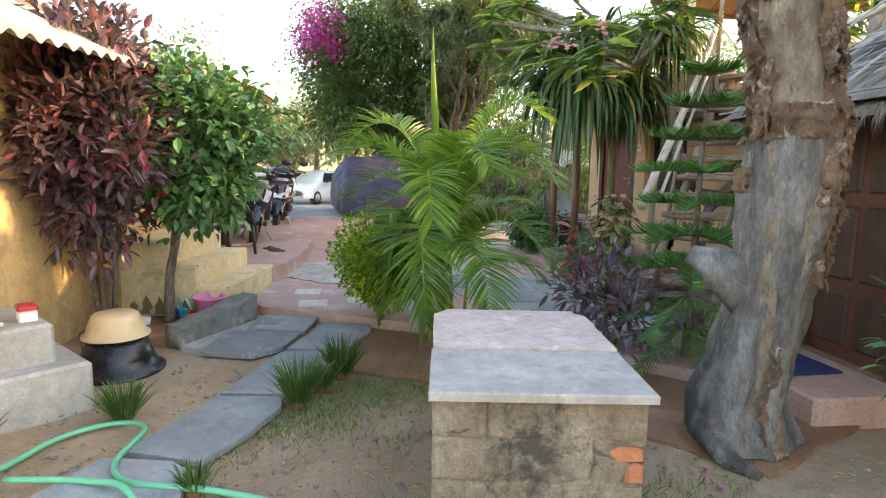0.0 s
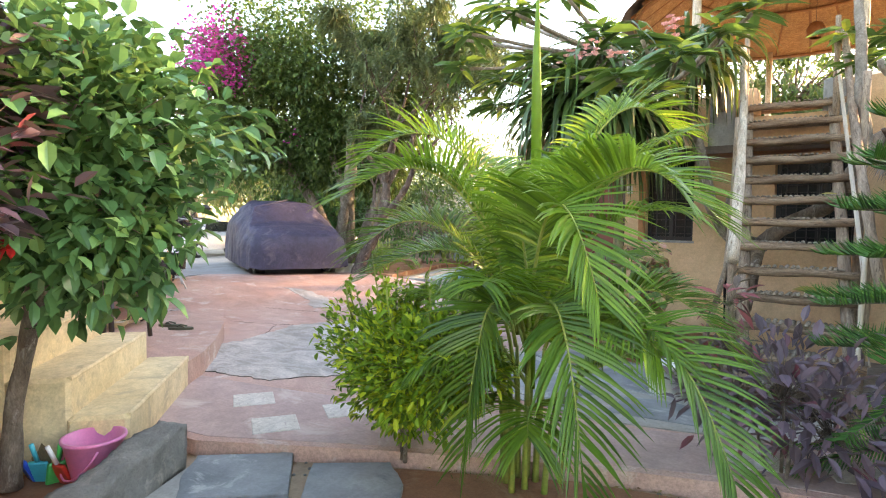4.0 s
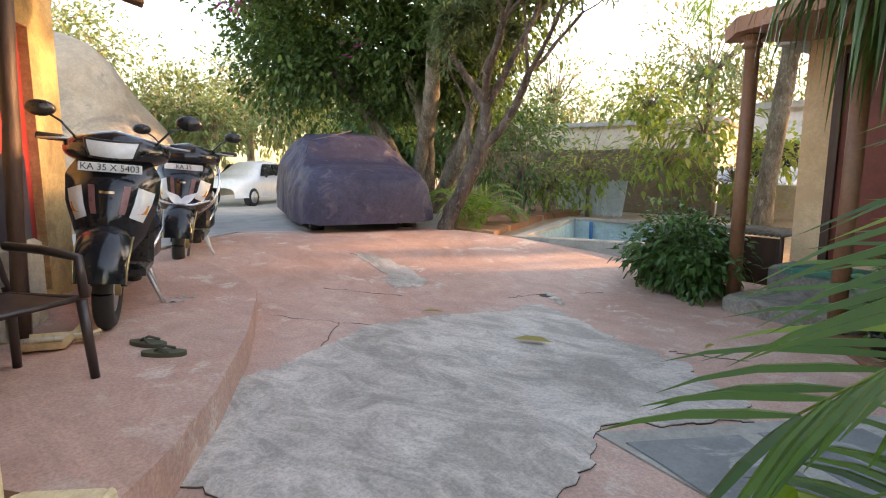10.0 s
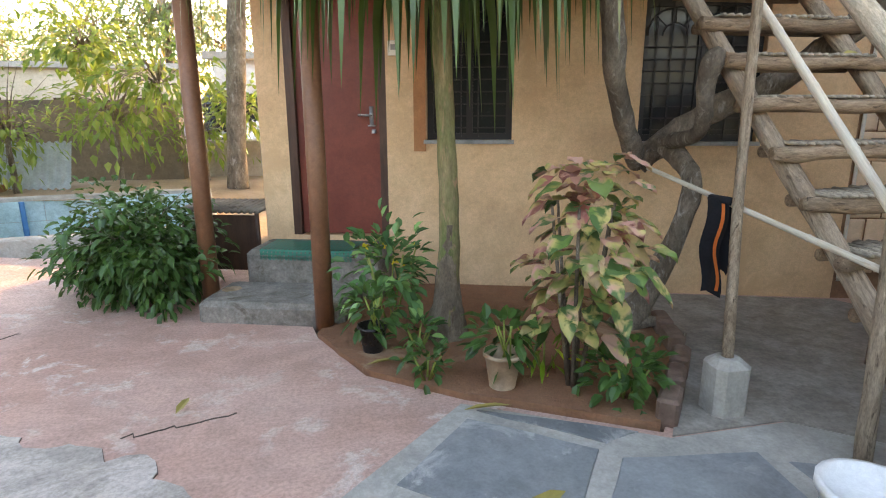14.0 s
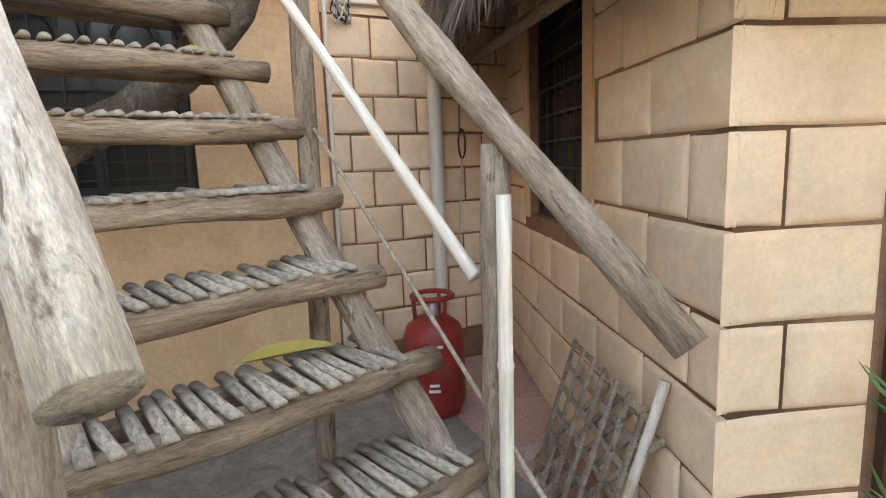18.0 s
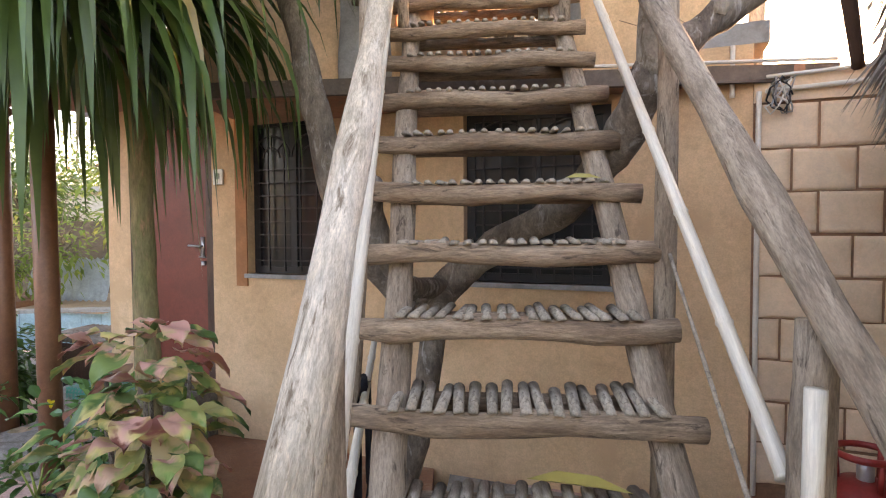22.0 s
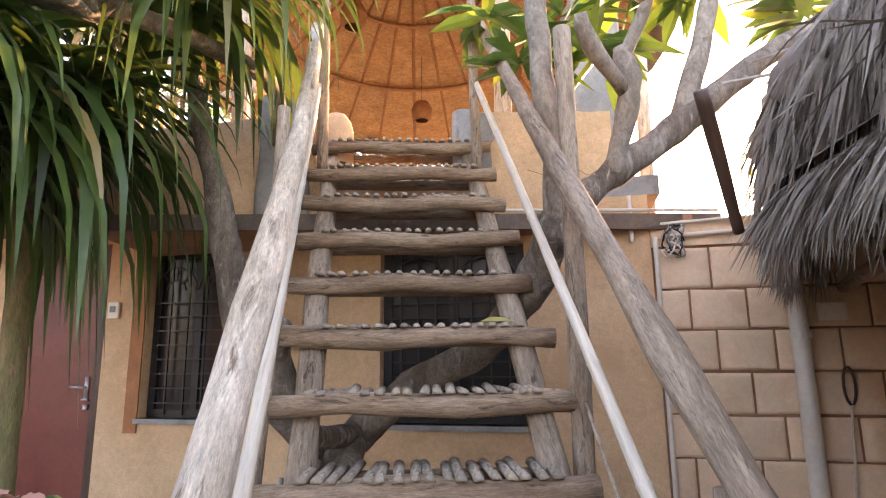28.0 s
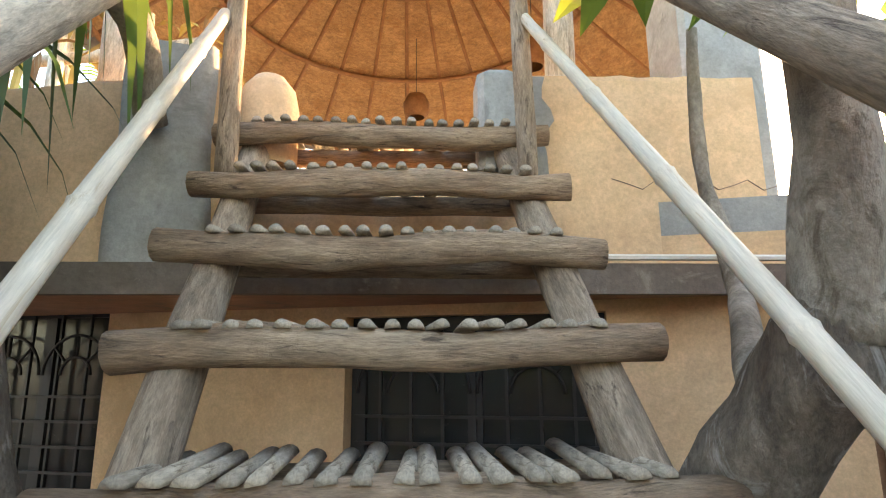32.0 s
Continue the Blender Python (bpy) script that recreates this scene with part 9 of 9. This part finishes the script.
for i, (z, w_) in enumerate(((0.40, 0.10), (0.37, 0.07), (0.20, 0.05), (0.17, 0.06))):
    part("marking", M().grid(lambda u, v: (0.162 * math.cos(-2.3 + w_ * 6 * (u - 0.5)), 0.162 * math.sin(-2.3 + w_ * 6 * (u - 0.5)), z + 0.015 * v), 6, 1), WHITE, cy, "white painted marking")
lt = thing("bamboo_lattice", (-1.885, 3.61, 0.0), "square bamboo lattice panel leaning on the hut wall", "panel", rz=53)
lm = pose(0, 0, 0, 0, 0, 0) @ pose(0, 0, 0, 107, 0, 0)
for i in range(7):
    part("lath", M().box(-0.33 + i * 0.105, -0.313 + i * 0.105, 0, 0.62, 0, 0.012, lm), SLAT, lt, smooth=False)
for i in range(7):
    part("cross_lath", M().box(-0.33, 0.32, 0.02 + i * 0.095, 0.036 + i * 0.095, 0.012, 0.024, lm), SLAT, lt, smooth=False)
for i in range(5):
    part("brace_lath", M().box(-0.01, 0.01, -0.35, 0.35, 0.024, 0.034, lm @ pose(-0.2 + 0.1 * i, 0.3, 0, 0, 0, 40)), SLAT, lt, smooth=False)
part("frame_pole", M().tube([lm @ Vector((-0.36, -0.02, 0.02)), lm @ Vector((-0.36, 0.72, 0.02))], 0.016, 8), BAMBOO, lt)
hp = lambda s, z, o: tuple(HM @ Vector((s, o, z)))
pole("drain_pipe", hp(2.20, 0.05, -0.07), hp(2.20, 2.42, -0.07), 0.042, 0.042, PVC, "cream plastic drain pipe down the wall", n=12, wob=0, cat="pipe")
for z in (0.8, 1.65):
    tagged(new("pipe_clip", M().lathe([(0.05, 0), (0.05, 0.03)], 12, (0, 0, 0)).mesh("pipe_clip", PVC)), "cream plastic pipe bracket", "bracket").location = hp(2.20, z, -0.07)
pole("conduit", hp(1.60, 2.20, -0.03), hp(2.15, 2.22, -0.03), 0.012, 0.012, PVC, "thin pale water pipe along the wall", wob=0, cat="pipe", group="thin pipes")
pole("conduit", hp(1.60, 2.27, -0.03), hp(2.5, 2.30, -0.03), 0.010, 0.010, PVC, "thin pale water pipe along the wall", wob=0, cat="pipe", group="thin pipes")
pole("conduit", hp(1.45, 2.18, -0.03), hp(1.45, 2.44, -0.03), 0.012, 0.012, PVC, "thin pale water pipe along the wall", wob=0, cat="pipe", group="thin pipes")
pole("conduit", hp(1.57, 0.15, -0.03), hp(1.57, 2.2, -0.03), 0.013, 0.013, PVC, "thin conduit down the corner of the wall", wob=0, cat="pipe", group="thin pipes")
pole("conduit", hp(2.35, 1.90, -0.03), hp(2.33, 2.42, -0.05), 0.014, 0.014, PVC, "thin conduit down to the socket", wob=0, cat="pipe", group="thin pipes")
so = thing("socket_plate", HM @ Vector((2.37, -0.012, 1.78)), "cream plastic socket on the patterned wall", "socket", rz=-15)
part("plate", M().rbox(-0.065, 0.065, -0.03, 0.0, -0.045, 0.045, 0.006), SWITCH_WHITE, so, smooth=False)
part("button", M().box(-0.03, -0.005, -0.036, -0.028, -0.02, 0.02), WHITE, so, smooth=False)
r5 = random.Random(5)
wb = thing("wire_bundle", hp(1.66, 2.2, -0.06), "tangled bundle of dark wires on the wall", "wires")
for i in range(6):
    part("wire", M().tube([(0.06 * math.cos(a + i) * r5.uniform(0.6, 1.1), 0.03 * math.sin(a * 2), 0.09 * math.sin(a) * r5.uniform(0.6, 1.1) - 0.03) for a in [0.7 * k for k in range(10)]], 0.0045, 5), (IRON, GREY_CEMENT, PVC)[i % 3], wb)
pole("hanging_rope", hp(2.40, 1.35, -0.03), hp(2.36, 0.75, -0.02), 0.006, 0.006, BAMBOO, "thin rope hanging on the wall", wob=0, cat="rope")
solo("rope_loop", M().tube([tuple(Vector(hp(2.40, 1.42, -0.03)) + Vector((0.03 * math.cos(a), 0, 0.09 * math.sin(a)))) for a in [2 * math.pi * i / 14 for i in range(15)]], 0.007, 5), DARK_WOOD, "dark rope loop on a nail", "rope", smooth=True)

# clothes on the rod
tr = thing("trousers", (-3.48, 4.24, 0.60), "black track trousers with an orange stripe hung on a rod", "trousers", rz=-80)
JET = surface("black_jersey", (0.012, 0.012, 0.016), (0.022, 0.022, 0.028), None, 4, 30, 0.95, 0.2)
for s_ in (-1, 1):
    part("leg", M().grid(lambda u, v: (-0.07 + 0.14 * u + 0.015 * math.sin(9 * v), s_ * (0.018 + 0.012 * math.sin(6 * u + 4 * v)), 0.36 - (0.44 - 0.06 * s_) * v + 0.02 * math.sin(3 * u)), 8, 12), JET, tr)
part("stripe", M().grid(lambda u, v: (0.045 + 0.022 * u + 0.015 * math.sin(9 * v), -0.038 - 0.012 * math.sin(4 * v), 0.36 - 0.46 * v), 2, 12), plain("orange_stripe", (0.72, 0.16, 0.03), 0.8), tr, "orange side stripe")
part("waistband", M().tube([(-0.07, 0, 0.37), (0.07, 0, 0.37)], 0.022, 8), JET, tr)

# planting bed
E1 = [((-3.36, 4.95), (-3.5, 4.45), 2), ((-3.52, 4.38), (-3.98, 3.74), 3)]
for (a, b, n) in E1:
    for i in range(n):
        x, y = a[0] + (b[0] - a[0]) * (i + 0.5) / n, a[1] + (b[1] - a[1]) * (i + 0.5) / n
        ang = math.degrees(math.atan2(b[1] - a[1], b[0] - a[0]))
        solo("edging_brick", M().rbox(-0.105, 0.105, -0.05, 0.05, -0.03, 0.13, 0.015), surface("soiled_brick", (0.16, 0.10, 0.075), (0.24, 0.16, 0.12), None, 5, 18, 0.95, 0.8) if "soiled_brick" not in bpy.data.materials else bpy.data.materials["soiled_brick"], "soil-stained brick edging the bed", "brick", "bed edging", mx=pose(x, y, 0, 0, 0, ang + 4 * math.sin(i * 3)))
def pot(at, r, h, mat, label, plant=None, group="plant pots"):
    t = thing("plant_pot", at, label, "plant pot", group)
    part("pot", M().lathe([(r * 0.72, 0), (r, h * 0.9), (r * 1.1, h * 0.9), (r * 1.1, h), (r * 0.95, h), (r * 0.9, h * 0.85), (0, h * 0.82)], 20), mat, t)
    if plant:
        mat2, n, L, W, rr = plant
        g = np.random.default_rng(int(abs(at[0]) * 100))
        p, v = ball_points(n, (0, 0, h + rr * 0.7), rr, g, 0.3, (1, 1, 0.9))
        part("plant", M().leaves(p, v + g.normal(0, 0.4, (n, 3)), L, W, 0.15, 0.2, 3), mat2, t, smooth=False)
        for i in range(5):
            part("stem", M().tube([(0.01 * i, 0, h * 0.8), (0.05 * math.cos(i * 1.3), 0.05 * math.sin(i * 1.3), h + rr)], 0.005, 5), CREAM_FROND, t)
    return t
CLAY = surface("pale_clay_pot", (0.42, 0.30, 0.20), (0.52, 0.40, 0.29), (0.34, 0.26, 0.19), 3, 16, 0.9, 0.4)
pot((-5.27, 4.78, 0.03), 0.085, 0.16, BLACK, "small black plastic pot with a leafy plant", (G_BUSH, 70, 0.09, 0.05, 0.17))
pot((-4.62, 4.22, 0.03), 0.095, 0.19, CLAY, "pale clay pot with a small leafy plant", (G_BUSH, 60, 0.10, 0.06, 0.15))
wp = pot((-3.76, 2.93, 0.0), 0.15, 0.26, WHITE, "white plastic pot on the slates", None)
pot((-3.45, 2.80, 0.0), 0.11, 0.18, CLAY, "clay pot with a straggly yellow-green plant", (G_LIME, 60, 0.07, 0.035, 0.2))
for at, n, rr, mat, L, W, lab in (((-4.05, 4.0, 0.03), 130, 0.20, G_BUSH, 0.085, 0.055, "low succulent with glossy round leaves"), ((-5.0, 4.35, 0.03), 70, 0.13, G_BUSH, 0.07, 0.04, "low dark leafy plant in the bed"), ((-5.15, 5.15, 0.03), 220, 0.30, G_HIB, 0.11, 0.06, "leafy plant with small yellow flowers"), ((-5.0, 4.75, 0.03), 60, 0.14, G_HIB, 0.10, 0.05, "small green plant in the bed"), ((-4.35, 4.35, 0.03), 24, 0.15, G_LIME, 0.18, 0.03, "tuft of pale strap leaves")):
    g = np.random.default_rng(n)
    t = thing("bed_plant", at, lab, "plant", "plants in the bed")
    zc = rr * 0.8 if rr < 0.25 else 0.44
    p, v = ball_points(n, (0, 0, zc), rr, g, 0.2, (1, 1, 0.75 if rr < 0.25 else 1.05))
    part("leaves", M().leaves(p, v + g.normal(0, 0.4, (n, 3)) + np.array([0, 0, 0.2]), L, W, 0.15, 0.25, n), mat, t, smooth=False)
    for i in range(5):
        part("stem", M().tube([(0.02 * math.cos(i * 1.3), 0.02 * math.sin(i * 1.3), 0), (rr * 0.6 * math.cos(i * 1.3), rr * 0.6 * math.sin(i * 1.3), zc * 1.2)], 0.006, 5), CREAM_FROND, t)
    if "yellow" in lab:
        for i in range(6):
            q = (p[i * 20] - np.array([0, 0, zc])) * 1.1 + np.array([0, 0, zc])
            part("flower", M().leaves([q] * 7, g.normal(0, 1, (7, 3)), 0.03, 0.02, 0.1, 0.1, i), YELLOW_FLOWER, t, "small yellow flower", smooth=False)
def croton_leaf():
    """Leaves mottled in green, yellow and pink, differing from leaf to leaf."""
    m, nt, b = shader("mottled_croton_leaf", 0.4, 0, 0.4)
    oi = nt.nodes.new("ShaderNodeObjectInfo")
    v = coords(nt)
    base = ramp(nt, oi.outputs["Random"], [(0.0, (0.055, 0.12, 0.035)), (0.3, (0.12, 0.20, 0.06)), (0.5, (0.36, 0.35, 0.12)), (0.7, (0.54, 0.30, 0.22)), (0.9, (0.46, 0.17, 0.14)), (1.0, (0.18, 0.06, 0.04))])
    blot = ramp(nt, tex(nt, v, 13, 3, 0.5, 0.6), [(0.46, (0, 0, 0)), (0.56, (1, 1, 1))])
    other = ramp(nt, tex(nt, v, 5, 2), [(0.4, (0.14, 0.24, 0.06)), (0.5, (0.52, 0.42, 0.15)), (0.6, (0.58, 0.30, 0.24))])
    col = mixc(nt, blot, base, other)
    nt.links.new(col, b.inputs["Base Color"])
    t = nt.nodes.new("ShaderNodeBsdfTranslucent")
    nt.links.new(col, t.inputs[0])
    mx = nt.nodes.new("ShaderNodeMixShader")
    mx.inputs[0].default_value = 0.22
    nt.links.new(b.outputs[0], mx.inputs[1])
    nt.links.new(t.outputs[0], mx.inputs[2])
    nt.links.new(mx.outputs[0], nt.nodes["Material Output"].inputs[0])
    return m


CROTON_LEAF = croton_leaf()
ct = thing("croton", (-4.25, 4.17, 0.03), "copperleaf shrub with mottled pink, yellow and green leaves", "shrub")
g = np.random.default_rng(14)
for i in range(6):
    a = i * 1.05
    part("stem", M().tube([(0.03 * math.cos(a), 0.03 * math.sin(a), 0), (0.10 * math.cos(a), 0.10 * math.sin(a), 0.5), (0.16 * math.cos(a), 0.16 * math.sin(a), 0.95)], [0.014, 0.01, 0.007], 6), BARK, ct)
for c, r, n in (((0.02, 0.0, 1.02), 0.19, 44), ((0.05, -0.04, 0.76), 0.25, 72), ((0.0, 0.02, 0.48), 0.19, 40)):
    p, v = ball_points(n, c, r, g, 0.6, (1, 1, 0.9))
    for k in range(n):
        ln, wd = 0.145 * g.uniform(0.6, 1.15), 0.115 * g.uniform(0.75, 1.1)
        out = Vector((v[k][0], v[k][1], 0.25 * v[k][2] + g.uniform(-0.25, 0.35))).normalized()
        out = (out + Vector(g.normal(0, 0.25, 3).tolist())).normalized()
        sd = out.cross(Vector((0, 0, 1))).normalized()
        tip = Vector((0, 0, -1))
        part("leaf", M().grid(lambda u, w: tuple(Vector(p[k]) + out * ln * w + sd * wd * (u - 0.5) * math.sin(math.pi * min(0.995, 0.06 + 0.94 * w ** 0.8)) ** 0.75 + tip * ln * (0.55 * w * w - 0.10 * abs(u - 0.5)) + Vector((0, 0, 0.008 * math.sin(9 * w + 5 * u)))), 6, 7), CROTON_LEAF, ct)

# woven rack beside the bush
rk = thing("reed_rack", (-6.45, 6.75, 0.0), "low dark rack with a reed top", "rack", rz=-15)
for i in range(14):
    part("reed", M().tube([(-0.35 + i * 0.054, -0.25, 0.62), (-0.35 + i * 0.054, 0.25, 0.64)], 0.02, 6), THATCH, rk)
for x in (-0.33, 0.33):
    for y in (-0.2, 0.2):
        part("leg", M().tube([(x, y, 0), (x, y, 0.62)], 0.02, 6), DARK_WOOD, rk)
part("side", M().box(-0.33, 0.33, -0.2, -0.18, 0.1, 0.58), DARK_WOOD, rk, smooth=False)

# ---- garden floor ----
HOSE = plain("green_hose", (0.10, 0.42, 0.24), 0.4)
hz_ = -0.035
solo("garden_hose", M().tube(flowing([(-3.6, -2.7, hz_ - 0.03), (-3.8, -2.32, hz_ - 0.03), (-3.98, -2.07, hz_ - 0.03), (-4.02, -1.85, hz_ - 0.03), (-3.92, -1.70, hz_ - 0.02), (-3.74, -1.67, hz_), (-3.59, -1.78, hz_), (-3.46, -1.88, hz_), (-3.30, -1.92, hz_), (-3.16, -1.87, hz_), (-3.03, -1.74, hz_ - 0.01), (-2.88, -1.58, hz_ - 0.03), (-2.6, -1.42, hz_ - 0.045), (-2.3, -1.6, hz_ - 0.045), (-2.2, -2.2, hz_ - 0.045)]), 0.0155, 10), HOSE, "pale green garden hose lying in loops", "hose", smooth=True)
solo("garden_hose_end", M().tube(flowing([(-3.62, -2.32, hz_ - 0.01), (-3.42, -2.12, hz_), (-3.29, -2.02, hz_ + 0.01), (-3.12, -1.93, hz_ + 0.025), (-2.9, -1.95, hz_ - 0.02), (-2.6, -2.3, hz_ - 0.04)]), 0.0155, 10), HOSE, "second run of the green garden hose", "hose", smooth=True)
def tuft(at, n, L, seed, label="dark green clump of strappy grass"):
    g = np.random.default_rng(seed)
    t = thing("grass_clump", at, label, "grass clump", "grass clumps")
    a = g.uniform(0, 6.28, n)
    P = np.column_stack([0.06 * np.cos(a) * g.random(n), 0.06 * np.sin(a) * g.random(n), np.zeros(n)])
    D = np.column_stack([np.cos(a) * 0.5, np.sin(a) * 0.5, g.uniform(0.7, 2.3, n)])
    part("blades", M().leaves(P, D, L * g.uniform(0.6, 1.1, n), 0.009, 0.1, 0.3, seed), G_TUFT, t, smooth=False, kind="stuff")
    part("root", M().lathe([(0.05, -0.02), (0.05, 0.02), (0.0, 0.03)], 8), SOIL, t)
tuft((-3.83, -0.30, -0.08), 240, 0.44, 1)
tuft((-3.56, -0.80, -0.08), 240, 0.46, 2)
tuft((-4.08, -1.70, -0.09), 200, 0.36, 3)
tuft((-4.05, -2.45, -0.09), 160, 0.4, 4)
tuft((-3.0, -1.66, -0.09), 90, 0.22, 5)
tuft((-3.7, -0.55, -0.08), 120, 0.32, 6)
g = np.random.default_rng(40)
P, D = [], []
while len(P) < 9000:
    x, y = g.uniform(-4.4, -1.2), g.uniform(-2.4, 1.2)
    k = noise.noise(Vector((x * 1.6, y * 1.6, 4))) + (0.35 if -4.2 < x < -2.7 and -1.2 < y < 0.4 else 0)
    onp = (x + 4.5) * 0.6 + (y + 0.7) * 0.8 < 0.02 and x < -3.0
    if k > g.random() * 0.7 and not onp:
        P.append((x, y, -0.105))
        D.append((g.normal(0, 0.5), g.normal(0, 0.5), 1))
solo("lawn", M().leaves(P, D, 0.075 * g.uniform(0.4, 1.4, len(P)), 0.006, 0.1, 0.3, 3, True), G_GRASS, "sparse short lawn grass", kind="stuff")
g = np.random.default_rng(41)
n = 5200
P = np.column_stack([g.uniform(-4.6, 0.2, n), g.uniform(-2.6, 1.3, n), np.full(n, -0.085)])
solo("leaf_litter", M().leaves(P, np.column_stack([g.normal(0, 1, n), g.normal(0, 1, n), np.full(n, 0.1)]), 0.034 * g.uniform(0.3, 1.6, n), 0.012, 0.2, 0.05, 4, True), LEAF_DRY, "dry leaf litter on the bare ground", kind="stuff")
n = 1500
P = np.column_stack([g.uniform(-5.6, 0.5, n), g.uniform(-2.8, 1.3, n)])
pb = M()
for x, y in P:
    r = g.uniform(0.006, 0.02)
    pb.lathe([(0, -r * 0.4), (r, 0), (r * 0.6, r * 0.5), (0, r * 0.6)], 5, (x, y, -0.095))
solo("pebbles", pb, GRANITE, "small pebbles on the bare ground", kind="stuff")
# fallen leaves in the yard and on the stairs
LF = ((-8.31, 3.68, 0.02, 30, 0.2), (-7.22, 3.55, 0.02, 200, 0.3), (-6.2, 4.25, 0.02, 80, 0.16), (-9.9, 4.5, 0.06, 20, 0.22), (-10.3, 5.4, 0.13, 60, 0.2), (-9.6, 5.9, 0.1, 10, 0.22), (-9.1, 6.0, 0.08, 150, 0.25), (-8.6, 6.2, 0.06, 20, 0.25), (-8.3, 6.1, 0.04, 70, 0.2), (-10.9, 4.9, 0.2, 100, 0.18), (-9.3, 6.4, 0.1, 0, 0.2), (-4.75, 3.98, 0.03, 0, 0.24), (-5.05, 2.9, 0.03, 150, 0.26), (-4.7, 3.3, 0.03, 20, 0.22), (-1.9, -0.5, 0.63, 10, 0.04), (-1.75, -0.65, 0.63, 80, 0.04), (-2.1, -0.75, 0.63, 120, 0.04), (-1.55, -0.5, 0.63, 50, 0.04), (-2.3, -0.05, 0.635, 20, 0.04), (-3.28, 4.2, 0.03, 40, 0.2), (-5.2, 4.55, 0.04, 10, 0.24), (-2.79, 3.735, 0.85, -16, 0.27), (-2.68, 4.42, 1.70, 10, 0.14))
for i, (x, y, z, r, L) in enumerate(LF):
    m = M().leaves([(-L / 2, 0, 0.012)], [(1, 0.05, 0.06)], L, L * 0.26, 0.2, 0.06, i)
    solo("fallen_leaf", m, LEAF_DRY, "fallen yellow-brown leaf, curled and dry", "leaf", "fallen leaves", mx=pose(x, y, z, 0, 0, r))
# petals on the ground
for i in range(14):
    a = g.uniform(0, 6.28)
    x, y = ((-1.6 + g.uniform(-0.5, 0.8), -0.1 + g.uniform(-0.4, 0.6)) if i < 9 else (-4.0 + g.uniform(-0.4, 0.4), 0.3 + g.uniform(-0.3, 0.3)))
    solo("fallen_petal", M().leaves([(0, 0, 0)] * 4, g.normal(0, 1, (4, 3)) * np.array([1, 1, 0.3]), 0.03, 0.025, 0.2, 0.1, i), PINK_FLOWER, "fallen magenta bract on the ground", "petal", "fallen petals", mx=pose(x, y, -0.085))
pole("white_pole", (-1.2, 0.6, 3.05), (0.4, 0.9, 2.5), 0.03, 0.03, WHITE, "white painted pole propped against the trunk", wob=0, cat="pole")
bush("right_bush", (-0.55, 1.35, -0.1), "leafy green plant beside the hut's doorstep", "plant", [([(-0.55, 1.35, -0.1), (-0.55, 1.35, 0.3), (-0.6, 1.3, 0.7)], [0.012, 0.01, 0.008])], [((-0.6, 1.3, 0.55), 0.32, (1, 1, 1.1), 260)], G_HIB, BARK, 0.13, 0.045, 71, 0.3)
